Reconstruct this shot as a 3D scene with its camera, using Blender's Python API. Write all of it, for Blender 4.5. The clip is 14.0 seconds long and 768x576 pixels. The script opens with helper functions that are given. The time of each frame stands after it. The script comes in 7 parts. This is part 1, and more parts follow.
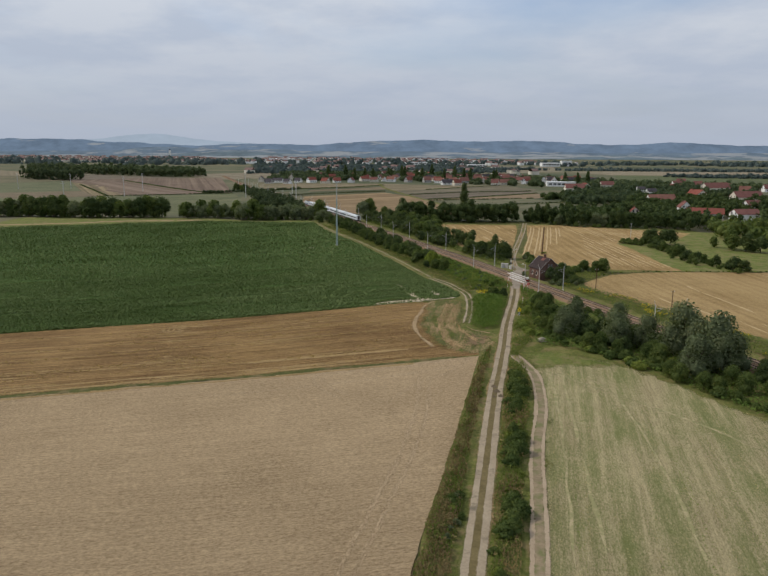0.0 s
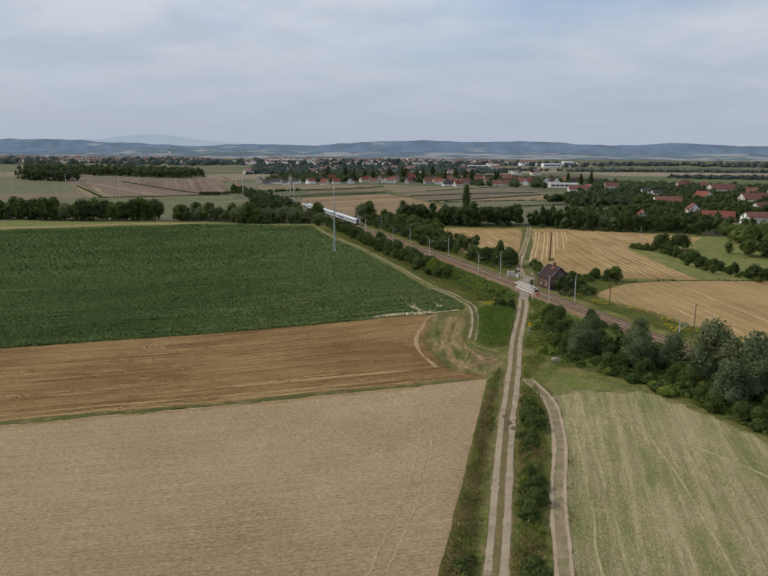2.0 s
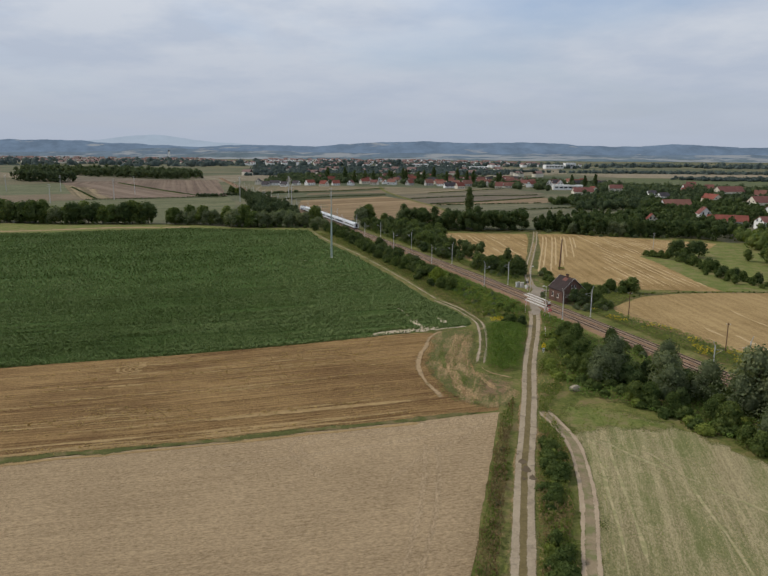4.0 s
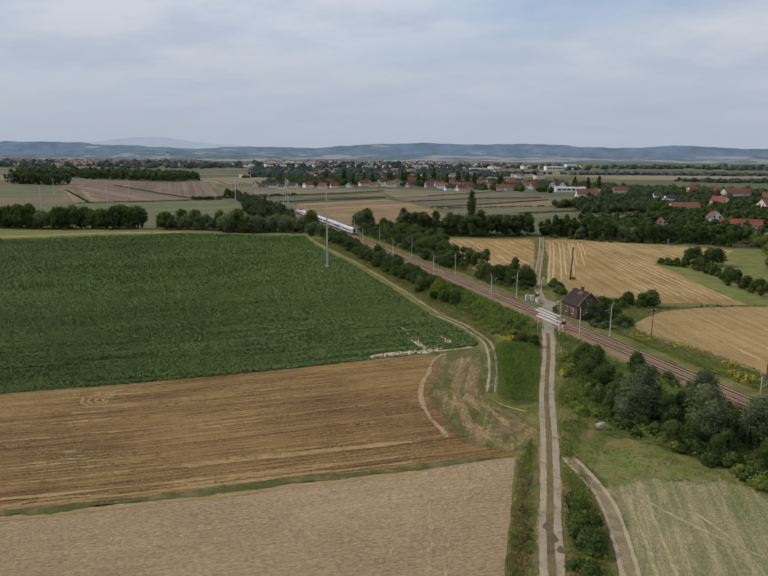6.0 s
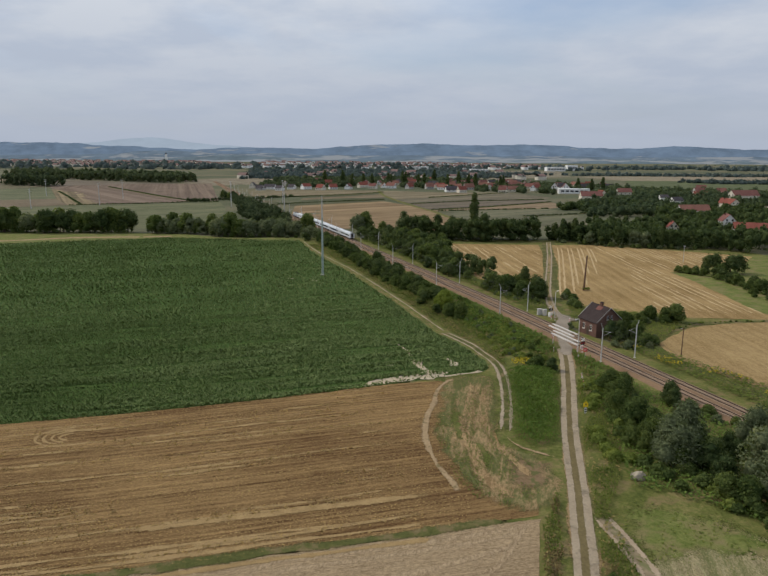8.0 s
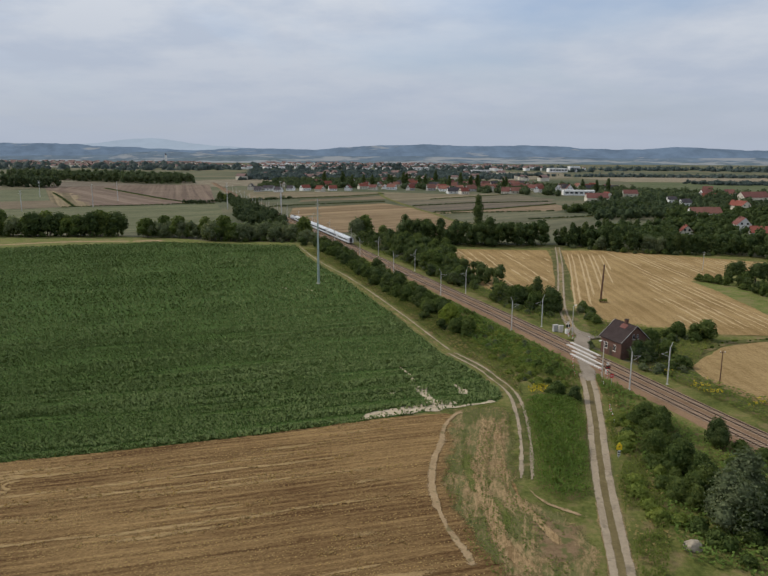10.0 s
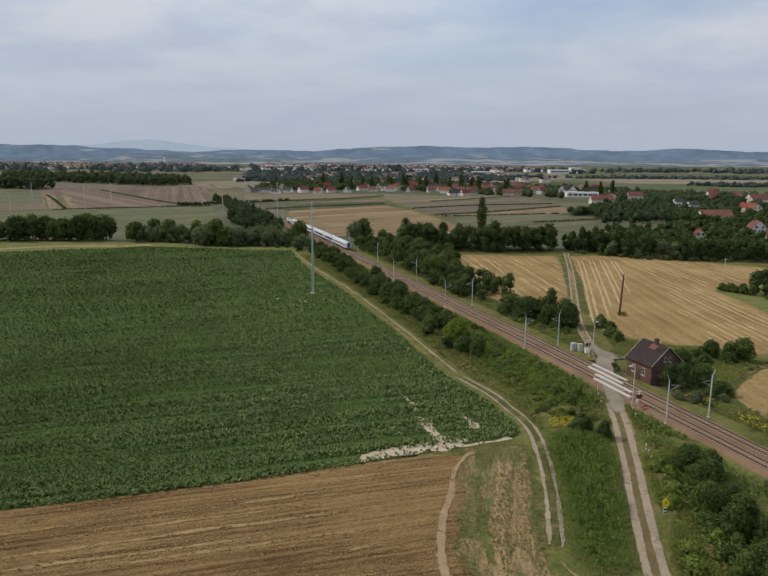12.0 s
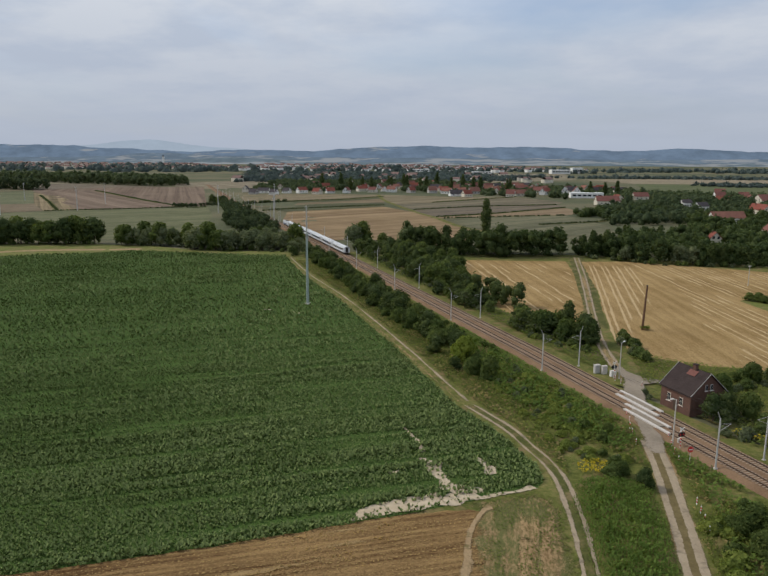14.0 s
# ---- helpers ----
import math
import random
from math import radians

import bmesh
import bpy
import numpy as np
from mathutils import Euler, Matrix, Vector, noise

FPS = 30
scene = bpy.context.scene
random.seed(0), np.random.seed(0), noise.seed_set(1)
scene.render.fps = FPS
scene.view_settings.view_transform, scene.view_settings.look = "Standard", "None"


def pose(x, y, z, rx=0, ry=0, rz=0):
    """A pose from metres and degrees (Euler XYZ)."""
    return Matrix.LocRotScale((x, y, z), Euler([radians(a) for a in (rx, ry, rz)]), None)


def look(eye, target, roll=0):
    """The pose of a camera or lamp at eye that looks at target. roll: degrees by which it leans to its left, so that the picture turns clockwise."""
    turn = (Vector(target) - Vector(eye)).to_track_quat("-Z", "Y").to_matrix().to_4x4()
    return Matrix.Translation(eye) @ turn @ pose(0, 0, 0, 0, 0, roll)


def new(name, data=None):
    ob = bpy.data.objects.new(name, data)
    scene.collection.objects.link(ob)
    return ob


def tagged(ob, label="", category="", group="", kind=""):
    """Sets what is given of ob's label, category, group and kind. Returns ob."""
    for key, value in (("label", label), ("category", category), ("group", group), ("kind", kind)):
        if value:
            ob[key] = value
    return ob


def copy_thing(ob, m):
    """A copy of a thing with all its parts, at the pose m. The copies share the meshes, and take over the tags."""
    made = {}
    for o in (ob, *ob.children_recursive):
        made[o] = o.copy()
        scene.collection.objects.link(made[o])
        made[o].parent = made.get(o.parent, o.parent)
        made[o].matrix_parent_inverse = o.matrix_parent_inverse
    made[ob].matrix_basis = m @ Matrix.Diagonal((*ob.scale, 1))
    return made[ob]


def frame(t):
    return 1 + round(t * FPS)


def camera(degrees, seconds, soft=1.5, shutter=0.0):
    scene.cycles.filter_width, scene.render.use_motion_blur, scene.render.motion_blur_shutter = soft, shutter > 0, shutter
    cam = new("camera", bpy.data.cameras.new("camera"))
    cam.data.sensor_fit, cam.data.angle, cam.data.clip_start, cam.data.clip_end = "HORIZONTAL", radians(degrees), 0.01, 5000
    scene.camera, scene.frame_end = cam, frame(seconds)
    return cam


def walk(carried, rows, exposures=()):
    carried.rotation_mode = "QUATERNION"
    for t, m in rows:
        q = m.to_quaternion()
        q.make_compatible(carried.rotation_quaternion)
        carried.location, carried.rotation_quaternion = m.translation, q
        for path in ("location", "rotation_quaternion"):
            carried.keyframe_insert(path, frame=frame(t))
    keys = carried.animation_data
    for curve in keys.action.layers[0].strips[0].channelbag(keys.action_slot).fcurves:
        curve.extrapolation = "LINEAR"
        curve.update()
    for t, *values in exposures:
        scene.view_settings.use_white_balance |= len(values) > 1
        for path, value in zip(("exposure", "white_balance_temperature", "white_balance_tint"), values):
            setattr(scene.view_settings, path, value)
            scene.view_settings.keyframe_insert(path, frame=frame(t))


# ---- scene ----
import itertools

cam = camera(58.3, 14.0)
PATH = [
    (0, (1.862, 7.589, 49.096), (1.818, 9.548, 48.698), 0.3),
    (0.5, (1.925, 11.423, 49.134), (1.88, 13.383, 48.737), 0.3),
    (1, (1.922, 15.331, 49.219), (1.877, 17.29, 48.822), 0.3),
    (1.5, (1.9, 19.278, 49.325), (1.855, 21.238, 48.928), 0.3),
    (2, (1.857, 23.347, 49.435), (1.812, 25.307, 49.038), 0.3),
    (2.5, (1.755, 27.624, 49.541), (1.71, 29.584, 49.146), 0.3),
    (3, (1.76, 32.019, 49.622), (1.714, 33.979, 49.227), 0.3),
    (3.2, (1.769, 33.857, 49.633), (1.723, 35.817, 49.237), 0.4),
    (5.5, (1.755, 55.898, 49.93), (1.708, 57.859, 49.54), 0.3),
    (6, (1.711, 60.637, 49.932), (1.665, 62.598, 49.542), 0.3),
    (6.5, (1.64, 65.36, 49.961), (1.593, 67.321, 49.571), 0.3),
    (7, (1.515, 70.187, 49.971), (1.47, 72.148, 49.582), 0.3),
    (7.5, (1.444, 75.123, 49.971), (1.399, 77.085, 49.583), 0.3),
    (8, (1.408, 80.103, 49.954), (1.363, 82.065, 49.566), 0.3),
    (8.5, (1.394, 84.995, 49.911), (1.347, 86.957, 49.525), 0.3),
    (9, (1.327, 89.862, 49.884), (1.28, 91.824, 49.498), 0.3),
    (9.2, (1.29, 91.815, 49.868), (1.243, 93.777, 49.482), 0.3),
    (11.5, (0.889, 113.968, 49.298), (0.842, 115.93, 48.916), 0.3),
    (12, (0.745, 118.723, 49.163), (0.699, 120.685, 48.782), 0.3),
    (12.5, (0.514, 123.484, 49.011), (0.468, 125.446, 48.63), 0.3),
    (13, (0.412, 128.173, 48.946), (0.366, 130.136, 48.566), 0.3),
    (13.5, (0.29, 132.84, 48.925), (0.243, 134.803, 48.545), 0.3),
    (14, (0.182, 137.423, 48.924), (0.136, 139.386, 48.543), 0.3),
]
walk(cam, [(t, look(eye, target, roll)) for t, eye, target, roll in PATH])

# ---- sky and sun ----
SUN_AZ, SUN_EL = (-0.93, 0.37), 40.0
world = bpy.data.worlds.new("sky")
scene.world = world
world.use_nodes = True


def link(nt, a, b):
    nt.links.new(a, b)


def node(nt, kind, **inputs):
    n = nt.nodes.new(kind)
    for key, value in inputs.items():
        n.inputs[key.replace("_", " ")].default_value = value
    return n


def ramp(nt, fac, stops):
    n = nt.nodes.new("ShaderNodeValToRGB")
    els = n.color_ramp.elements
    while len(els) < len(stops):
        els.new(0.5)
    for e, (p, c) in zip(els, stops):
        e.position, e.color = p, (*c, 1)
    link(nt, fac, n.inputs["Fac"])
    return n.outputs["Color"]


def mixed(nt, fac, a, b, kind="MIX"):
    n = nt.nodes.new("ShaderNodeMix")
    n.data_type, n.blend_type = "RGBA", kind
    for socket, value in ((n.inputs["Factor"], fac), (n.inputs[6], a), (n.inputs[7], b)):
        if isinstance(value, bpy.types.NodeSocket):
            link(nt, value, socket)
        elif isinstance(value, (float, int)):
            socket.default_value = value
        else:
            socket.default_value = (*value, 1)
    return n.outputs[2]


def maths(nt, op, a, b=0.0):
    n = nt.nodes.new("ShaderNodeMath")
    n.operation = op
    for socket, value in ((n.inputs[0], a), (n.inputs[1], b)):
        if isinstance(value, bpy.types.NodeSocket):
            link(nt, value, socket)
        else:
            socket.default_value = value
    return n.outputs[0]


nt = world.node_tree
sky = nt.nodes.new("ShaderNodeTexSky")
sky.sky_type, sky.sun_disc = "NISHITA", False
sky.sun_elevation = radians(SUN_EL)
sky.sun_rotation = math.atan2(SUN_AZ[0], SUN_AZ[1])
sky.air_density, sky.dust_density = 1.0, 2.0
co = nt.nodes.new("ShaderNodeTexCoord")
sep = nt.nodes.new("ShaderNodeSeparateXYZ")
link(nt, co.outputs["Generated"], sep.inputs[0])
# a layer of cloud on a flat ceiling: the direction is divided by its height
up = maths(nt, "ADD", maths(nt, "MAXIMUM", sep.outputs["Z"], 0.0), 0.16)
flat = nt.nodes.new("ShaderNodeCombineXYZ")
link(nt, maths(nt, "DIVIDE", sep.outputs["X"], up), flat.inputs[0])
link(nt, maths(nt, "DIVIDE", sep.outputs["Y"], up), flat.inputs[1])
flat.inputs[2].default_value = 3.7
broad = node(nt, "ShaderNodeTexNoise", Scale=0.75, Detail=5.0, Roughness=0.5, Distortion=0.3)
link(nt, flat.outputs[0], broad.inputs["Vector"])
# one thin place in the cloud, low over the far village
gx = maths(nt, "DIVIDE", maths(nt, "SUBTRACT", sep.outputs["X"], 0.24), 0.30)
gz = maths(nt, "DIVIDE", maths(nt, "SUBTRACT", sep.outputs["Z"], 0.19), 0.075)
away = maths(nt, "SQRT", maths(nt, "ADD", maths(nt, "MULTIPLY", gx, gx), maths(nt, "MULTIPLY", gz, gz)))
thin = maths(nt, "MULTIPLY", maths(nt, "MAXIMUM", maths(nt, "SUBTRACT", 1.0, away), 0.0), 0.3)
cover = ramp(nt, maths(nt, "SUBTRACT", broad.outputs["Fac"], thin), [(0.24, (0.25,) * 3), (0.5, (1, 1, 1))])
wisp = node(nt, "ShaderNodeTexNoise", Scale=2.1, Detail=6.0, Roughness=0.55)
link(nt, flat.outputs[0], wisp.inputs["Vector"])
tone = ramp(nt, wisp.outputs["Fac"], [(0.38, (0.487, 0.553, 0.665)), (0.62, (0.625, 0.668, 0.738))])
blue = mixed(nt, 1.0, sky.outputs["Color"], (0.118, 0.125, 0.14), "MULTIPLY")
high = mixed(nt, cover, blue, tone)
# the haze above the horizon
low = ramp(nt, sep.outputs["Z"], [(0.0, (1, 1, 1)), (0.06, (0.75,) * 3), (0.2, (0.0,) * 3)])
whole = mixed(nt, low, high, (0.415, 0.465, 0.56))
back = nt.nodes["Background"]
link(nt, whole, back.inputs["Color"])
back.inputs["Strength"].default_value = 1.0

sun = new("sun", bpy.data.lights.new("sun", "SUN"))
sun.data.energy, sun.data.angle, sun.data.color = 2.1, radians(1.2), (1.0, 0.935, 0.82)
sun.matrix_world = look((SUN_AZ[0] * 100, SUN_AZ[1] * 100, math.tan(radians(SUN_EL)) * 100), (0, 0, 0))


# ---- materials ----
def material(name, rough=0.9, metal=0.0, spec=0.3):
    m = bpy.data.materials.new(name)
    m.use_nodes = True
    b = m.node_tree.nodes["Principled BSDF"]
    b.inputs["Roughness"].default_value, b.inputs["Metallic"].default_value = rough, metal
    b.inputs["Specular IOR Level"].default_value = spec
    return m, m.node_tree, b


def place(nt, turn=0.0, stretch=(1, 1, 1)):
    """Coordinates in metres, turned about z (degrees) and stretched."""
    c, turned, mp = (nt.nodes.new("ShaderNode" + k) for k in ("TexCoord", "Mapping", "Mapping"))
    turned.inputs["Rotation"].default_value[2] = radians(-turn)
    mp.inputs["Scale"].default_value = stretch
    link(nt, c.outputs["Object"], turned.inputs["Vector"])
    link(nt, turned.outputs["Vector"], mp.inputs["Vector"])
    return mp.outputs["Vector"]


def cloud(nt, vec, scale, detail=4.0, rough=0.55, twist=0.0):
    n = node(nt, "ShaderNodeTexNoise", Scale=scale, Detail=detail, Roughness=rough, Distortion=twist)
    link(nt, vec, n.inputs["Vector"])
    return n.outputs["Fac"]


def bumped(nt, b, height, strength, metres):
    n = node(nt, "ShaderNodeBump", Strength=strength, Distance=metres)
    link(nt, height, n.inputs["Height"])
    link(nt, n.outputs["Normal"], b.inputs["Normal"])


def frayed(nt, b):
    """Where a sheet's rim is marked (attribute rim, 0 inside to 1), the surface thins out in tufts and lets the ground below show."""
    at = nt.nodes.new("ShaderNodeAttribute")
    at.attribute_name = "rim"
    v = place(nt)
    n = maths(nt, "ADD", maths(nt, "MULTIPLY", cloud(nt, v, 4.5, 3.0, 0.8), 0.6), maths(nt, "MULTIPLY", cloud(nt, v, 0.5, 3.0, 0.6), 0.4))
    f = maths(nt, "ADD", maths(nt, "MULTIPLY", maths(nt, "SUBTRACT", n, 0.5), 2.8), 0.46)
    d = maths(nt, "MULTIPLY", maths(nt, "SUBTRACT", f, at.outputs["Fac"]), 14.0)
    near = maths(nt, "LESS_THAN", at.outputs["Fac"], 0.01)
    a = nt.nodes.new("ShaderNodeClamp")
    link(nt, maths(nt, "ADD", maths(nt, "ADD", d, 0.5), near), a.inputs[0])
    link(nt, a.outputs[0], b.inputs["Alpha"])


def two_scale(name, stops, broad=0.05, fine=1.5, patch=None, patch_at=(0.5, 0.62), patch_scale=0.06, turn=0.0, stretch=(1, 1, 1),
              share=0.5, bump=0.5, deep=0.1, rough=0.95, spec=0.06, metal=0.0, fray=False):
    """A surface with broad stains and fine grain; patch is a second colour that shows in islands."""
    m, nt, b = material(name, rough, metal, spec)
    v, w = place(nt), place(nt, turn, stretch)
    f = cloud(nt, w, fine, 5.0, 0.65)
    g = maths(nt, "ADD", maths(nt, "MULTIPLY", cloud(nt, v, broad, 4.0), 1 - share), maths(nt, "MULTIPLY", f, share))
    col = ramp(nt, g, stops)
    if patch:
        mask = ramp(nt, cloud(nt, v, patch_scale, 6.0, 0.65), [(patch_at[0], (0, 0, 0)), (patch_at[1], (1, 1, 1))])
        col = mixed(nt, mask, col, patch)
    link(nt, col, b.inputs["Base Color"])
    if bump:
        bumped(nt, b, f, bump, deep)
    if fray:
        frayed(nt, b)
    return m


def rows_field(name, dark, light, turn, period, fine_scale=1.6, weed=None, weed_at=(0.55, 0.7), weed_scale=0.05, contrast=0.5, span=(0.41, 0.57), bump=0.6, long=0.012, fray=False, drill=0.0, comb=0.45, patch=0.22):
    """Stubble in rows that run along the turned x axis: stretched grain, drill lines at two widths, broad patches, and weeds in streaks."""
    m, nt, b = material(name, 0.95, 0.0, 0.05)
    grain = cloud(nt, place(nt, turn, (0.45, 1.0, 1.0)), fine_scale, 6.0, 0.82)
    grain = maths(nt, "ADD", maths(nt, "MULTIPLY", maths(nt, "SUBTRACT", grain, 0.5), 1.7), 0.5)
    lines = cloud(nt, place(nt, turn, (long, 1.0, 1.0)), 1.0 / period, 2.0, 0.6, 0.15)
    drills = cloud(nt, place(nt, turn, (long * 2.5, 1.0, 1.0)), 3.4 / period, 2.0, 0.6)
    patches = cloud(nt, place(nt), 0.03, 5.0, 0.6)
    rows = maths(nt, "ADD", maths(nt, "MULTIPLY", lines, 0.6), maths(nt, "MULTIPLY", drills, 0.4))
    mixv = maths(nt, "ADD", maths(nt, "MULTIPLY", grain, 1 - contrast), maths(nt, "MULTIPLY", rows, contrast))
    if drill:
        wave = node(nt, "ShaderNodeTexWave", Scale=0.314 / drill, Distortion=6.0, Detail=3.0, Detail_Scale=0.5, Detail_Roughness=0.7)
        wave.bands_direction = "Y"
        link(nt, place(nt, turn, (0.25, 1.0, 1.0)), wave.inputs["Vector"])
        tooth = maths(nt, "ADD", maths(nt, "MULTIPLY", wave.outputs["Fac"], 0.45), 0.275)
        mixv = maths(nt, "ADD", maths(nt, "MULTIPLY", mixv, 1 - comb), maths(nt, "MULTIPLY", tooth, comb))
    mixv = maths(nt, "ADD", maths(nt, "MULTIPLY", mixv, 1 - patch), maths(nt, "MULTIPLY", patches, patch))
    col = ramp(nt, mixv, [(span[0], dark), (span[1], light)])
    if weed:
        streaks = cloud(nt, place(nt, turn, (0.12, 1.0, 1.0)), weed_scale, 7.0, 0.72)
        spread = maths(nt, "ADD", maths(nt, "MULTIPLY", streaks, 0.55), maths(nt, "MULTIPLY", cloud(nt, place(nt), weed_scale * 0.3, 7.0, 0.72), 0.45))
        spread = maths(nt, "SUBTRACT", spread, maths(nt, "MULTIPLY", maths(nt, "SUBTRACT", mixv, 0.5), 0.55))
        mask = ramp(nt, spread, [(weed_at[0], (0, 0, 0)), (weed_at[1], (0.8,) * 3)])
        col = mixed(nt, mask, col, weed)
    link(nt, col, b.inputs["Base Color"])
    if bump:
        bumped(nt, b, mixv, bump, 0.35)
    if fray:
        frayed(nt, b)
    return m


def leaves(name, dark, light, thin=0.25):
    m, nt, b = material(name, 0.8, 0.0, 0.07)
    geo, info = nt.nodes.new("ShaderNodeNewGeometry"), nt.nodes.new("ShaderNodeObjectInfo")
    f = maths(nt, "ADD", maths(nt, "MULTIPLY", geo.outputs["Random Per Island"], 0.6), maths(nt, "MULTIPLY", info.outputs["Random"], 0.4))
    drift = maths(nt, "MULTIPLY", maths(nt, "SUBTRACT", cloud(nt, place(nt), 0.32, 4.0, 0.6), 0.5), 1.5)
    f = maths(nt, "ADD", f, drift)
    g = tuple(0.25 * d + 0.75 * l for d, l in zip(dark, light))
    col = ramp(nt, f, [(0.1, dark), (0.7, g), (1.0, (light[0] * 1.12, light[1] * 1.03, light[2] * 0.9))])
    link(nt, col, b.inputs["Base Color"])
    tr = nt.nodes.new("ShaderNodeBsdfTranslucent")
    link(nt, mixed(nt, 1.0, col, (1.2, 1.3, 0.6), "MULTIPLY"), tr.inputs["Color"])
    mx = nt.nodes.new("ShaderNodeMixShader")
    mx.inputs[0].default_value = thin
    link(nt, b.outputs[0], mx.inputs[1])
    link(nt, tr.outputs[0], mx.inputs[2])
    link(nt, mx.outputs[0], nt.nodes["Material Output"].inputs["Surface"])
    return m


def paint(name, col, rough=0.6, metal=0.0, wear=0.12, scale=3.0):
    dark = tuple(c * (1 - wear) for c in col)
    lite = tuple(min(1, c * (1 + wear)) for c in col)
    return two_scale(name, [(0.3, dark), (0.7, lite)], broad=0.4, fine=scale, bump=0.1, deep=0.01, rough=rough, spec=0.4, metal=metal)


M_LAND = two_scale("open_land", [(0.34, (0.055, 0.075, 0.04)), (0.5, (0.12, 0.12, 0.07)), (0.66, (0.19, 0.16, 0.10))], broad=0.005, fine=0.5, share=0.35, bump=0.6, deep=0.5)
M_STUBBLE = rows_field("pale_stubble", (0.27, 0.192, 0.108), (0.555, 0.408, 0.244), 10.0, 1.1, 3.4, contrast=0.25, span=(0.39, 0.61), drill=0.9, comb=0.07, bump=1.2, long=0.03)
M_STRIP = rows_field("ploughed_stubble", (0.098, 0.051, 0.021), (0.365, 0.237, 0.103), 12.5, 1.8, 3.8, contrast=0.58, span=(0.41, 0.59), bump=1.4, long=0.025, drill=1.25, comb=0.12, patch=0.26)
M_MEADOW = rows_field("mown_meadow", (0.245, 0.205, 0.105), (0.545, 0.45, 0.258), 78.0, 1.3, 4.2, weed=(0.168, 0.198, 0.06), weed_at=(0.45, 0.60), weed_scale=0.2, contrast=0.46, span=(0.395, 0.595), bump=1.5, long=0.03, fray=True)
M_GOLD = rows_field("golden_stubble", (0.2, 0.127, 0.05), (0.4, 0.277, 0.127), 97.0, 3.4, 2.4, contrast=0.45, span=(0.40, 0.60), long=0.03, drill=4.6, comb=0.14, patch=0.3)
M_GOLD_MID = rows_field("golden_stubble_straight", (0.2, 0.127, 0.05), (0.4, 0.277, 0.127), 90.0, 3.4, 2.4, contrast=0.45, span=(0.40, 0.60), long=0.03, drill=4.6, comb=0.16, patch=0.3)
M_GOLD_B = rows_field("golden_stubble_turned", (0.21, 0.136, 0.056), (0.398, 0.28, 0.132), 95.0, 3.4, 2.4, contrast=0.42, span=(0.39, 0.60), long=0.03, drill=4.2, comb=0.1, patch=0.3)
M_GRASS = two_scale("rough_grass", [(0.36, (0.068, 0.084, 0.02)), (0.5, (0.125, 0.133, 0.036)), (0.64, (0.215, 0.185, 0.072))], broad=0.15, fine=1.4,
                    patch=(0.20, 0.15, 0.072), patch_at=(0.52, 0.66), patch_scale=0.25, bump=0.9, deep=0.3, fray=True)
M_LUSH = two_scale("lush_grass", [(0.36, (0.092, 0.118, 0.026)), (0.64, (0.185, 0.195, 0.06))], broad=0.2, fine=1.6, patch=(0.2, 0.17, 0.075), patch_at=(0.48, 0.62), patch_scale=0.22, bump=0.9, deep=0.25, fray=True)
def crop_leaves(name, dark, light, pale):
    """Broad glossy leaves in a wide crop: paler in drifts along the rows, and towards +x by painted light."""
    m, nt, b = material(name, 0.65, 0.0, 0.1)
    geo = nt.nodes.new("ShaderNodeNewGeometry")
    col = ramp(nt, geo.outputs["Random Per Island"], [(0.1, dark), (0.9, light)])
    drift = maths(nt, "ADD", maths(nt, "MULTIPLY", cloud(nt, place(nt, 12.5, (0.25, 1.0, 1.0)), 0.05, 5.0, 0.6), 0.6), maths(nt, "MULTIPLY", cloud(nt, place(nt), 0.012, 3.0, 0.5), 0.4))
    # painted light: leaves brighten towards +x, where their sunlit sides face the view
    sx = nt.nodes.new("ShaderNodeSeparateXYZ")
    link(nt, place(nt), sx.inputs[0])
    drift = maths(nt, "ADD", drift, maths(nt, "MULTIPLY", maths(nt, "MINIMUM", maths(nt, "MAXIMUM", maths(nt, "ADD", sx.outputs[0], 75.0), 0.0), 85.0), 0.0027))
    col = mixed(nt, ramp(nt, drift, [(0.42, (0, 0, 0)), (0.62, (0.75,) * 3)]), col, pale)
    link(nt, col, b.inputs["Base Color"])
    return m


M_CROP = crop_leaves("beet_leaves", (0.079, 0.12, 0.03), (0.140, 0.187, 0.052), (0.20, 0.25, 0.088))
M_DIRT = two_scale("trodden_dirt", [(0.3, (0.238, 0.166, 0.09)), (0.7, (0.405, 0.292, 0.168))], broad=0.3, fine=2.5, patch=(0.17, 0.135, 0.062), patch_at=(0.54, 0.64), patch_scale=0.7, bump=0.5, deep=0.06, fray=True)
M_SAND = two_scale("bare_pale_soil", [(0.3, (0.37, 0.295, 0.195)), (0.7, (0.58, 0.485, 0.355))], broad=0.4, fine=2.5, bump=0.5, deep=0.08, fray=True)
M_ROAD = two_scale("worn_concrete_track", [(0.3, (0.235, 0.184, 0.125)), (0.7, (0.41, 0.334, 0.236))], broad=0.25, fine=2.6, patch=(0.17, 0.14, 0.10), patch_at=(0.55, 0.7), patch_scale=0.4, bump=0.4, deep=0.04, fray=True)
M_MUD = two_scale("dark_mud", [(0.3, (0.075, 0.056, 0.036)), (0.7, (0.155, 0.118, 0.076))], broad=0.5, fine=3.0, rough=0.9, fray=True)
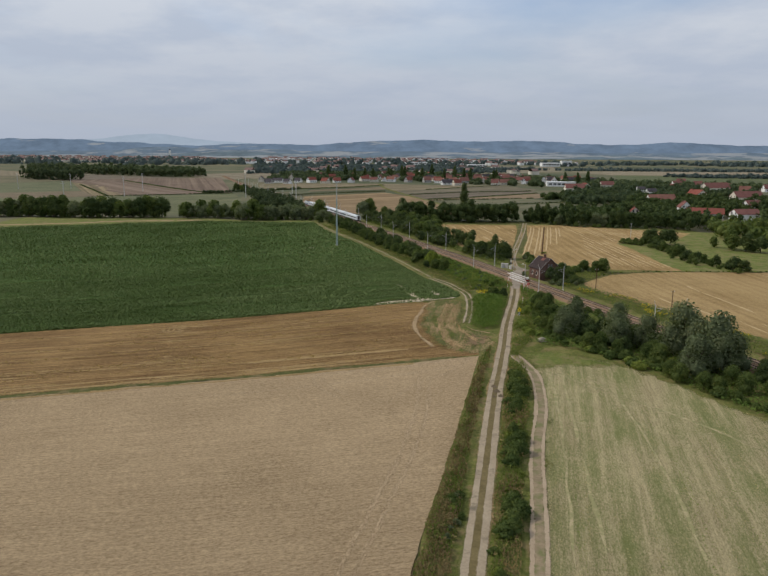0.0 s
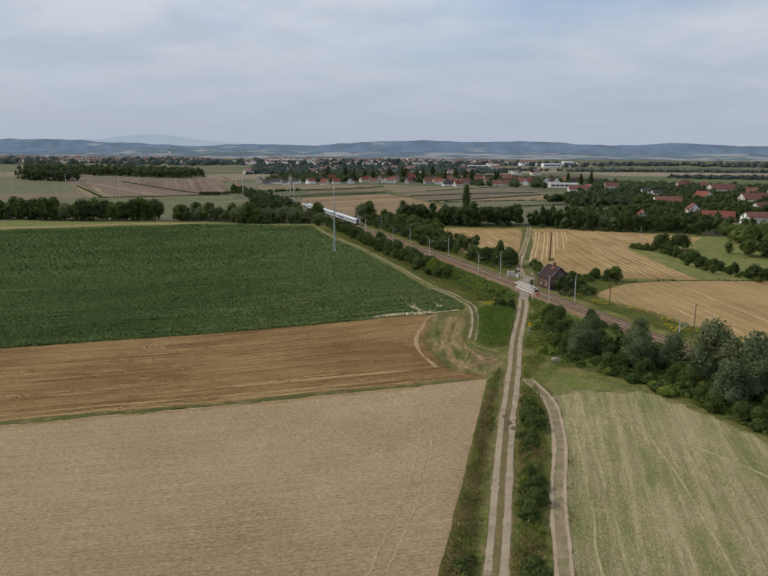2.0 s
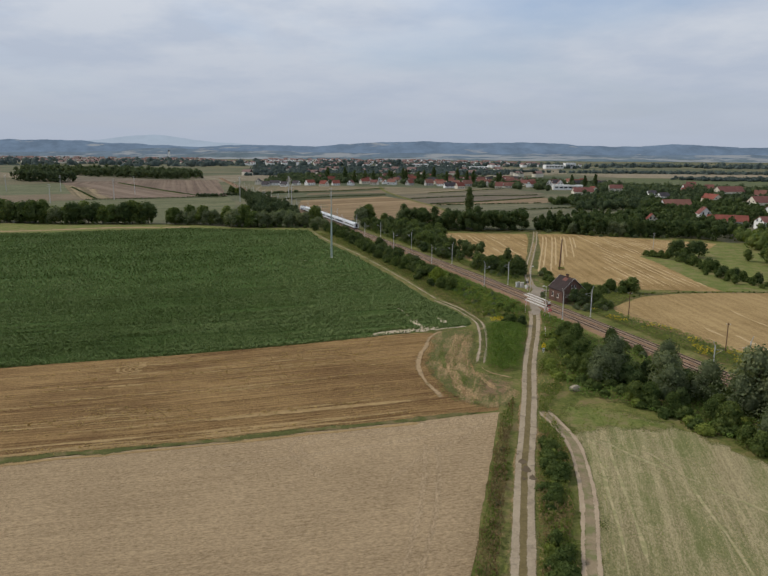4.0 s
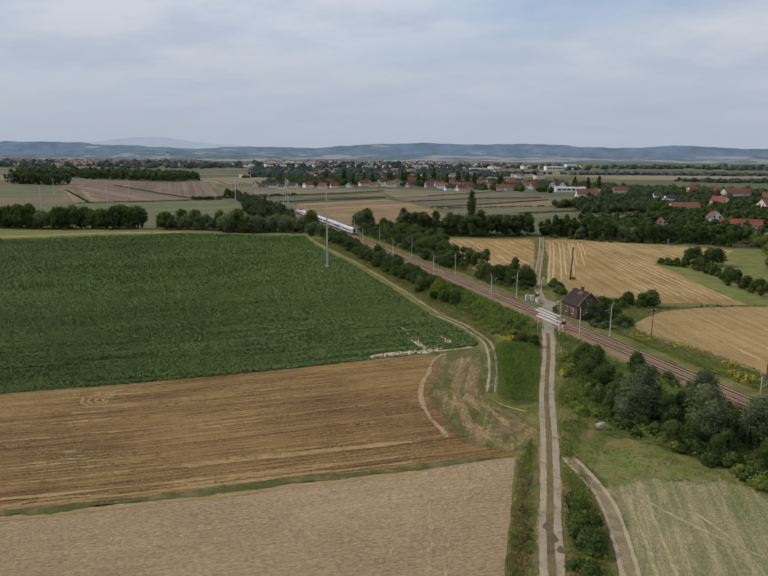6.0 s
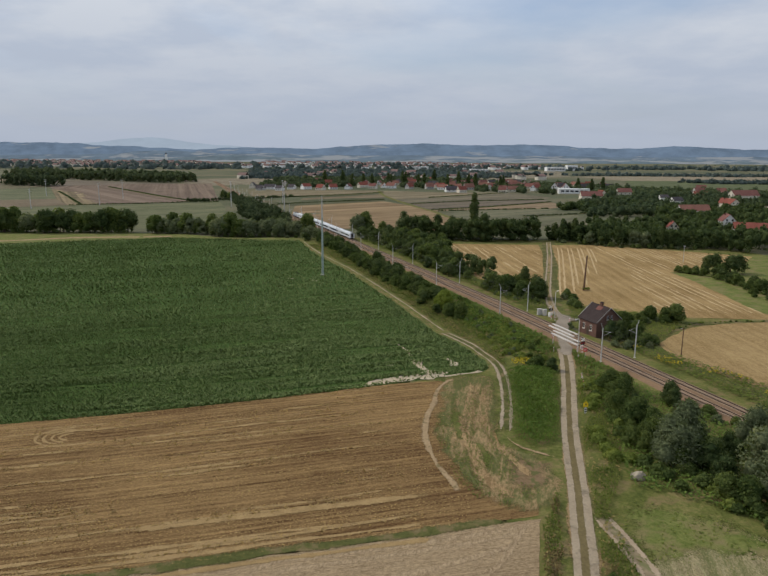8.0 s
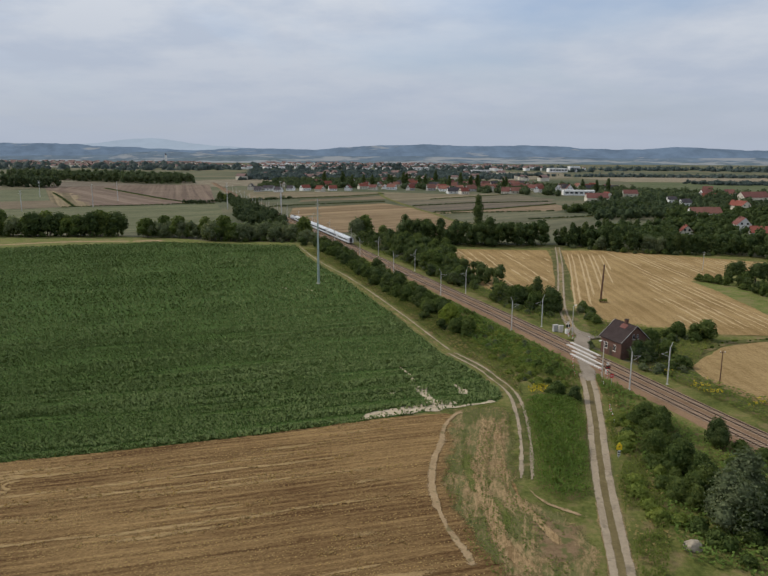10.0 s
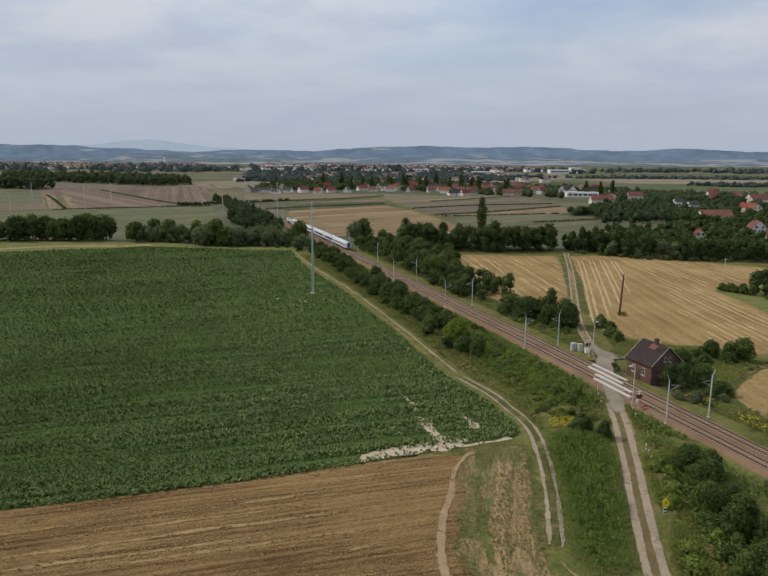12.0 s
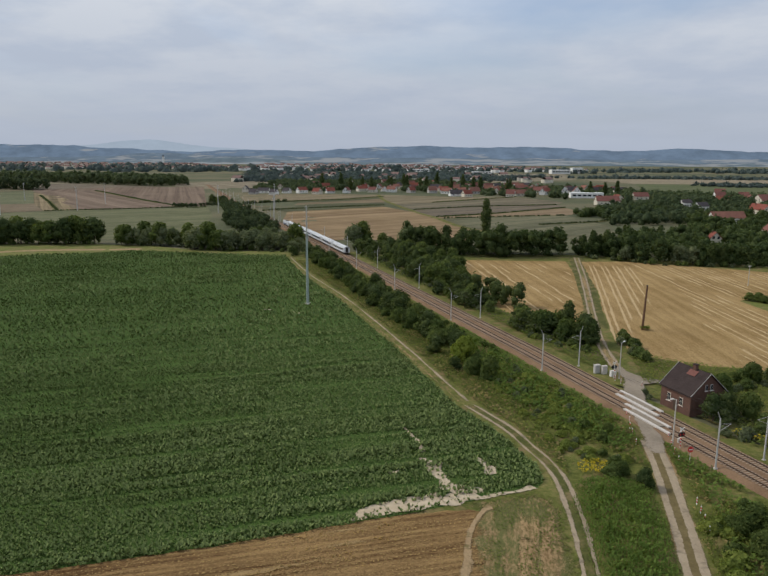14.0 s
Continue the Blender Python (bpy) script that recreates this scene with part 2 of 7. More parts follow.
M_ASPHALT = two_scale("grey_crossing_paving", [(0.3, (0.20, 0.165, 0.125)), (0.7, (0.335, 0.282, 0.218))], broad=0.2, fine=2.0, bump=0.3, deep=0.03, fray=True)
M_BALLAST = two_scale("rusty_ballast", [(0.3, (0.145, 0.09, 0.054)), (0.7, (0.285, 0.185, 0.114))], broad=0.15, fine=5.0, bump=0.9, deep=0.12)
M_SLEEPER = two_scale("concrete_sleeper", [(0.3, (0.275, 0.207, 0.148)), (0.7, (0.46, 0.355, 0.26))], broad=1.5, fine=6.0, bump=0.3, deep=0.02)
M_RAIL = two_scale("rusty_rail_steel", [(0.3, (0.05, 0.032, 0.024)), (0.7, (0.10, 0.066, 0.05))], broad=0.5, fine=4.0, metal=0.0, rough=0.85, spec=0.2)
M_RAILTOP = two_scale("worn_rail_head", [(0.3, (0.07, 0.05, 0.038)), (0.7, (0.12, 0.09, 0.07))], broad=0.5, fine=4.0, rough=0.8, spec=0.15)
M_CONCRETE = paint("pale_concrete", (0.55, 0.51, 0.46), 0.85, 0.0, 0.22)
M_POST = paint("galvanised_steel", (0.5, 0.49, 0.465), 0.6, 0.1)
M_POST_GREEN = paint("grey_green_steel", (0.36, 0.42, 0.39), 0.5, 0.3)
M_WOOD = two_scale("weathered_pole_wood", [(0.3, (0.10, 0.055, 0.035)), (0.7, (0.2, 0.12, 0.08))], broad=0.5, fine=5.0, stretch=(1, 1, 0.1))
M_BRICK = two_scale("dark_red_brick", [(0.3, (0.088, 0.05, 0.039)), (0.7, (0.182, 0.104, 0.08))], broad=0.6, fine=6.0, bump=0.3, deep=0.02)
M_TILE = two_scale("dark_brown_roof", [(0.3, (0.032, 0.024, 0.023)), (0.7, (0.07, 0.052, 0.048))], broad=0.6, fine=4.0, rough=0.8)
M_WHITE = paint("white_paint", (0.78, 0.77, 0.74), 0.6, 0.0, 0.08)
M_CREAM = paint("cream_plaster", (0.62, 0.57, 0.47), 0.9, 0.0, 0.12)
M_GREYWALL = paint("grey_plaster", (0.42, 0.40, 0.37), 0.9, 0.0, 0.15)
M_RED = paint("red_paint", (0.6, 0.04, 0.035), 0.5, 0.0, 0.08)
M_BLACK = paint("black_paint", (0.018, 0.018, 0.02), 0.5, 0.0, 0.2)
M_YELLOW = paint("yellow_paint", (0.85, 0.60, 0.03), 0.5, 0.0, 0.08)
M_ROOF_RED = two_scale("red_clay_roof", [(0.3, (0.145, 0.065, 0.054)), (0.7, (0.25, 0.115, 0.095))], broad=0.2, fine=2.0, rough=0.85)
M_ROOF_ORANGE = two_scale("orange_clay_roof", [(0.3, (0.19, 0.09, 0.068)), (0.7, (0.30, 0.145, 0.108))], broad=0.2, fine=2.0, rough=0.85)
M_ROOF_DARK = two_scale("dark_slate_roof", [(0.3, (0.05, 0.045, 0.05)), (0.7, (0.12, 0.105, 0.105))], broad=0.2, fine=2.0, rough=0.8)
M_ROOF_BROWN = two_scale("brown_clay_roof", [(0.3, (0.17, 0.055, 0.04)), (0.7, (0.28, 0.10, 0.075))], broad=0.2, fine=2.0, rough=0.85)
M_TRAIN = paint("silver_grey_coach_paint", (0.66, 0.69, 0.72), 0.35, 0.0, 0.05)
M_TRAINROOF = paint("pale_grey_coach_roof", (0.56, 0.58, 0.60), 0.5, 0.0, 0.1)
M_BLUE = paint("deep_blue_band", (0.03, 0.06, 0.14), 0.35, 0.0, 0.1)
M_UNDER = paint("dark_running_gear", (0.05, 0.048, 0.045), 0.7, 0.2, 0.2)
M_ROCK = two_scale("pale_boulder", [(0.3, (0.25, 0.212, 0.152)), (0.7, (0.43, 0.372, 0.28))], broad=0.8, fine=3.0, bump=0.6, deep=0.1)
M_BARK = two_scale("bark", [(0.3, (0.05, 0.038, 0.028)), (0.7, (0.13, 0.10, 0.075))], broad=0.5, fine=4.0, stretch=(1, 1, 0.25))
M_LEAF = leaves("broad_leaves", (0.05, 0.077, 0.022), (0.137, 0.17, 0.05), 0.3)
M_LEAF_MID = leaves("garden_leaves", (0.048, 0.068, 0.034), (0.105, 0.13, 0.06), 0.25)
M_LEAF_OLIVE = leaves("willow_leaves", (0.085, 0.106, 0.054), (0.182, 0.206, 0.108), 0.3)
M_LEAF_DARK = leaves("deep_green_leaves", (0.038, 0.059, 0.021), (0.097, 0.124, 0.043), 0.25)
M_LEAF_BRIGHT = leaves("yellow_green_leaves", (0.15, 0.19, 0.03), (0.27, 0.30, 0.06))
M_WEED = leaves("weed_leaves", (0.10, 0.134, 0.027), (0.205, 0.226, 0.06), 0.3)
M_WEED_DRY = leaves("dry_weeds", (0.18, 0.15, 0.06), (0.33, 0.26, 0.12), 0.3)
M_NETTLE = leaves("nettle_leaves", (0.09, 0.145, 0.03), (0.168, 0.232, 0.056), 0.3)
M_SCRUB = leaves("scrub_leaves", (0.112, 0.15, 0.03), (0.21, 0.246, 0.06), 0.3)
M_GOLDENROD = leaves("yellow_blossom", (0.26, 0.22, 0.02), (0.5, 0.4, 0.04))
M_GLASS = paint("dark_window_glass", (0.03, 0.035, 0.04), 0.12, 0.0, 0.1)
M_STRAW = leaves("loose_straw", (0.30, 0.204, 0.092), (0.432, 0.305, 0.145), 0.3)
M_HAY = leaves("dry_hay", (0.31, 0.25, 0.132), (0.47, 0.385, 0.222), 0.3)
M_REGROWTH = leaves("meadow_regrowth", (0.15, 0.18, 0.05), (0.26, 0.285, 0.095), 0.3)

# distant trees: blue-grey air haze is mixed into the leaf colour
M_LEAF_HAZED = leaves("hazed_far_leaves", (0.058, 0.08, 0.074), (0.108, 0.136, 0.126), 0.2)
M_LEAF_TOWN = leaves("village_garden_leaves", (0.036, 0.056, 0.028), (0.086, 0.112, 0.054), 0.2)
M_WORN = rows_field("worn_straw_soil", (0.158, 0.104, 0.05), (0.325, 0.228, 0.116), 80.0, 1.6, 1.6, contrast=0.4, weed=(0.105, 0.12, 0.04), weed_at=(0.44, 0.54), weed_scale=0.35, fray=True)
M_MARK = rows_field("flattened_straw", (0.27, 0.193, 0.11), (0.552, 0.41, 0.252), 80.0, 1.1, 3.0, contrast=0.25, span=(0.39, 0.61), bump=1.0, long=0.03, fray=True)
M_TAN = rows_field("tan_straw_streaks", (0.185, 0.118, 0.055), (0.38, 0.262, 0.135), 82.0, 1.0, 2.4, contrast=0.4, weed=(0.11, 0.115, 0.038), weed_at=(0.5, 0.58), weed_scale=0.7, span=(0.41, 0.58), fray=True)
M_WEED_BROWN = leaves("withered_brown_weeds", (0.145, 0.102, 0.05), (0.262, 0.195, 0.1), 0.3)
M_EARTH = two_scale("trampled_earth", [(0.3, (0.135, 0.088, 0.047)), (0.7, (0.27, 0.185, 0.105))], broad=0.4, fine=2.2, patch=(0.11, 0.11, 0.04), patch_at=(0.5, 0.6), patch_scale=0.5, fray=True)
M_SWATH = two_scale("straw_swath", [(0.3, (0.225, 0.15, 0.068)), (0.7, (0.41, 0.283, 0.133))], broad=0.6, fine=3.5, bump=1.0, deep=0.15, fray=True)
M_SWATH_PALE = two_scale("pale_straw_swath", [(0.3, (0.37, 0.262, 0.132)), (0.7, (0.56, 0.42, 0.235))], broad=0.6, fine=3.0, bump=1.0, deep=0.15, fray=True)
# distant haze painted in: the roof reds are dulled to brown-grey
M_ROOF_FAR = two_scale("hazed_far_roof", [(0.3, (0.14, 0.09, 0.08)), (0.7, (0.24, 0.165, 0.145))], broad=0.02, fine=0.2, bump=0.0)
M_BALK = two_scale("balk_weeds", [(0.36, (0.066, 0.075, 0.023)), (0.64, (0.132, 0.128, 0.042))], broad=0.3, fine=1.8, patch=(0.18, 0.14, 0.068), patch_at=(0.50, 0.60), patch_scale=0.3, bump=1.0, deep=0.25, fray=True)


# ---- terrain ----
def rail_x(y):
    """The middle between the two tracks."""
    return 68.0 - 0.349 * (y - 199.0)


RD = Vector((-0.3295, 0.9442, 0.0))  # along the railway, away
RN = Vector((0.9442, 0.3295, 0.0))   # across it, to the far side


def across(x, y):
    return (x - rail_x(y)) * 0.9442


LAY_S = (-1000, -300, -115, -54, -20, -6, 6, 25, 110, 300, 1200)
LAY_Y = (150, 300, 540, 960, 2000)
LAY_Z = (
    (-8, -7, -3, -0.2, 0.6, 1.4, 1.6, 1.4, 1.0, 0, 0),
    (-8, -7, -3, -0.5, 0.6, 1.5, 1.7, 1.5, 1.0, 0, 0),
    (-8, -7, -6, -3.5, -1.5, -1.0, -0.8, -0.4, 0.2, 0, 0),
    (-9, -10, -11, -10.5, -8.5, -8, -7.5, -6, -4, -3, -3),
    (-8, -8, -8, -8, -8, -8, -8, -8, -8, -8, -8),
)


def smooth(v, a, b):
    v = min(1.0, max(0.0, (v - a) / (b - a)))
    return v * v * (3 - 2 * v)


def ground_z(x, y):
    """The lie of the land: a low swell along the railway, falling gently to the far left."""
    s = across(x, y)
    rows = [float(np.interp(s, LAY_S, r)) for r in LAY_Z]
    return float(np.interp(y, LAY_Y, rows))


# ---- mesh helpers ----
def mesh_of(name, verts, faces, mat, flat=True):
    me = bpy.data.meshes.new(name)
    me.from_pydata([tuple(v) for v in verts], [], [tuple(f) for f in faces])
    for mt in (mat if isinstance(mat, (list, tuple)) else [mat]):
        me.materials.append(mt)
    if not flat:
        me.polygons.foreach_set("use_smooth", [True] * len(me.polygons))
    me.update()
    return me


def array_mesh(name, verts, quads, mat):
    """A quad mesh from arrays, quick for large ones."""
    me = bpy.data.meshes.new(name)
    n = len(quads)
    me.vertices.add(len(verts))
    me.vertices.foreach_set("co", np.asarray(verts, np.float32).ravel())
    me.loops.add(4 * n)
    me.loops.foreach_set("vertex_index", np.asarray(quads, np.int32).ravel())
    me.polygons.add(n)
    me.polygons.foreach_set("loop_start", np.arange(0, 4 * n, 4, dtype=np.int32))
    me.update(calc_edges=True)
    me.validate()
    me.materials.append(mat)
    return me


def part(name, bm, mat, parent=None, label=""):
    me = bpy.data.meshes.new(name)
    bm.to_mesh(me)
    bm.free()
    me.materials.append(mat)
    ob = new(name, me)
    ob.parent = parent
    if label:
        ob["label"] = label
    return ob


def share(name, me, parent, m, label=""):
    """Another object on the same mesh, at m within its parent."""
    ob = new(name, me)
    ob.parent = parent
    ob.matrix_basis = m
    if label:
        ob["label"] = label
    return ob


def thing(name, label, category, m=None, group="", kind=""):
    ob = new(name)
    ob.empty_display_size = 0.2
    if m is not None:
        ob.matrix_basis = m
    return tagged(ob, label, category, group, kind)


def box(bm, size, at, turn=0.0, bevel=0.0):
    """A block whose base centre is at `at`; turned about z in degrees."""
    m = Matrix.LocRotScale(Vector(at) + Vector((0, 0, size[2] / 2)), Euler((0, 0, radians(turn))), Vector(size))
    r = bmesh.ops.create_cube(bm, size=1.0, matrix=m)
    if bevel:
        edges = list({e for v in r["verts"] for e in v.link_edges})
        bmesh.ops.bevel(bm, geom=edges, offset=bevel, segments=1, affect="EDGES")
    return bm


def rod(bm, a, b, ra, rb=None, sides=8):
    """A tapered rod from a to b."""
    a, b = Vector(a), Vector(b)
    m = Matrix.Translation((a + b) / 2) @ (b - a).to_track_quat("Z", "Y").to_matrix().to_4x4()
    bmesh.ops.create_cone(bm, cap_ends=True, segments=sides, radius1=ra, radius2=ra if rb is None else rb, depth=(b - a).length, matrix=m)
    return bm


def disc(bm, at, normal, radius, thick, sides=16):
    n = Vector(normal).normalized()
    return rod(bm, Vector(at) - n * thick / 2, Vector(at) + n * thick / 2, radius, sides=sides)


def sheet(name, outline, mat, lift, label, category, step=12.0, kind="structure", ragged=0.0, soft=0.0):
    """A field or a path: a polygon in plan, cut into a grid and laid on the terrain. ragged: metres by which its edge wanders."""
    pts = []
    for i, (x, y) in enumerate(outline):
        x2, y2 = outline[(i + 1) % len(outline)]
        n = max(1, int(math.hypot(x2 - x, y2 - y) / (1.5 if ragged else 1e9)))
        n = min(n, 160)
        for k in range(n):
            px, py = x + (x2 - x) * k / n, y + (y2 - y) * k / n
            if ragged:
                px += ragged * noise.noise((px * 0.35, py * 0.35, 1.7)) + 0.5 * ragged * noise.noise((px * 1.1, py * 1.1, 5.0))
                py += ragged * noise.noise((px * 0.35, py * 0.35, 9.1)) + 0.5 * ragged * noise.noise((px * 1.1, py * 1.1, 2.0))
            pts.append((px, py))
    bm = bmesh.new()
    f = bm.faces.new([bm.verts.new((x, y, 0)) for x, y in pts])
    bmesh.ops.triangulate(bm, faces=[f])
    xs, ys = [p[0] for p in pts], [p[1] for p in pts]
    for lo, hi, axis in ((min(xs), max(xs), 0), (min(ys), max(ys), 1)):
        n = max(1, min(60 if soft else 40, int((hi - lo) / step)))
        for k in range(1, n):
            at, nor = [0, 0, 0], [0, 0, 0]
            at[axis], nor[axis] = lo + (hi - lo) * k / n, 1
            bmesh.ops.bisect_plane(bm, geom=bm.verts[:] + bm.edges[:] + bm.faces[:], plane_co=at, plane_no=nor)
    bm.normal_update()
    if sum(f.normal.z for f in bm.faces) < 0:
        bmesh.ops.reverse_faces(bm, faces=bm.faces[:])
    for v in bm.verts:
        v.co.z = ground_z(v.co.x, v.co.y) + lift
    if soft:
        rim = bm.verts.layers.float.new("rim")
        a = np.array(pts)
        e = np.roll(a, -1, 0) - a
        ee = np.maximum((e * e).sum(1), 1e-9)
        for v in bm.verts:
            d = np.array((v.co.x, v.co.y)) - a
            u = np.clip((d * e).sum(1) / ee, 0, 1)[:, None]
            v[rim] = max(0.0, 1.0 - math.sqrt(((d - e * u) ** 2).sum(1).min()) / soft)
    return tagged(part(name, bm, mat), label, category, "", kind)


def ribbon(name, line, width, mat, lift, label, category, kind="structure", wander=0.15, parent=None, soft=0.3, fade=3.0):
    """A path of that width along a smooth line in plan."""
    ctrl = [Vector((*p[:2], 0)) for p in line]
    pts = []
    for i in range(len(ctrl) - 1):
        p0, p1, p2, p3 = ctrl[max(0, i - 1)], ctrl[i], ctrl[i + 1], ctrl[min(len(ctrl) - 1, i + 2)]
        n = max(3, int((p2 - p1).length / 1.5))
        for k in range(n):
            u = k / n
            pts.append(0.5 * ((2 * p1) + (p2 - p0) * u + (2 * p0 - 5 * p1 + 4 * p2 - p3) * u * u + (3 * p1 - p0 - 3 * p2 + p3) * u ** 3))
    pts.append(ctrl[-1])
    bm = bmesh.new()
    rim = bm.verts.layers.float.new("rim")
    total = len(pts) - 1
    last = None
    for i, p in enumerate(pts):
        d = (pts[min(len(pts) - 1, i + 1)] - pts[max(0, i - 1)]).normalized()
        side = Vector((-d.y, d.x, 0))
        w = width / 2
        a = p + side * (w + wander * (noise.noise((p.x * 0.11, p.y * 0.11, 3)) + 0.35 * noise.noise((p.x * 0.5, p.y * 0.5, 3))))
        b = p - side * (w + wander * (noise.noise((p.x * 0.11, p.y * 0.11, 8)) + 0.35 * noise.noise((p.x * 0.5, p.y * 0.5, 8))))
        core = max(0.15, 0.5 - soft / width)
        end = max(0.0, 1.0 - min(i, total - i) * 1.5 / fade) if soft else 0.0
        row = []
        for q, edge in ((p + (a - p) * (1 + 0.6 * soft / w), 1.0), (p + (a - p) * 2 * core, 0.0), (p + (b - p) * 2 * core, 0.0), (p + (b - p) * (1 + 0.6 * soft / w), 1.0)):
            v = bm.verts.new((q.x, q.y, ground_z(q.x, q.y) + lift))
            v[rim] = max(edge if soft else 0.0, end)
            row.append(v)
        if last:
            for k in range(3):
                bm.faces.new((last[k], last[k + 1], row[k + 1], row[k]))
        last = row
    ob = part(name, bm, mat, parent)
    return ob if parent else tagged(ob, label, category, "", kind)


def tex_lump(rng, centre, radius, squash=1.0, rings=4, segs=6):
    """A rough low ball, for the dark inside of a crown."""
    verts, quads = [], []
    for i in range(rings + 1):
        th = math.pi * i / rings
        for j in range(segs):
            ph = 2 * math.pi * j / segs
            r = radius * rng.uniform(0.85, 1.05)
            verts.append((centre[0] + r * math.sin(th) * math.cos(ph), centre[1] + r * math.sin(th) * math.sin(ph), centre[2] + squash * r * math.cos(th)))
    for i in range(rings):
        for j in range(segs):
            quads.append((i * segs + j, (i + 1) * segs + j, (i + 1) * segs + (j + 1) % segs, i * segs + (j + 1) % segs))
    return np.array(verts), np.array(quads)


def leaf_cloud(rng, centres, radii, squash, count, size):
    """Leaf clumps, four-sided and tilted, over the skins of overlapping lobes."""
    w = radii ** 2 / np.sum(radii ** 2)
    k = rng.choice(len(radii), count, p=w)
    d = rng.normal(size=(count, 3))
    d[:, 2] = d[:, 2] * 0.9 + 0.25
    d /= np.linalg.norm(d, axis=1)[:, None]
    r = radii[k] * rng.uniform(0.8, 1.12, count)
    pos = centres[k] + d * r[:, None] * np.array((1, 1, squash))
    nor = d + rng.normal(scale=0.45, size=(count, 3))
    nor /= np.linalg.norm(nor, axis=1)[:, None]
    t = np.cross(nor, rng.normal(size=(count, 3)))
    t /= np.linalg.norm(t, axis=1)[:, None] + 1e-9
    b = np.cross(nor, t)
    s = size * rng.uniform(0.55, 1.35, count)[:, None]
    q = s * rng.uniform(0.6, 1.0, count)[:, None]
    verts = np.stack([pos - t * s - b * q * 0.4, pos + t * s * 0.3 - b * q, pos + t * s + b * q * 0.5, pos - t * s * 0.4 + b * q], 1).reshape(-1, 3)
    return verts, np.arange(4 * count).reshape(-1, 4)


def join_arrays(pieces):
    vs, qs, n = [], [], 0
    for v, q in pieces:
        vs.append(v)
        qs.append(q + n)
        n += len(v)
    return np.concatenate(vs), np.concatenate(qs)


def crown_arrays(rng, height, width, lobes, count, size, bare=0.2, squash=0.9, narrow=False, cores=8, fine=False):
    """Lobes stacked into an uneven crown between bare * height and height."""
    cs, rs = [], []
    low, top = height * bare, height
    for i in range(lobes):
        if narrow:
            u = (i + 0.5) / lobes
            r = width * 0.5 * (0.6 + 0.55 * math.sin(math.pi * min(1, u * 0.9 + 0.08))) * rng.uniform(0.85, 1.05)
            c = (rng.normal(scale=width * 0.06), rng.normal(scale=width * 0.06), low + (top - low) * u)
        else:
            u = rng.uniform(0, 1) ** 0.9
            r = width * rng.uniform(0.13, 0.29)
            reach = width * 0.5 * math.sqrt(max(0.05, 1 - (u * 0.95) ** 2)) - r * 0.55
            a = rng.uniform(0, 2 * math.pi)
            c = (reach * math.cos(a) * rng.uniform(0.45, 1), reach * math.sin(a) * rng.uniform(0.45, 1), low + r * squash * 0.6 + (top - low - r * squash * 1.6) * u)
        cs.append(c)
        rs.append(r)
    if not narrow:
        cs.append((0, 0, top - width * 0.3 * squash))
        rs.append(width * 0.3)
    cs, rs = np.array(cs), np.array(rs)
    pieces = [leaf_cloud(rng, cs, rs, squash, count, size)]
    for i in np.argsort(-rs)[:cores]:
        pieces.append(tex_lump(rng, cs[i], rs[i] * 0.82, squash, *((4, 6) if fine else (3, 5))))
    return join_arrays(pieces)


def tree_kind(name, label, category, seed, height, width, lobes, count, size, mat, bare=0.2, squash=0.9, narrow=False, group=""):
    """One tree or bush, as a pattern to be copied: trunk with limbs, and a crown."""
    rng = np.random.default_rng(seed)
    root = thing(name, label, category, None, group)
    bm = bmesh.new()
    rt = max(0.05, height * 0.022)
    rod(bm, (0, 0, -0.3), (0, 0, height * 0.55), rt, rt * 0.55, 7)
    for k in range(4):
        a = 2 * math.pi * k / 4 + rng.uniform(0, 1)
        z = height * rng.uniform(0.2, 0.45)
        rod(bm, (0, 0, z), (math.cos(a) * width * 0.28, math.sin(a) * width * 0.28, z + height * 0.25), rt * 0.5, rt * 0.2, 5)
    part("trunk", bm, M_BARK, root)
    v, q = crown_arrays(rng, height, width, lobes, count, size, bare, squash, narrow)
    ob = new("crown", array_mesh("crown", v, q, mat))
    ob.parent = root
    return root


WAY = [(-12.7, -60), (2.8, 32), (6.6, 57), (11.1, 83), (16.25, 112), (22.1, 144.4), (27.5, 170.9), (32.6, 198.4), (37.3, 219.2), (41.4, 239.1), (43, 250), (46.2, 268), (49.6, 284), (51.0, 303), (57.2, 336), (70, 394), (85.5, 470)]


def on_way(x, y, reach):
    """Is this within reach of the farm track's middle?"""
    for (x0, y0), (x1, y1) in zip(WAY, WAY[1:]):
        if y0 - 4 < y < y1 + 4:
            u = min(1.0, max(0.0, ((x - x0) * (x1 - x0) + (y - y0) * (y1 - y0)) / ((x1 - x0) ** 2 + (y1 - y0) ** 2)))
            if math.hypot(x - x0 - u * (x1 - x0), y - y0 - u * (y1 - y0)) < reach:
                return True
    return False


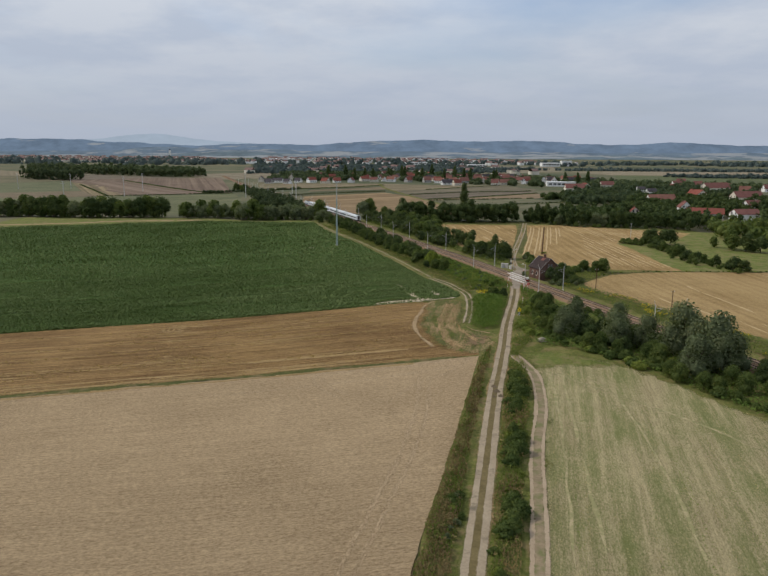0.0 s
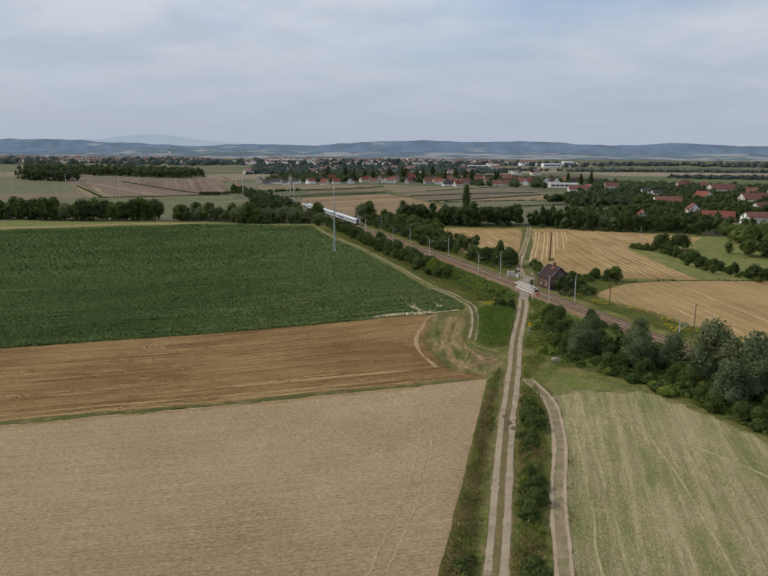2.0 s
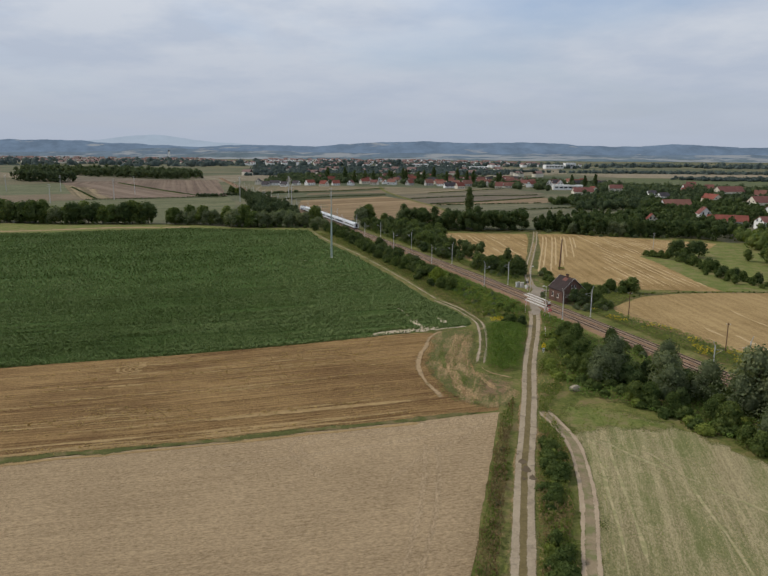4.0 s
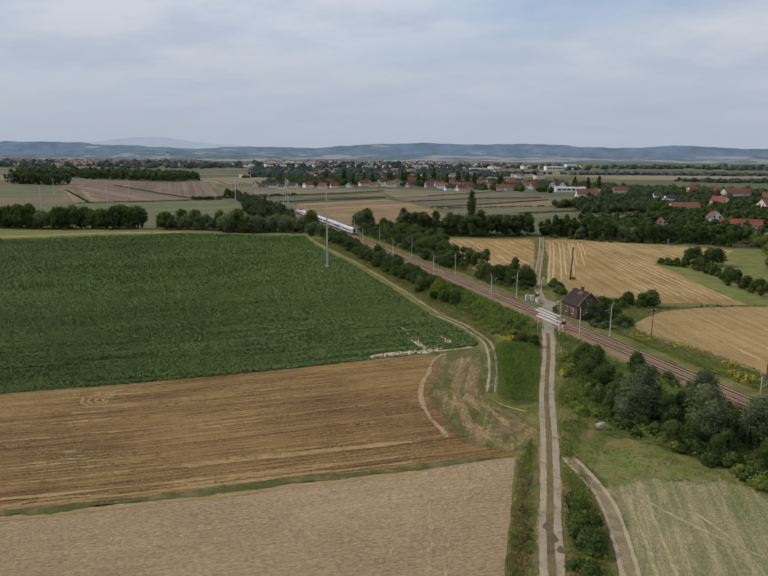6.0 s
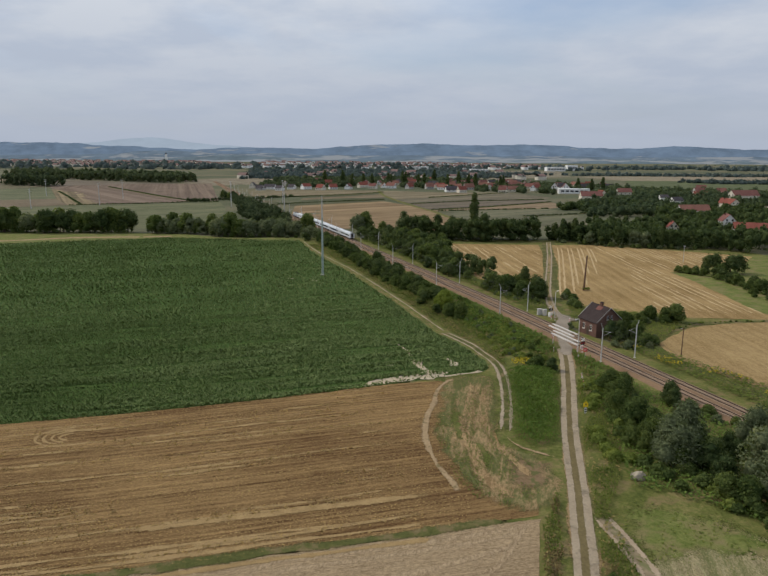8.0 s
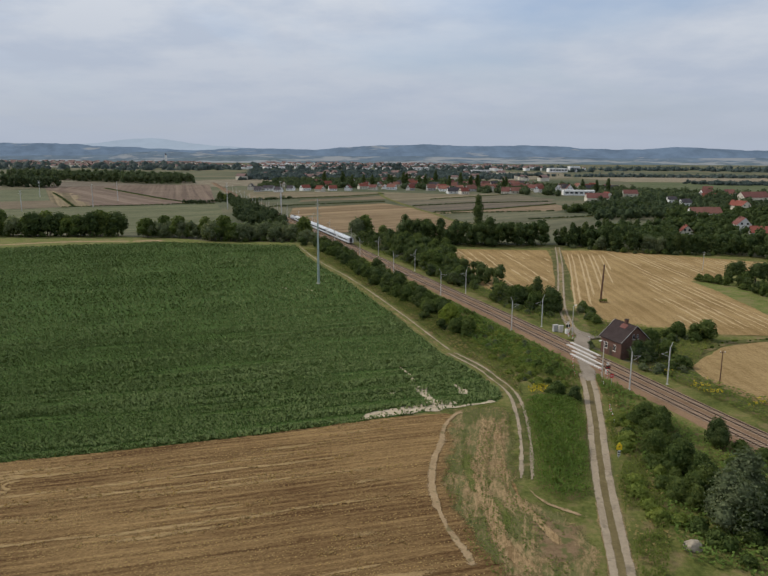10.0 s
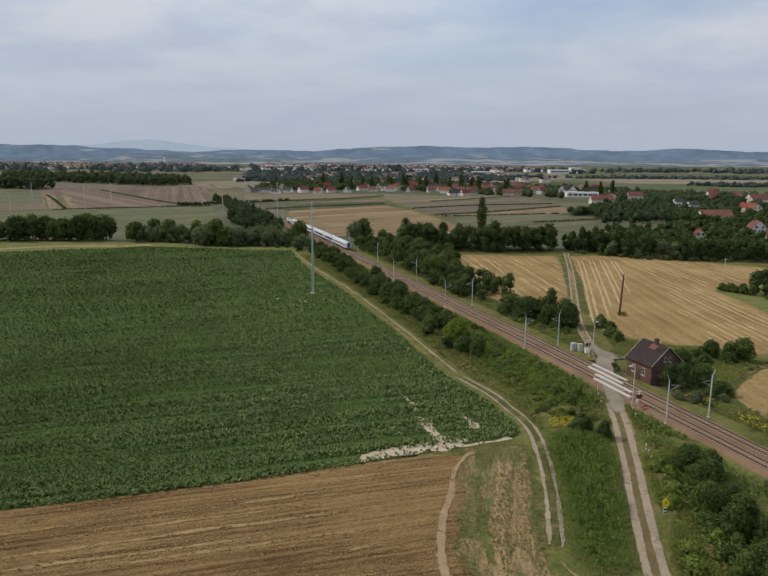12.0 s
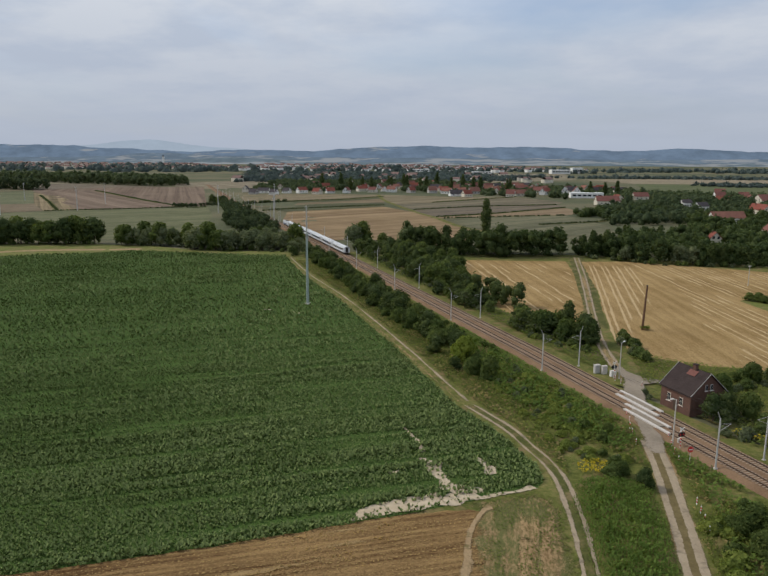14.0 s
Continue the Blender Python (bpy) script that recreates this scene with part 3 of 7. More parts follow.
def tufts(name, spots, height, spread, blades, mat, label, category, seed, parent=None, lift=0.82):
    """Low plants as many small tilted blades, one mesh: spots is an array of x, y, scale."""
    rng = np.random.default_rng(seed)
    spots = np.array([s for s in spots if parent or not on_way(s[0], s[1], 1.95)])
    n = len(spots) * blades
    base = np.repeat(np.asarray(spots, float), blades, 0)
    z = np.array([ground_z(x, y) for x, y in spots[:, :2]])
    z = np.repeat(z, blades)
    sc = base[:, 2]
    a = rng.uniform(0, 2 * math.pi, n)
    out = np.stack([np.cos(a), np.sin(a)], 1)
    r = rng.uniform(0.45, 1, n) * spread * sc
    h = height * sc * rng.uniform(0.55, 1.15, n)
    foot = base[:, :2] + out * (r * 0.1)[:, None]
    tip = base[:, :2] + out * r[:, None]
    side = np.stack([-out[:, 1], out[:, 0]], 1) * (spread * sc * rng.uniform(0.35, 0.6, n))[:, None]
    zz = z[:, None]
    v = np.stack([
        np.column_stack([foot - side * 0.6, z + h * lift]), np.column_stack([foot + side * 0.6, z + h * lift]),
        np.column_stack([tip + side * 0.7, z + h * 0.95]), np.column_stack([tip - side * 0.8, z + h])], 1).reshape(-1, 3)
    ob = new(name, array_mesh(name, v, np.arange(4 * n).reshape(-1, 4), mat))
    ob.parent = parent
    return tagged(ob, label, category, "", "stuff") if parent is None else tagged(ob, "", "", "", "stuff")


def inside(poly, x, y):
    hit, j = False, len(poly) - 1
    for i in range(len(poly)):
        (xi, yi), (xj, yj) = poly[i], poly[j]
        if (yi > y) != (yj > y) and x < (xj - xi) * (y - yi) / (yj - yi) + xi:
            hit = not hit
        j = i
    return hit


def rag(poly, amount, step=2.0):
    """The outline with a wandering edge."""
    out = []
    for i, (x, y) in enumerate(poly):
        x2, y2 = poly[(i + 1) % len(poly)]
        n = max(1, int(math.hypot(x2 - x, y2 - y) / step))
        for k in range(n):
            px, py = x + (x2 - x) * k / n, y + (y2 - y) * k / n
            out.append((px + amount * noise.noise((px * 0.3, py * 0.3, 21)), py + amount * noise.noise((px * 0.3, py * 0.3, 33))))
    return out


def rounded(spots, poly, soft, low=0.35):
    """Plants grow lower towards the edge of their bed."""
    a = np.array(poly)
    e = np.roll(a, -1, 0) - a
    ee = np.maximum((e * e).sum(1), 1e-9)
    for s in spots:
        d = s[:2] - a
        u = np.clip((d * e).sum(1) / ee, 0, 1)[:, None]
        s[2] *= low + (1 - low) * min(1.0, math.sqrt(((d - e * u) ** 2).sum(1).min()) / soft)
    return spots


def scatter(poly, gap, rng, low=0.7, high=1.3, keep=None):
    """Jittered spots inside a polygon: x, y, scale."""
    xs, ys = [p[0] for p in poly], [p[1] for p in poly]
    out = []
    for gx in np.arange(min(xs), max(xs), gap):
        for gy in np.arange(min(ys), max(ys), gap):
            x, y = gx + rng.uniform(-0.5, 0.5) * gap, gy + rng.uniform(-0.5, 0.5) * gap
            if inside(poly, x, y) and (keep is None or keep(x, y)):
                out.append((x, y, rng.uniform(low, high)))
    return np.array(out).reshape(-1, 3)

# ---- ground ----
def build_ground():
    xs = np.unique(np.concatenate([np.linspace(-5200, -700, 16), np.arange(-700, 900, 25.0), np.linspace(900, 5200, 15)]))
    ys = np.unique(np.concatenate([np.linspace(-1200, -50, 8), np.arange(-50, 1500, 25.0), np.linspace(1500, 4950, 20)]))
    verts = [(x, y, ground_z(x, y) - 0.25) for y in ys for x in xs]
    n = len(xs)
    quads = [(j * n + i, j * n + i + 1, (j + 1) * n + i + 1, (j + 1) * n + i) for j in range(len(ys) - 1) for i in range(n - 1)]
    ob = new("ground", array_mesh("ground", verts, quads, M_LAND))
    tagged(ob, "wide flat farmland in green and brown patches", "ground", "", "structure")


build_ground()

VERGE = [(-17.5, -60), (-0.1, 42), (4.1, 83.1), (6.2, 96.1), (12.4, 124.9), (21.4, 168.7), (26.5, 190.3), (22.4, 199.1), (22, 225.7), (20.5, 239.2), (12.5, 260.2), (3, 291.4), (-14, 336.4), (-30, 387.2), (-49, 448), (-64.2, 480.7),
         (-39.4, 486.2), (17.8, 338.7), (42.1, 271.2), (43.2, 252), (48.3, 253.3), (44.2, 259.8), (67.4, 199.6), (89.2, 142.7), (111.5, 87.7), (75.2, 117.9), (62.2, 145.6), (47.3, 167.9), (32.8, 164.3), (29.8, 138.4), (27.9, 119.8), (19.8, 83), (14.6, 41.9), (-1.5, -60)]
sheet("grass_verge", VERGE, M_GRASS, 0.0, "rough green verge with dry patches along the track", "grass", 8.0, ragged=0.5)
sheet("field_soil", [(-17, -62), (-1, 32), (4, 83), (22, 169), (25, 236), (17, 262), (-45, 450), (-64, 486), (-150, 522), (-330, 490), (-330, -62)], M_WORN, -0.19, "bare straw-coloured soil between the fields", "field", 20.0)
sheet("stubble_field", [(-17.0, -60), (-1.1, 32), (3.6, 83.1), (6.2, 96.1), (12.4, 124.9), (21.4, 168.7), (6.1, 165.5), (-22.8, 159.6), (-54.6, 153.2), (-83.6, 145.8), (-246.4, 106), (-246.3, -60)],
      M_STUBBLE, 0.03, "pale beige harvested stubble field", "field", ragged=0.35)
STRIP = [(21.4, 169.7), (6.1, 166.5), (-22.7, 160.6), (-54.6, 154.2), (-83.6, 146.8), (-246.4, 106.9), (-246.7, 156.9), (-113.5, 197.8), (-75.4, 207.4), (-58.4, 211.1), (-39.8, 215.1), (-21, 219.5), (-3, 224.8), (10.1, 227.1), (18.3, 221.5), (19.4, 190.1), (22.4, 176.7)]
sheet("striped_field", STRIP, M_STRIP, 0.02, "brown harvested strip with straw lines", "field", ragged=0.4)
sheet("meadow", [(-3.5, -60), (12.2, 36.9), (18.2, 83), (25.8, 119.8), (29.2, 138.4), (32.4, 161.4), (47.3, 167.9), (55.8, 159.4), (62.2, 145.6), (69.8, 128.8), (94.4, 90.5), (130.2, 33.4), (188, -60)], M_MEADOW, 0.04,
      "mown meadow of dry grass and green patches", "meadow", 3.0, ragged=0.8, soft=2.2)
sheet("meadow_base", [(-2.0, -60), (13.6, 36.9), (18.8, 83), (26.9, 119.8), (29.8, 138.4), (31.8, 163.4), (47.3, 170.9), (58.8, 161.4), (65.2, 146.6), (73, 129.8), (98, 91), (134, 34), (192, -60)], M_GRASS, -0.02, "low green grass round the meadow", "grass", 6.0)
sheet("meadow_headland", [(29.7, 161.2), (31.7, 172.2), (39, 174.5), (48.4, 169), (55.8, 160.4), (49.5, 156.1), (41.1, 158.7), (32.8, 155.3)], M_LUSH, 0.06, "fresh green grass at the meadow's end", "grass", 1.2, ragged=0.9, soft=5.0)
sheet("field_margin", [(-150, 520), (-62.2, 480.7), (-39.4, 486.2), (-73.1, 499.1), (-117.2, 516), (-147, 540.4), (-194.5, 557.8), (-298.9, 555.3), (-297.5, 472.9)], M_LUSH, 0.02, "green grass margin before the hedge", "grass")
ribbon("pale_farm_path", [(-297.6, 491.8), (-244.6, 505.7), (-207.8, 522.8), (-161.9, 526.8), (-147, 522.9)], 7.0, M_DIRT, 0.07, "pale sandy path along the field's end", "path")

# beyond the railway
GOLD_A = [(27.6, 458.9), (77.3, 456.1), (72.2, 420.2), (61.5, 365.4), (54.0, 332), (40.1, 336.3), (32, 347.6)]
sheet("stubble_field_gold", GOLD_A, M_GOLD, 0.03, "golden harvested field before the wood", "field", ragged=0.5)
GOLD_B = [(84.2, 456), (104.5, 457.2), (147.6, 436.1), (174.3, 418.8), (160.8, 397.2), (127, 376.5), (115.0, 368), (116.5, 352.9), (115.6, 320.9), (114.2, 299.1), (116, 283), (86.3, 284.4), (82, 289.5), (70.1, 291.5), (63, 296), (57.2, 301), (58.6, 318), (63.4, 347), (71, 380)]
sheet("stubble_field_gold", GOLD_B,
      M_GOLD_MID, 0.03, "golden harvested field with straw lines", "field", ragged=0.5)
GOLD_C = [(67.8, 245.5), (68.6, 254.0), (74.0, 261), (84.5, 272.0), (96, 277.0), (111.8, 280.2), (148.9, 282.0), (205.8, 286.0), (203.3, 124.7), (104.7, 162.5), (96.8, 180.1), (87.8, 199.9), (76.1, 224.4), (70.0, 235.3)]
sheet("stubble_field_gold", GOLD_C, M_GOLD_B, 0.03,
      "golden harvested field beside the railway", "field", ragged=0.5)
sheet("field_ditch", [(73.3, 262.3), (86.3, 278.0), (113.7, 282.7), (205.6, 288.3), (205.8, 286.4), (148.9, 282.3), (111.8, 280.4), (87.4, 275.2)], M_BALK, 0.05, "narrow overgrown ditch", "ditch", ragged=0.4)
sheet("railway_verge", [(45.1, 277.3), (58.7, 248.4), (74.7, 232), (87.8, 199.9), (96.8, 180.1), (114, 124.3), (98.1, 120.9), (65.2, 212.3), (42.1, 273.2), (11.9, 355), (-27.7, 488.2), (9.8, 477.8), (27.6, 458.9), (34, 347.6), (40.1, 331.3), (56.2, 327), (64.3, 322.3), (77.7, 297.4), (85.1, 283.4), (70.3, 254.4)],
      M_GRASS, 0.015, "green railway bank with yellow weeds", "grass", 8.0)
sheet("pasture", [(112, 384), (128, 380), (147, 402), (175, 424), (300, 430), (270, 292), (206, 287), (104, 281), (104, 300)], M_LUSH, 0.005, "green pasture beyond the hedge", "grass")

sheet("far_verge", [(46, 280), (72, 225), (100, 150), (118, 118), (212, 118), (214, 300), (180, 440), (90, 478), (10, 482), (24, 400), (36, 340), (46, 300)], M_GRASS, -0.06, "rough grass between the golden fields", "grass", 10.0)

# the open fields towards the village
def faded(c, k):
    """The colour scaled by k and drawn slightly to grey, a touch of painted haze."""
    g = sum(c) / 3
    return tuple(k * (0.95 * v + 0.05 * g) for v in c)


FIELD_COUNT = itertools.count()


def far_field(poly, dark, light, turn, text, width=10.0, contrast=0.74):
    mat = rows_field("far_field_%d" % next(FIELD_COUNT), faded(dark, 0.54), faded(light, 0.64), turn, width, 0.3, contrast=contrast, span=(0.42, 0.58), long=0.006, bump=0.0)
    sheet("far_field", poly, mat, 0.02, text, "field", 60.0)


BALKS = []


def balk(line, width, text="dark overgrown balk between two fields"):
    ribbon("field_balk", line, width, M_BALK, 0.1, text, "field edge", wander=1.2)
    BALKS.append((line, width))


# between the railway and the village, in strips that run away to the houses
far_field([(-48.3, 537), (-17.7, 542.7), (1.9, 514.4), (21.6, 486.4), (61.2, 587.7), (43, 617), (17, 745), (-16.5, 832), (-104, 771), (-92.8, 677)], (0.31, 0.205, 0.105), (0.47, 0.335, 0.185), 34, "tawny stubble field in long strips", 16.0, 0.9)
far_field([(-105, 773), (-17, 834), (-18, 898), (-64, 891), (-152, 853)], (0.115, 0.125, 0.065), (0.19, 0.19, 0.10), 34, "dark green crop strip")
far_field([(-153, 855), (-64, 893), (-18, 900), (-20, 981), (-66, 926), (-165, 886)], (0.25, 0.19, 0.115), (0.36, 0.275, 0.17), 34, "light brown stubble strip")
far_field([(-165, 888), (-66, 928), (-20, 983), (-21, 1022), (-69, 960), (-174, 920)], (0.10, 0.115, 0.06), (0.16, 0.17, 0.09), 34, "narrow dark green strip")
far_field([(-175, 922), (-69, 962), (-21, 1024), (-32, 1066), (-214, 1081), (-210, 1040)], (0.25, 0.205, 0.12), (0.36, 0.29, 0.175), 34, "dry grass before the houses")
far_field([(47, 617), (99.8, 564.9), (136.6, 567.9), (150, 640), (141, 729), (76, 708), (34, 690)], (0.165, 0.165, 0.095), (0.26, 0.245, 0.145), 42, "grey-green meadow strip")
far_field([(33, 692), (76, 710), (141, 731), (165, 760), (163, 825), (80, 742), (30, 704)], (0.29, 0.205, 0.12), (0.41, 0.30, 0.18), 42, "reddish brown ploughed strip")
far_field([(30, 708), (80, 745), (162, 829), (166, 870), (120, 853), (72, 835), (14, 788), (18, 745)], (0.19, 0.155, 0.11), (0.285, 0.235, 0.165), 42, "greyish brown ploughed strip")
far_field([(13, 791), (72, 838), (120, 857), (166, 872), (183, 921), (147, 1018), (35, 900), (-6, 870)], (0.20, 0.175, 0.115), (0.30, 0.255, 0.165), 42, "faded stubble strip")
far_field([(-8, 873), (34, 903), (146, 1021), (67, 1016), (-28, 1064), (-18, 948)], (0.27, 0.22, 0.13), (0.38, 0.31, 0.19), 42, "dry meadow before the houses")
balk([(-173, 919), (-122, 938), (-69, 959), (-21, 1023)], 7.0)
balk([(-133, 799), (-59, 835), (-17, 857)], 5.0)
balk([(13.3, 789.7), (72, 836.8), (120, 855), (166, 871)], 5.0)
balk([(30.3, 706.3), (80.3, 743.5), (162.5, 827)], 5.5)
balk([(34, 691), (76, 709), (140.7, 730.7)], 3.5)
balk([(34.6, 901.8), (146.6, 1019.7)], 6.0)
balk([(100, 640), (150, 668), (175, 700)], 4.0)
ribbon("field_lane", [(75, 534), (43.4, 617), (30, 690), (17, 745), (-2, 842), (-19.4, 948), (-30, 1064)], 5.0, M_GRASS, 0.12, "grassy lane between the strips", "path")
# behind the hedge of the beet field
far_field([(-388.8, 548.3), (-300.2, 584.3), (-195.6, 584.5), (-127.2, 554.4), (-171.1, 761.6), (-208, 880), (-345, 841), (-391, 788)], (0.165, 0.178, 0.088), (0.262, 0.262, 0.14), 22, "pale green meadow behind the hedge")
far_field([(-900, 600), (-390, 547.8), (-392, 788), (-400, 800), (-560, 668), (-1000, 700)], (0.16, 0.185, 0.085), (0.25, 0.265, 0.13), 22, "pale green pasture")
far_field([(-364, 832), (-434, 945), (-466, 919), (-620, 800), (-560, 670), (-396, 802)], (0.23, 0.18, 0.115), (0.34, 0.265, 0.17), 38, "brownish fallow strip")
far_field([(-434, 947), (-548, 1160), (-602, 1154), (-760, 1030), (-620, 804), (-467, 921)], (0.165, 0.18, 0.095), (0.255, 0.265, 0.145), 38, "pale green field on the rise")
far_field([(-362, 830), (-337, 851), (-456, 1081), (-520, 1130), (-546, 1157), (-434, 945)], (0.22, 0.175, 0.10), (0.50, 0.385, 0.22), 118, "stubble with golden straw streaks", 14.0, 0.95)
far_field([(-336, 853), (-320, 858), (-253, 905), (-250, 915), (-486, 1231), (-545, 1160), (-519, 1132), (-455, 1083)], (0.245, 0.175, 0.125), (0.355, 0.262, 0.19), 128, "reddish brown ploughed field on the rise")
far_field([(-250, 919), (-218, 911), (-341, 1334), (-410, 1357), (-500, 1330), (-586, 1229), (-547, 1162), (-487, 1235)], (0.225, 0.16, 0.115), (0.35, 0.258, 0.185), 108, "brown ploughed field with dark furrows")
far_field([(-588, 1231), (-500, 1332), (-410, 1359), (-500, 1400), (-640, 1460), (-690, 1425)], (0.22, 0.18, 0.13), (0.31, 0.255, 0.185), 40, "greyish stubble field before the wood")
far_field([(-686, 1429), (-640, 1462), (-756, 1703), (-808, 1663)], (0.33, 0.29, 0.19), (0.43, 0.37, 0.25), 40, "pale field between the woods")
far_field([(-604, 1156), (-590, 1230), (-692, 1425), (-1010, 1300), (-1010, 932), (-762, 1032)], (0.18, 0.175, 0.10), (0.3, 0.255, 0.155), 40, "wide field in green and straw stripes")
balk([(-486, 1233), (-368, 1075), (-250, 917)], 9.0, "dark hedge line across the brown field")
balk([(-362, 831), (-337, 852), (-253, 897), (-210, 882)], 4.0)
balk([(-505, 1098), (-430, 975), (-352, 838)], 6.0, "green balk between straw streaks")
# far fields towards the town
far_field([(-321.6, 1260.8), (-172.8, 1280.8), (-279.5, 1603.3), (-447.1, 1504.2), (-400, 1362), (-342, 1336)], (0.29, 0.24, 0.16), (0.4, 0.34, 0.23), 120, "pale stubble field before the town")
far_field([(363.5, 1155.9), (700, 1000), (1100, 1500), (460, 1520)], (0.13, 0.16, 0.07), (0.21, 0.23, 0.11), 160, "long green field")
far_field([(460, 1522), (1100, 1502), (1500, 2000), (420, 1800)], (0.34, 0.28, 0.18), (0.45, 0.37, 0.25), 160, "pale cornfield stubble")
far_field([(500, 800), (900, 700), (1100, 980), (704, 998)], (0.24, 0.19, 0.12), (0.34, 0.27, 0.18), 160, "brown field beyond the village")
far_field([(-1500, 1440), (-1012, 1302), (-694, 1427), (-1200, 1900)], (0.30, 0.25, 0.16), (0.38, 0.31, 0.2), 120, "straw-coloured far field")
far_field([(117.6, 1427.1), (420, 1800), (500, 2300), (117.5, 2386.9)], (0.30, 0.26, 0.17), (0.4, 0.34, 0.23), 120, "pale far field")

# ---- tracks and paths ----
ROAD = [(-12.7, -60), (2.8, 32), (6.6, 57), (11.1, 83), (16.25, 112), (22.1, 144.4), (27.5, 170.9), (32.6, 198.4), (37.3, 219.2), (41.4, 239.1), (43, 250)]


def offset_line(line, d):
    out = []
    for i, p in enumerate(line):
        a, b = line[max(0, i - 1)], line[min(len(line) - 1, i + 1)]
        n = math.hypot(b[0] - a[0], b[1] - a[1])
        out.append((p[0] - (b[1] - a[1]) / n * d, p[1] + (b[0] - a[0]) / n * d))
    return out


road = thing("road", "sunken farm track with two worn concrete wheel ways", "road", None, "", "structure")
for d, w in ((1.02, 1.12), (-1.02, 1.22)):
    ribbon("wheel_way", offset_line(ROAD, d), w, M_ROAD, 0.09, "", "", wander=0.12, parent=road, soft=0.2)
ribbon("middle_strip", ROAD, 1.1, two_scale("trodden_grass", [(0.3, (0.095, 0.075, 0.032)), (0.7, (0.20, 0.155, 0.076))], broad=0.4, fine=2.0), 0.07, "", "", parent=road)
ribbon("road_edge", ROAD, 3.9, M_WORN, 0.05, "", "", wander=0.5, parent=road, soft=0.5)
for px, py, pr in ((22.2, 147.4, 0.8), (22.4, 144.6, 0.95), (22.9, 141.8, 0.75), (21.4, 141.6, 0.6), (21.9, 150.2, 0.45)):
    sheet("mud_patch", [(px + pr * math.cos(a) * (1 + 0.3 * math.sin(3 * a + px)), py + 1.5 * pr * math.sin(a)) for a in np.linspace(0, 5.8, 10)], M_MUD, 0.11, "dark muddy hole in the track", "mud", 0.3, soft=0.45)
LANE = [(49.6, 284), (49.9, 293), (51.0, 303), (53.4, 318), (57.2, 336), (63, 362), (70, 394), (76.4, 424), (81.5, 450), (85.5, 470)]
lane = thing("lane", "gravel farm lane on to the wood", "road", None, "", "structure")
for d in (0.95, -0.95):
    ribbon("wheel_way", offset_line(LANE, d), 0.75, M_ROAD, 0.1, "", "", wander=0.2, parent=lane)
ribbon("lane_verge", LANE, 7.0, M_BALK, 0.012, "", "", wander=0.4, parent=lane, soft=0)
ribbon("lane_edge", LANE, 3.0, M_WORN, 0.06, "", "", wander=0.4, parent=lane, soft=0.8)
meadow_path = thing("meadow_path", "dirt wheel tracks along the meadow's edge", "path", None, "", "structure")
MPATH = [(-5.0, -60), (10.4, 42), (19.3, 83), (25.1, 114.9), (29.8, 135.5), (32, 152.3), (31.3, 161.2), (29.7, 170.1)]
ribbon("trodden_strip", MPATH, 2.3, two_scale("trampled_meadow_soil", [(0.3, (0.175, 0.132, 0.082)), (0.7, (0.32, 0.25, 0.16))], broad=0.5, fine=2.6, patch=(0.17, 0.165, 0.075), patch_at=(0.46, 0.6), patch_scale=0.6, bump=0.8, deep=0.08, fray=True), 0.09, "", "", wander=0.4, parent=meadow_path, soft=0.9)
for d in (0.95, -0.95):
    ribbon("wheel_way", offset_line(MPATH, d), 0.62, two_scale("pale_wheel_soil", [(0.3, (0.275, 0.208, 0.138)), (0.7, (0.44, 0.345, 0.24))], broad=0.3, fine=2.6, bump=0.5, deep=0.05, fray=True), 0.12, "", "", wander=0.2, parent=meadow_path)
edge_path = thing("field_edge_path", "pale wheel tracks round the beet field's corner", "path", None, "", "structure")
EPATH = [(-55.4, 474.6), (-38.2, 420.6), (-19.2, 371), (-0.8, 314.4), (8.8, 283), (13.5, 268), (19.9, 255.4), (22.4, 247.2), (24.2, 241), (25.0, 234.5), (24.8, 227), (24.2, 220), (22.9, 209.7), (20.9, 198.7), (20.6, 192.1), (25.5, 188.2), (29.6, 185.9)]
NEARP, FARP = EPATH[5:14], EPATH[:6]
ribbon("link", [(20.6, 197.5), (22.0, 193.0), (24.5, 190.2), (28.4, 187.6)], 0.38, M_DIRT, 0.1, "", "", wander=0.4, parent=edge_path, soft=0.4)
for d, w in ((0.85, 0.6), (-0.85, 0.55)):
    ribbon("wheel_way", offset_line(NEARP, d), w, M_ROAD, 0.08, "", "", wander=0.25, parent=edge_path)
ribbon("middle_strip", NEARP, 1.15, M_BALK, 0.06, "", "", wander=0.3, parent=edge_path)
for d, w, mt in ((0.85, 0.55, M_ROAD), (-0.85, 0.4, M_WORN)):
    ribbon("wheel_way", offset_line(FARP, d), w, mt, 0.08, "", "", wander=0.3, parent=edge_path)
bare_path = thing("trodden_path", "bare winding path through the cut weeds", "path", None, "", "structure")
ribbon("tread", [(13.3, 228.0), (12.6, 227.2), (11.1, 224.4), (9.3, 218.5), (8.3, 212.6), (7.3, 207.0), (6.7, 202), (6.6, 195), (7.7, 186.1), (9.6, 180.7), (10.9, 176)], 1.15, M_DIRT, 0.12, "", "", wander=0.8, parent=bare_path, soft=0.5)
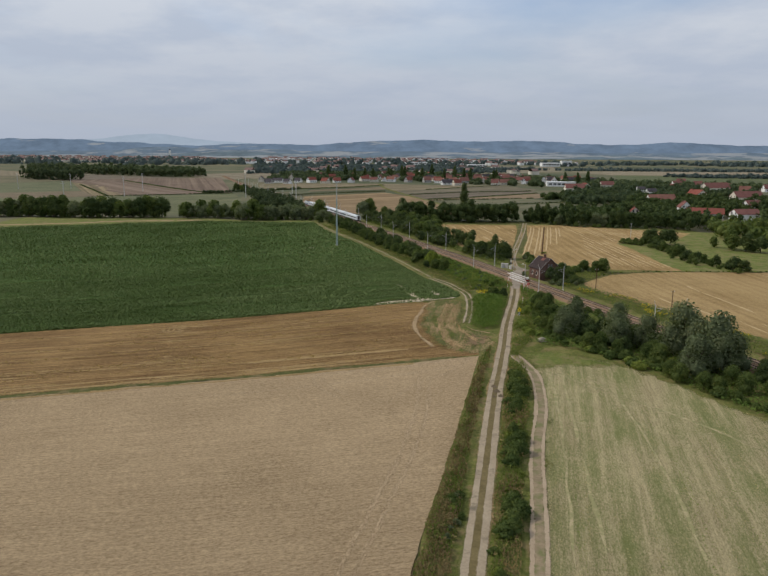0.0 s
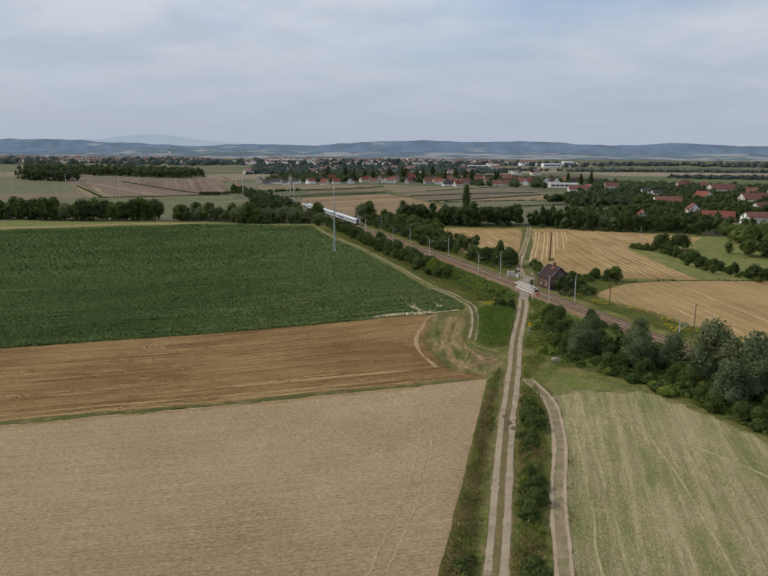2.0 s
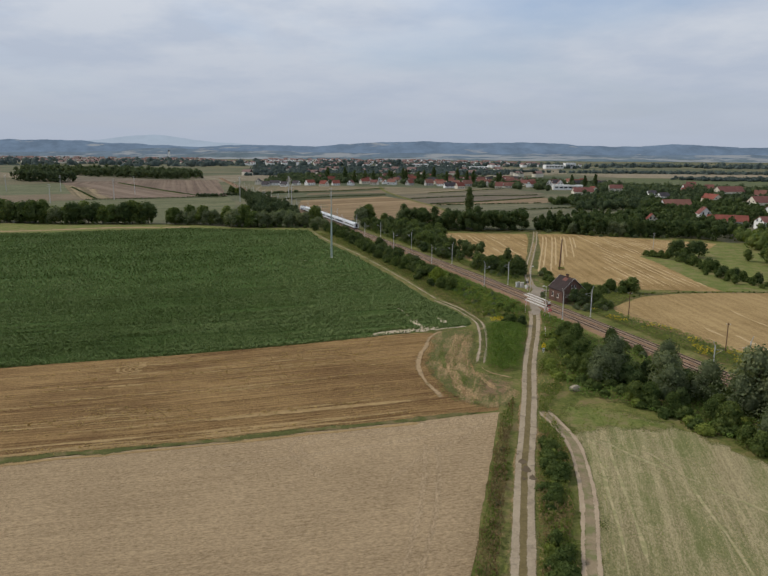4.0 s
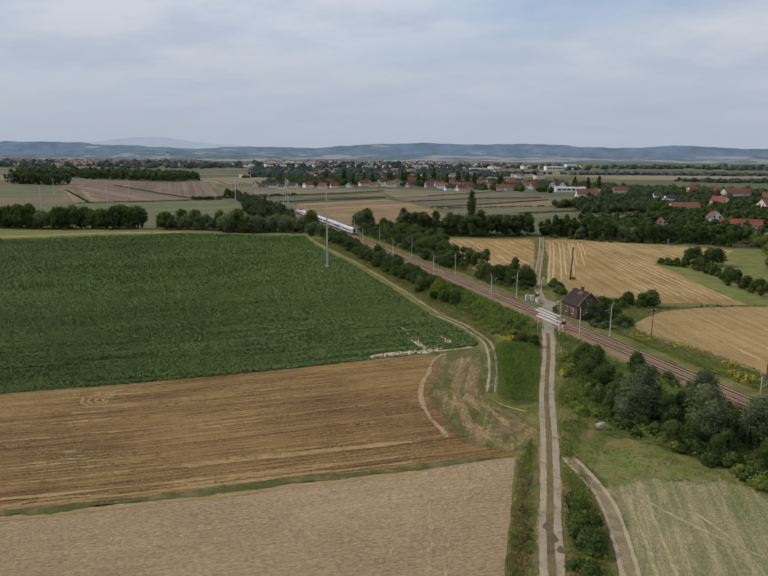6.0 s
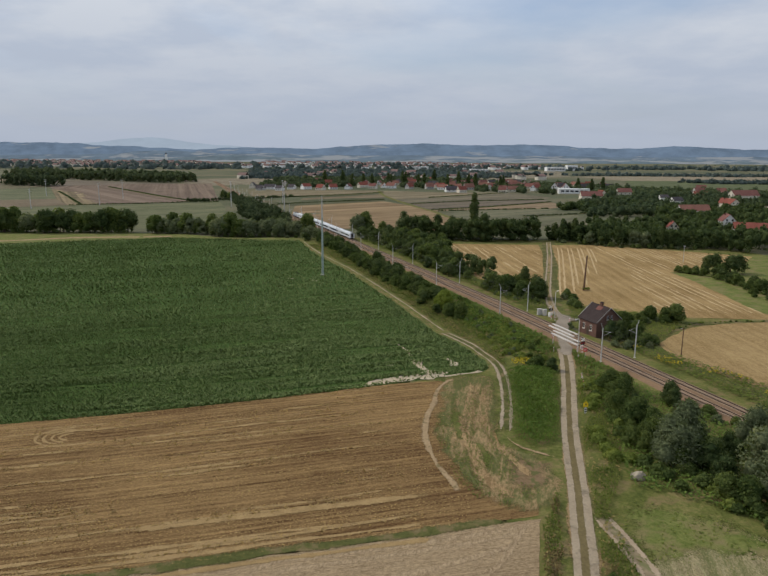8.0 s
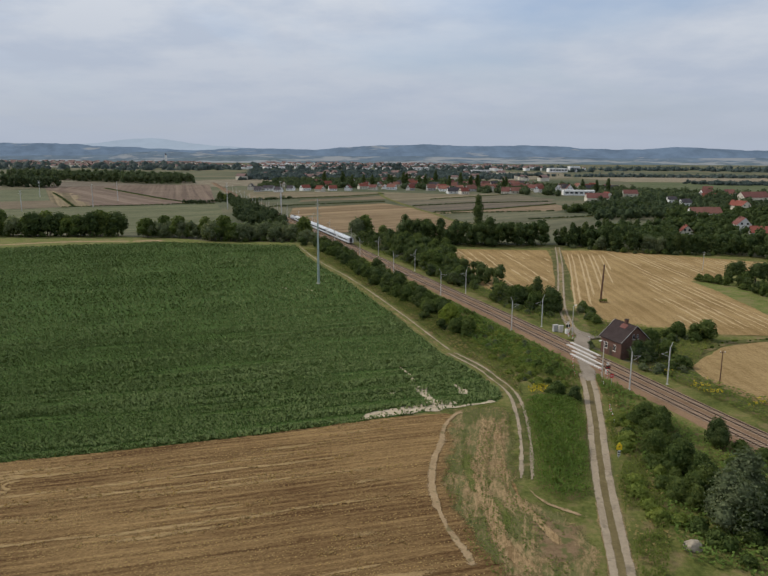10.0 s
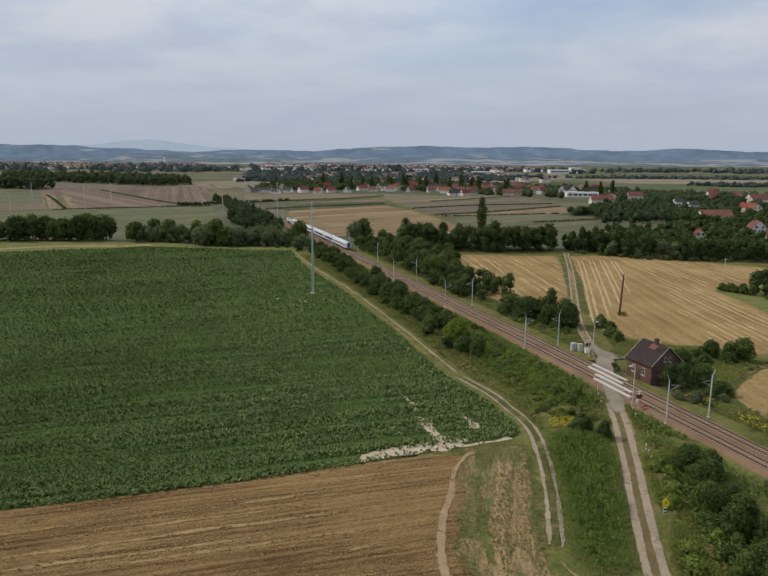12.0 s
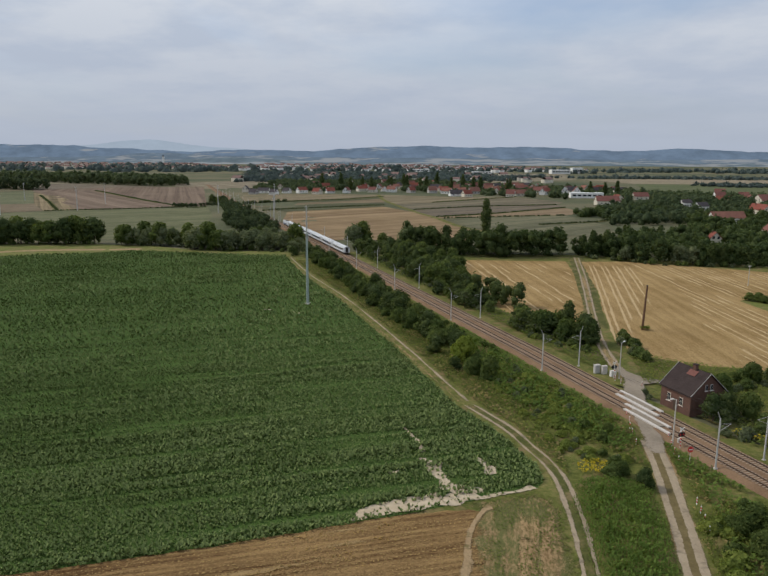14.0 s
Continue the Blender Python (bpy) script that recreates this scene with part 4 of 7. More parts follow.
sheet("weedy_corner", [(9.5, 229.5), (21.5, 232.5), (24.4, 227), (23, 209), (20.4, 196), (26.8, 188.5), (28.4, 180), (25.6, 172), (21.4, 169.0), (12.4, 173), (8.4, 188), (6, 199), (8, 208.5)], M_WORN, 0.05, "weedy corner with worn straw and soil", "grass", 1.0, ragged=1.2, soft=3.5)
sheet("bare_earth", [(18.3, 194.7), (22.5, 191.5), (24.6, 188.5), (27.8, 188.4), (26.3, 179.0), (21.1, 173.2), (17.4, 178.9)], M_EARTH, 0.075, "brown trampled earth beside the track", "soil", 0.8, ragged=1.2, soft=3.6)
sheet("weedy_corner", [(16.5, 182), (13.5, 186), (12.5, 194), (10.8, 204), (12.8, 215), (14.6, 220), (14.2, 208), (15.4, 196), (18, 187)], M_GRASS, 0.085, "green weeds in the worn corner", "grass", 0.8, ragged=1.6, soft=1.6)
for line, w in (([(18.7, 226.2), (17.2, 219), (15.9, 213.4), (14.9, 206), (14.1, 199.8), (14.3, 191.6), (14.9, 183), (16.5, 177.9), (19, 173.5)], 1.7), ([(17.0, 226.4), (17.0, 222.1), (16.0, 216.0), (14.9, 210.6), (13.6, 203), (14.6, 194)], 0.8),
                ([(19.6, 222), (18.6, 213.5), (18.3, 206.8), (18.0, 200), (19.5, 190), (22.5, 180)], 0.8)):
    ribbon("worn_strip", line, w * 1.5, M_TAN, 0.11, "worn strip of straw and bare soil", "path", wander=0.7, soft=0.8)
DIVIDE = [(17, 168.6), (6.1, 166.2), (-22.8, 160.4), (-54.6, 153.9), (-83.6, 146.6), (-150, 130.6), (-246, 107)]
ribbon("field_divide", DIVIDE, 1.7, M_BALK, 0.065, "worn grassy balk between two fields", "grass", wander=0.7, soft=1.2)
balk_straw = thing("straw_swaths", "pale straw swaths beside the grassy balk", "straw", None, "", "structure")
for d, w in ((-2.0, 0.8), (1.9, 0.7), (-4.6, 0.6)):
    ribbon("swath", offset_line(DIVIDE[1:], d), w, M_SWATH, 0.075, "", "", wander=0.4, parent=balk_straw, soft=0.6)
for line, w in (([(-40, 167.5), (-24, 170.2), (-6.4, 173.8), (3, 175.6), (9.6, 177.2)], 1.5), ([(-30, 163.2), (-18, 165.4), (-5.9, 167.7), (6.9, 171.1)], 0.8)):
    ribbon("swath", line, w, M_SWATH, 0.08, "", "", wander=0.5, parent=balk_straw, soft=0.7, fade=8.0)
ribbon("field_divide_weeds", [(4, 165.6), (-8, 163.2), (-22.8, 160.3)], 1.7, M_BALK, 0.085, "green weeds on the balk between fields", "grass", wander=1.0, soft=0.8)
ribbon("field_divide_weeds", [(-26, 159.4), (-54.6, 153.6), (-83.6, 146.3), (-150, 130.3)], 1.4, M_BALK, 0.085, "green weeds on the balk between fields", "grass", wander=1.2, soft=0.7)
for line, w in (([(6.5, 156), (5.6, 138), (2.3, 116.5), (-1.9, 99.4), (-5.4, 83.9), (-10, 60)], 0.7), ([(8.6, 156), (7.9, 138), (4.5, 116.5), (0.3, 99.4), (-3.2, 83.9), (-8, 60)], 0.6), ([(20, 169), (14, 158), (6.3, 151), (0, 140.5)], 0.6),
                ([(20, 167), (7.8, 164), (-7.2, 160.9), (-14.5, 159.7), (-17.3, 154.9), (-14.0, 147.7), (-9.2, 142)], 0.6), ([(19, 165.6), (8, 162.4), (-6, 159.3), (-12.5, 158), (-15.2, 154.5), (-12, 148.6), (-7.2, 143.4)], 0.5), ([(18, 163), (4, 157), (-14, 151.5), (-40, 146)], 0.8)):
    ribbon("wheel_mark", line, w * 0.8, M_MARK, 0.045, "faint wheel mark across the stubble", "track", wander=0.12, soft=0.9)
M_MARK_DRY = two_scale("pressed_dry_grass", [(0.3, (0.32, 0.262, 0.148)), (0.7, (0.52, 0.43, 0.255))], broad=0.5, fine=2.6, patch=(0.25, 0.23, 0.11), patch_at=(0.40, 0.55), patch_scale=0.5, fray=True)
for line, w in (([(38.3, 160), (38.5, 155), (36.3, 142.6), (35.0, 132.1), (32, 112), (28, 84)], 0.5), ([(37.0, 156), (42.6, 146.5), (49, 138), (58, 124), (66, 106)], 0.6), ([(36.1, 157), (32.1, 129.1), (27.6, 103.8), (23.6, 83.1)], 0.5), ([(33.4, 157), (37.4, 153.5), (38.5, 148)], 0.5), ([(43, 152), (46, 140), (44, 112), (40, 84)], 0.5)):
    ribbon("wheel_mark", line, w * 0.55, M_MARK_DRY, 0.06, "faint wheel mark across the meadow", "track", wander=0.3, soft=0.5)
sheet("corner_grass", [(4, 227.5), (24, 236.5), (32, 204), (30, 172), (19, 165), (2, 190)], M_GRASS, -0.03, "rough grass under the worn corner", "grass", 8.0)

# bare pale soil at the beet field's corner
SOIL = [
    [(-7.1, 224.5), (-5.1, 227.0), (-3.3, 229.0), (-1.7, 229.4), (2.5, 231.0), (6.0, 232.2), (7.1, 230.0), (5.4, 227.6), (2.4, 226.4), (-3.1, 225.1)],
    [(3.6, 243.8), (5.3, 243.2), (6.1, 242.1), (7.3, 242.1), (7.5, 237.2), (9.3, 234.4), (12.8, 233.4), (13.4, 232.1), (11.0, 231.3), (7.9, 231.3), (6.0, 232.6), (5.4, 237.2), (4.3, 241.2)],
    [(10.7, 229.6), (13.4, 231.6), (18.2, 232.9), (19.9, 234.2), (21.7, 232.8), (18.0, 231.6), (13.9, 229.5), (11.2, 229.0)],
    [(12.5, 243.0), (13.9, 244.1), (14.0, 241.0), (15.9, 239.9), (16.0, 237.5), (14.4, 237.0), (13.3, 238.5)],
    [(-1.7, 238.8), (0.1, 239.2), (1.0, 239.7), (0.7, 238.2), (-0.9, 237.8)],
    [(-0.2, 260.0), (0.9, 259.3), (5.4, 245.3), (4.4, 245.1)],
    [(-45, 357), (-41, 354), (-40.4, 355.4), (-44.4, 358.2)], [(-34.4, 351.6), (-32, 348.8), (-31.4, 350), (-33.8, 353)], [(-47.6, 392), (-45.6, 388), (-45, 389.4), (-46.8, 393.4)],
    [(-9, 300), (-6.4, 299), (-6.6, 300.4), (-8.6, 301)],
]
SOIL.insert(6, [(5.5, 228.0), (7.0, 231.2), (11.5, 232.3), (12.5, 230.4), (10.5, 229.2), (7.5, 227.6)])
for poly in SOIL:
    sheet("bare_soil", poly, M_SAND, 0.06, "washed-out pale sandy soil among beets", "soil", 0.6, ragged=1.0, soft=0.3)


# ---- the beet crop ----
CROP = [(-57.6, 479.0), (-40.0, 420.0), (-20.9, 370.3), (-2.5, 313.7), (7.0, 282.2), (11.5, 267.2), (17.6, 254.4), (20.2, 246.2), (22.2, 240.2), (22.3, 235.0), (20.9, 232.9), (-3, 224.4), (-21, 219.2), (-39.8, 214.9), (-58.4, 210.9), (-75.4, 207.2), (-113.5, 197.6), (-277.9, 147), (-274.3, 478.7), (-150, 519)]
sheet("crop_soil", CROP, two_scale("dark_field_soil", [(0.3, (0.045, 0.082, 0.019)), (0.7, (0.076, 0.122, 0.03))], broad=0.1, fine=2.5, bump=1.0, deep=0.2), 0.01, "low leaves and soil under the beet crop", "field")


def build_crop():
    rng = np.random.default_rng(11)
    turn = radians(12.5)
    c, q = math.cos(turn), math.sin(turn)
    field = thing("beet_crop", "dense dark green beet crop in faint rows", "crop", None, "", "structure")
    spots = []
    for v in np.concatenate([np.arange(150, 300, 0.5), np.arange(300, 330, 0.7), np.arange(330, 560, 1.1)]):
        step = 0.46 if v < 260 else 0.62 if v < 300 else 0.9 if v < 330 else 1.3
        for u in np.arange(-320, 100, step):
            uu, vv = u + rng.uniform(-0.6, 0.6) * step, v + rng.uniform(-0.45, 0.45) * min(step, 0.9)
            x, y = c * uu - q * vv, q * uu + c * vv
            if y < 180 or y > 535 or x < -28 - 0.56 * (y - 30) or x > 26 or not inside(CROP, x, y):
                continue
            if y > 222 and y < 262 and x > -9 and any(inside(p, x, y) for p in SOIL[:7]) and noise.noise((x * 1.3, y * 1.3, 6)) < 0.02:
                continue
            gap = noise.noise((uu * 0.03, vv * 0.55, 2.0))
            lane = abs((v + 1.2 * noise.noise((uu * 0.02, 3.0, 0.0))) % 13.5 - 6.7) < 0.45 and noise.noise((uu * 0.012, v * 0.07, 9.0)) > -0.15
            size = (1.55 if v > 330 else 1.15 if v > 300 else 1.0) * rng.uniform(0.75, 1.2) * (1.0 + 0.25 * noise.noise((x * 0.06, y * 0.06, 0))) * (1.0 + 0.55 * noise.noise((uu * 0.03, vv * 0.42, 7.0))) * (0.5 if gap > 0.36 else 1.0) * (0.4 if lane else 1.0)
            spots.append((x, y, size))
    tufts("beet_plants", np.array(spots), 0.5, 0.34, 4, M_CROP, "", "", 4, field, lift=0.28)


build_crop()


# ---- straw ----
def straw_rows(poly, turn, lines, gaps, width, label, seed, mat, bare, avoid=(), loose=0.0, wobble=0.9):
    """Swaths of loose straw left in lines over a harvested field, along the turned x axis."""
    rng = np.random.default_rng(seed)
    c, q = math.cos(radians(turn)), math.sin(radians(turn))
    us = [c * x + q * y for x, y in poly]
    vs = [-q * x + c * y for x, y in poly]
    root = thing("straw_swaths", label, "straw", None, "", "structure")
    v = max(min(vs), lines[0]) + 1.5
    heap = []
    while v < min(max(vs), lines[1]):
        run = []
        for u in np.arange(max(min(us), -150), max(us) + 4, 4.0):
            vv = v + wobble * noise.noise((u * 0.03, v, 0)) + 0.33 * wobble * noise.noise((u * 0.2, v, 5))
            x, y = c * u - q * vv, q * u + c * vv
            if inside(poly, x, y) and not (avoid and inside(avoid, x, y)) and noise.noise((u * 0.03, v * 0.9, 3.0)) > bare:
                run.append((x, y))
            else:
                if loose and len(run) > 3:
                    for (xa, ya), (xb, yb) in zip(run, run[1:]):
                        for _ in range(int(4.0 / loose)):
                            k, off = rng.uniform(), rng.normal() * (0.25 + width * 0.35)
                            px, py = xa + (xb - xa) * k - q * off, ya + (yb - ya) * k + c * off
                            if noise.noise((px * 0.5, py * 0.5, 6.0)) > -0.1:
                                heap.append((px, py, rng.uniform(0.6, 1.3)))
                if len(run) > 3:
                    ribbon("swath", run, width * rng.uniform(0.7, 1.2), mat, 0.06, "", "", wander=0.55, parent=root, soft=width * 0.8, fade=10.0)
                run = []
        v += rng.uniform(*gaps)
    if heap:
        tufts("loose_straw", np.array(heap), 0.16, 0.2, 6, M_STRAW, "", "", seed + 1, root, lift=0.3)


def row_spots(poly, turn, rows, step, seed, near, dense=-0.1, long=0.02):
    """Spots in drilled rows along the turned x axis, thick in some rows and bare in others."""
    rng = np.random.default_rng(seed)
    c, q = math.cos(radians(turn)), math.sin(radians(turn))
    us = [c * x + q * y for x, y in poly]
    vs = [-q * x + c * y for x, y in poly]
    out = []
    for v in np.arange(min(vs), max(vs), rows):
        for u in np.arange(min(us), max(us), step):
            uu, vv = u + rng.uniform(-0.5, 0.5) * step, v + rng.normal() * rows * 0.16
            x, y = c * uu - q * vv, q * uu + c * vv
            k = noise.noise((uu * long, v * 0.45, seed)) + 0.5 * noise.noise((uu * 0.5, v, 2.0 + seed))
            if k > dense and near(x, y) and inside(poly, x, y):
                out.append((x, y, rng.uniform(0.6, 1.2) * (0.8 + 0.8 * min(0.6, k - dense))))
    return np.array(out)


stubble_straw = thing("strip_straw", "short straw and stubble in drilled rows on brown soil", "straw", None, "", "structure")
tufts("stubble_straw", row_spots(STRIP, 12.5, 0.85, 0.4, 3, lambda x, y: x > -125 and x < 12 and x > 10 - 0.62 * (y - 60), -0.2), 0.08, 0.17, 4, M_STRAW, "", "", 90, stubble_straw, lift=0.4)
MEADOW = [(13.6, 42), (20.9, 83), (27.4, 118), (31.5, 137), (33.8, 152), (34.8, 159), (47.3, 164), (55.8, 157), (62.2, 144), (69.8, 127), (94.4, 88), (124, 40)]
hay = thing("meadow_hay", "pale dry hay left in rows on the mown meadow", "hay", None, "", "structure")
tufts("hay", row_spots(MEADOW, 78.0, 0.75, 0.42, 5, lambda x, y: y > 60 and x < 8 + 0.62 * y, -0.12, 0.02), 0.06, 0.15, 4, M_HAY, "", "", 91, hay, lift=0.5)
aftermath = thing("meadow_aftermath", "short green regrowth between the hay rows", "grass", None, "", "structure")
tufts("regrowth", row_spots(MEADOW, 78.0, 0.75, 0.45, 8, lambda x, y: y > 60 and x < 8 + 0.62 * y, 0.0, 0.015), 0.06, 0.15, 4, M_REGROWTH, "", "", 92, aftermath, lift=0.5)
straw_rows(STRIP, 12.5, (155, 240), (1.3, 3.8), 0.6, "loose straw swaths on brown soil", 12, M_SWATH, -0.02, [(4.5, 235), (4, 200), (7, 172), (12, 160), (30, 160), (30, 235)], 0.22)
straw_rows(GOLD_A, 95.0, (-1e3, 1e3), (2.4, 5.4), 0.7, "pale straw lines on a golden field", 14, M_SWATH_PALE, -0.2)
straw_rows(GOLD_B, 90.0, (-1e3, 1e3), (2.3, 2.8), 0.62, "pale straight straw lines on a golden field", 16, M_SWATH_PALE, -0.25, [(57, 300), (84, 458), (104, 458), (104, 400), (86, 330), (76, 280), (70, 280)], 0.0, 0.2)
lane_straw = thing("straw_swaths", "pale straw lines that follow the lane", "straw", None, "", "structure")
for d, a, b in ((-4.4, 2, 9), (-6.2, 3, 9), (-9.4, 3, 9), (-11.2, 4, 9), (-14.4, 4, 9), (-16.2, 5, 9), (-19.4, 5, 9), (-21.2, 6, 9)):
    ribbon("swath", offset_line(LANE, d)[a:b], 0.62, M_SWATH_PALE, 0.07, "", "", wander=0.2, parent=lane_straw, soft=0.6, fade=12.0)
straw_rows(GOLD_C, 95.0, (-1e3, 1e3), (4.0, 6.5), 0.7, "pale straw lines beside the railway", 18, M_SWATH_PALE, 0.1)
headland_arcs = thing("straw_swaths", "curved straw swaths where the harvester turned", "straw", None, "", "structure")
for r in (7.2, 5.6, 4.0, 2.4):
    ribbon("swath", [(-60.0 - r * math.cos(a) * 0.95, 200.6 + r * 0.62 * math.sin(a)) for a in np.linspace(-1.5, 1.5, 9)], 0.55, M_SWATH, 0.065, "", "", wander=0.3, parent=headland_arcs, soft=0.4)

# ---- railway ----
Y0, Y1 = 90.0, 1420.0
NEAR_S, FAR_S = -2.35, 1.45  # the two tracks, across from the middle line


def along(y, s, z=0.0):
    """A point at the station whose middle line lies at y, s metres across."""
    return Vector((rail_x(y), y, z + ground_z(rail_x(y), y))) + RN * s


def on_track(y, s, length):
    """The pose of a vehicle whose near end stands at station y."""
    a, b = along(y, s, 0.6), along(y + length * 0.9442, s, 0.6)
    d = (b - a).normalized()
    side = Vector((0, 0, 1)).cross(d).normalized()
    m = Matrix((d, side, d.cross(side))).transposed().to_4x4()
    return Matrix.Translation(a) @ m


RAIL_TURN = math.degrees(math.atan2(RD.y, RD.x))


def bed():
    prof = ((-5.5, -0.3), (-4.1, 0.35), (-1.0, 0.42), (-0.45, 0.3), (0.1, 0.42), (3.1, 0.35), (4.2, -0.3))
    bm = bmesh.new()
    last = None
    for y in np.arange(Y0, Y1, 10.0):
        row = [bm.verts.new(along(y, s, z + (0.05 * noise.noise((s, y, 0)) if abs(s) < 5 else 0))) for s, z in prof]
        if last:
            for i in range(len(prof) - 1):
                bm.faces.new((last[i], last[i + 1], row[i + 1], row[i]))
        last = row
    bmesh.ops.recalc_face_normals(bm, faces=bm.faces[:])
    return tagged(part("ballast_bed", bm, M_BALLAST), "rusty brown ballast bed of the double railway", "ballast", "", "structure")


bed()


def sleeper_bm():
    bm = bmesh.new()
    prof = ((-1.3, 0.0, 0.14), (-0.5, 0.02, 0.12), (0.5, 0.02, 0.12), (1.3, 0.0, 0.14))
    rows = []
    for x, dip, hw in prof:
        rows.append([bm.verts.new(v) for v in ((x, -hw, -0.12), (x, -hw * 0.8, 0.1 - dip), (x, hw * 0.8, 0.1 - dip), (x, hw, -0.12))])
    for a, b in zip(rows, rows[1:]):
        for i in range(3):
            bm.faces.new((a[i], a[i + 1], b[i + 1], b[i]))
    bm.faces.new(rows[0])
    bm.faces.new(rows[-1][::-1])
    bmesh.ops.recalc_face_normals(bm, faces=bm.faces[:])
    return bm


def track(s, label):
    root = thing("railway_track", label, "railway track", None, "railway tracks", "structure")
    for d in (-0.75, 0.75):
        bm, top = bmesh.new(), bmesh.new()
        for b, w, z0, z1 in ((bm, 0.14, 0.42, 0.45), (bm, 0.05, 0.45, 0.56), (top, 0.075, 0.56, 0.60)):
            last = None
            for y in np.arange(Y0, Y1, 30.0):
                row = [b.verts.new(along(y, s + d + q, z)) for q in (-w / 2, w / 2) for z in (z0, z1)]
                if last:
                    for i, j in ((0, 1), (1, 3), (3, 2), (2, 0)):
                        b.faces.new((last[i], last[j], row[j], row[i]))
                last = row
        rail = part("rail", bm, M_RAIL, root)
        part("rail_head", top, M_RAILTOP, rail, "polished rail head")
    return root


near_track = track(NEAR_S, "worn steel rails on concrete sleepers")
far_track = track(FAR_S, "worn steel rails on pale concrete sleepers")

# ---- masts along the line ----
def mast_kind(arm, label):
    root = thing("catenary_mast", label, "mast", None, "masts along the railway")
    bm = bmesh.new()
    rod(bm, (0, 0, -1.5), (0, 0, 8.2), 0.15, 0.11, 8)
    part("pole", bm, M_POST, root)
    part("footing", box(bmesh.new(), (0.5, 0.5, 0.6), (0, 0, -0.45), 0, 0.05), M_CONCRETE, root)
    bm = bmesh.new()
    rod(bm, (0, 0, 7.3), (arm * 2.2, 0, 7.0), 0.035, sides=6)
    rod(bm, (0, 0, 6.1), (arm * 2.2, 0, 7.0), 0.03, sides=6)
    part("cantilever", bm, M_POST, root)
    bm = bmesh.new()
    rod(bm, (0, 0, 8.1), (-arm * 0.25, 0, 8.5), 0.05, sides=6)
    rod(bm, (-arm * 0.25, 0, 8.5), (-arm * 0.55, 0, 9.3), 0.06, 0.05, sides=6)
    part("top_bracket", bm, M_POST, root)
    bm = bmesh.new()
    for k in range(3):
        disc(bm, (arm * (0.35 + 0.07 * k), 0, 7.25 - 0.005 * k), (arm, 0, -0.1), 0.07, 0.03, 8)
    part("insulator", bm, M_UNDER, root, "brown ribbed insulator")
    return root


near_mast = mast_kind(1, "grey steel catenary mast with a short arm")
far_mast = mast_kind(-1, "grey steel catenary mast beside the far track")
STATIONS = [135.0, 184.6] + [y for y in np.arange(239.4, 1150.0, 48.6)]
MAST_TURN = math.degrees(math.atan2(RN.y, RN.x))
for i, y in enumerate(STATIONS):
    a, b = along(y, -5.0, 0), along(y, 4.5, 0)
    ma, mb = pose(*a, rz=MAST_TURN), pose(b.x, b.y, ground_z(b.x, b.y), rz=MAST_TURN)
    if i == 0:
        near_mast.matrix_basis, far_mast.matrix_basis = ma, mb
    else:
        copy_thing(near_mast, ma)
        copy_thing(far_mast, mb)


def wires():
    for s, end in ((NEAR_S, "near"), (FAR_S, "far")):
        root = thing("overhead_wire", "thin dark overhead contact wire", "wire", None, "overhead wires")
        for nm, za, zs in (("contact_wire", 6.0, 6.0), ("carrier_wire", 7.0, 6.4)):
            bm = bmesh.new()
            for ya, yb in zip(STATIONS[:9], STATIONS[1:10]):
                n = 6
                for k in range(n):
                    u, w = k / n, (k + 1) / n
                    za_, zb_ = (za + (zs - za) * 4 * q * (1 - q) for q in (u, w))
                    rod(bm, along(ya + (yb - ya) * u + 0.0, s, za_), along(ya + (yb - ya) * w + 0.0, s, zb_), 0.012, sides=3)
            part(nm, bm, M_UNDER, root)


wires()


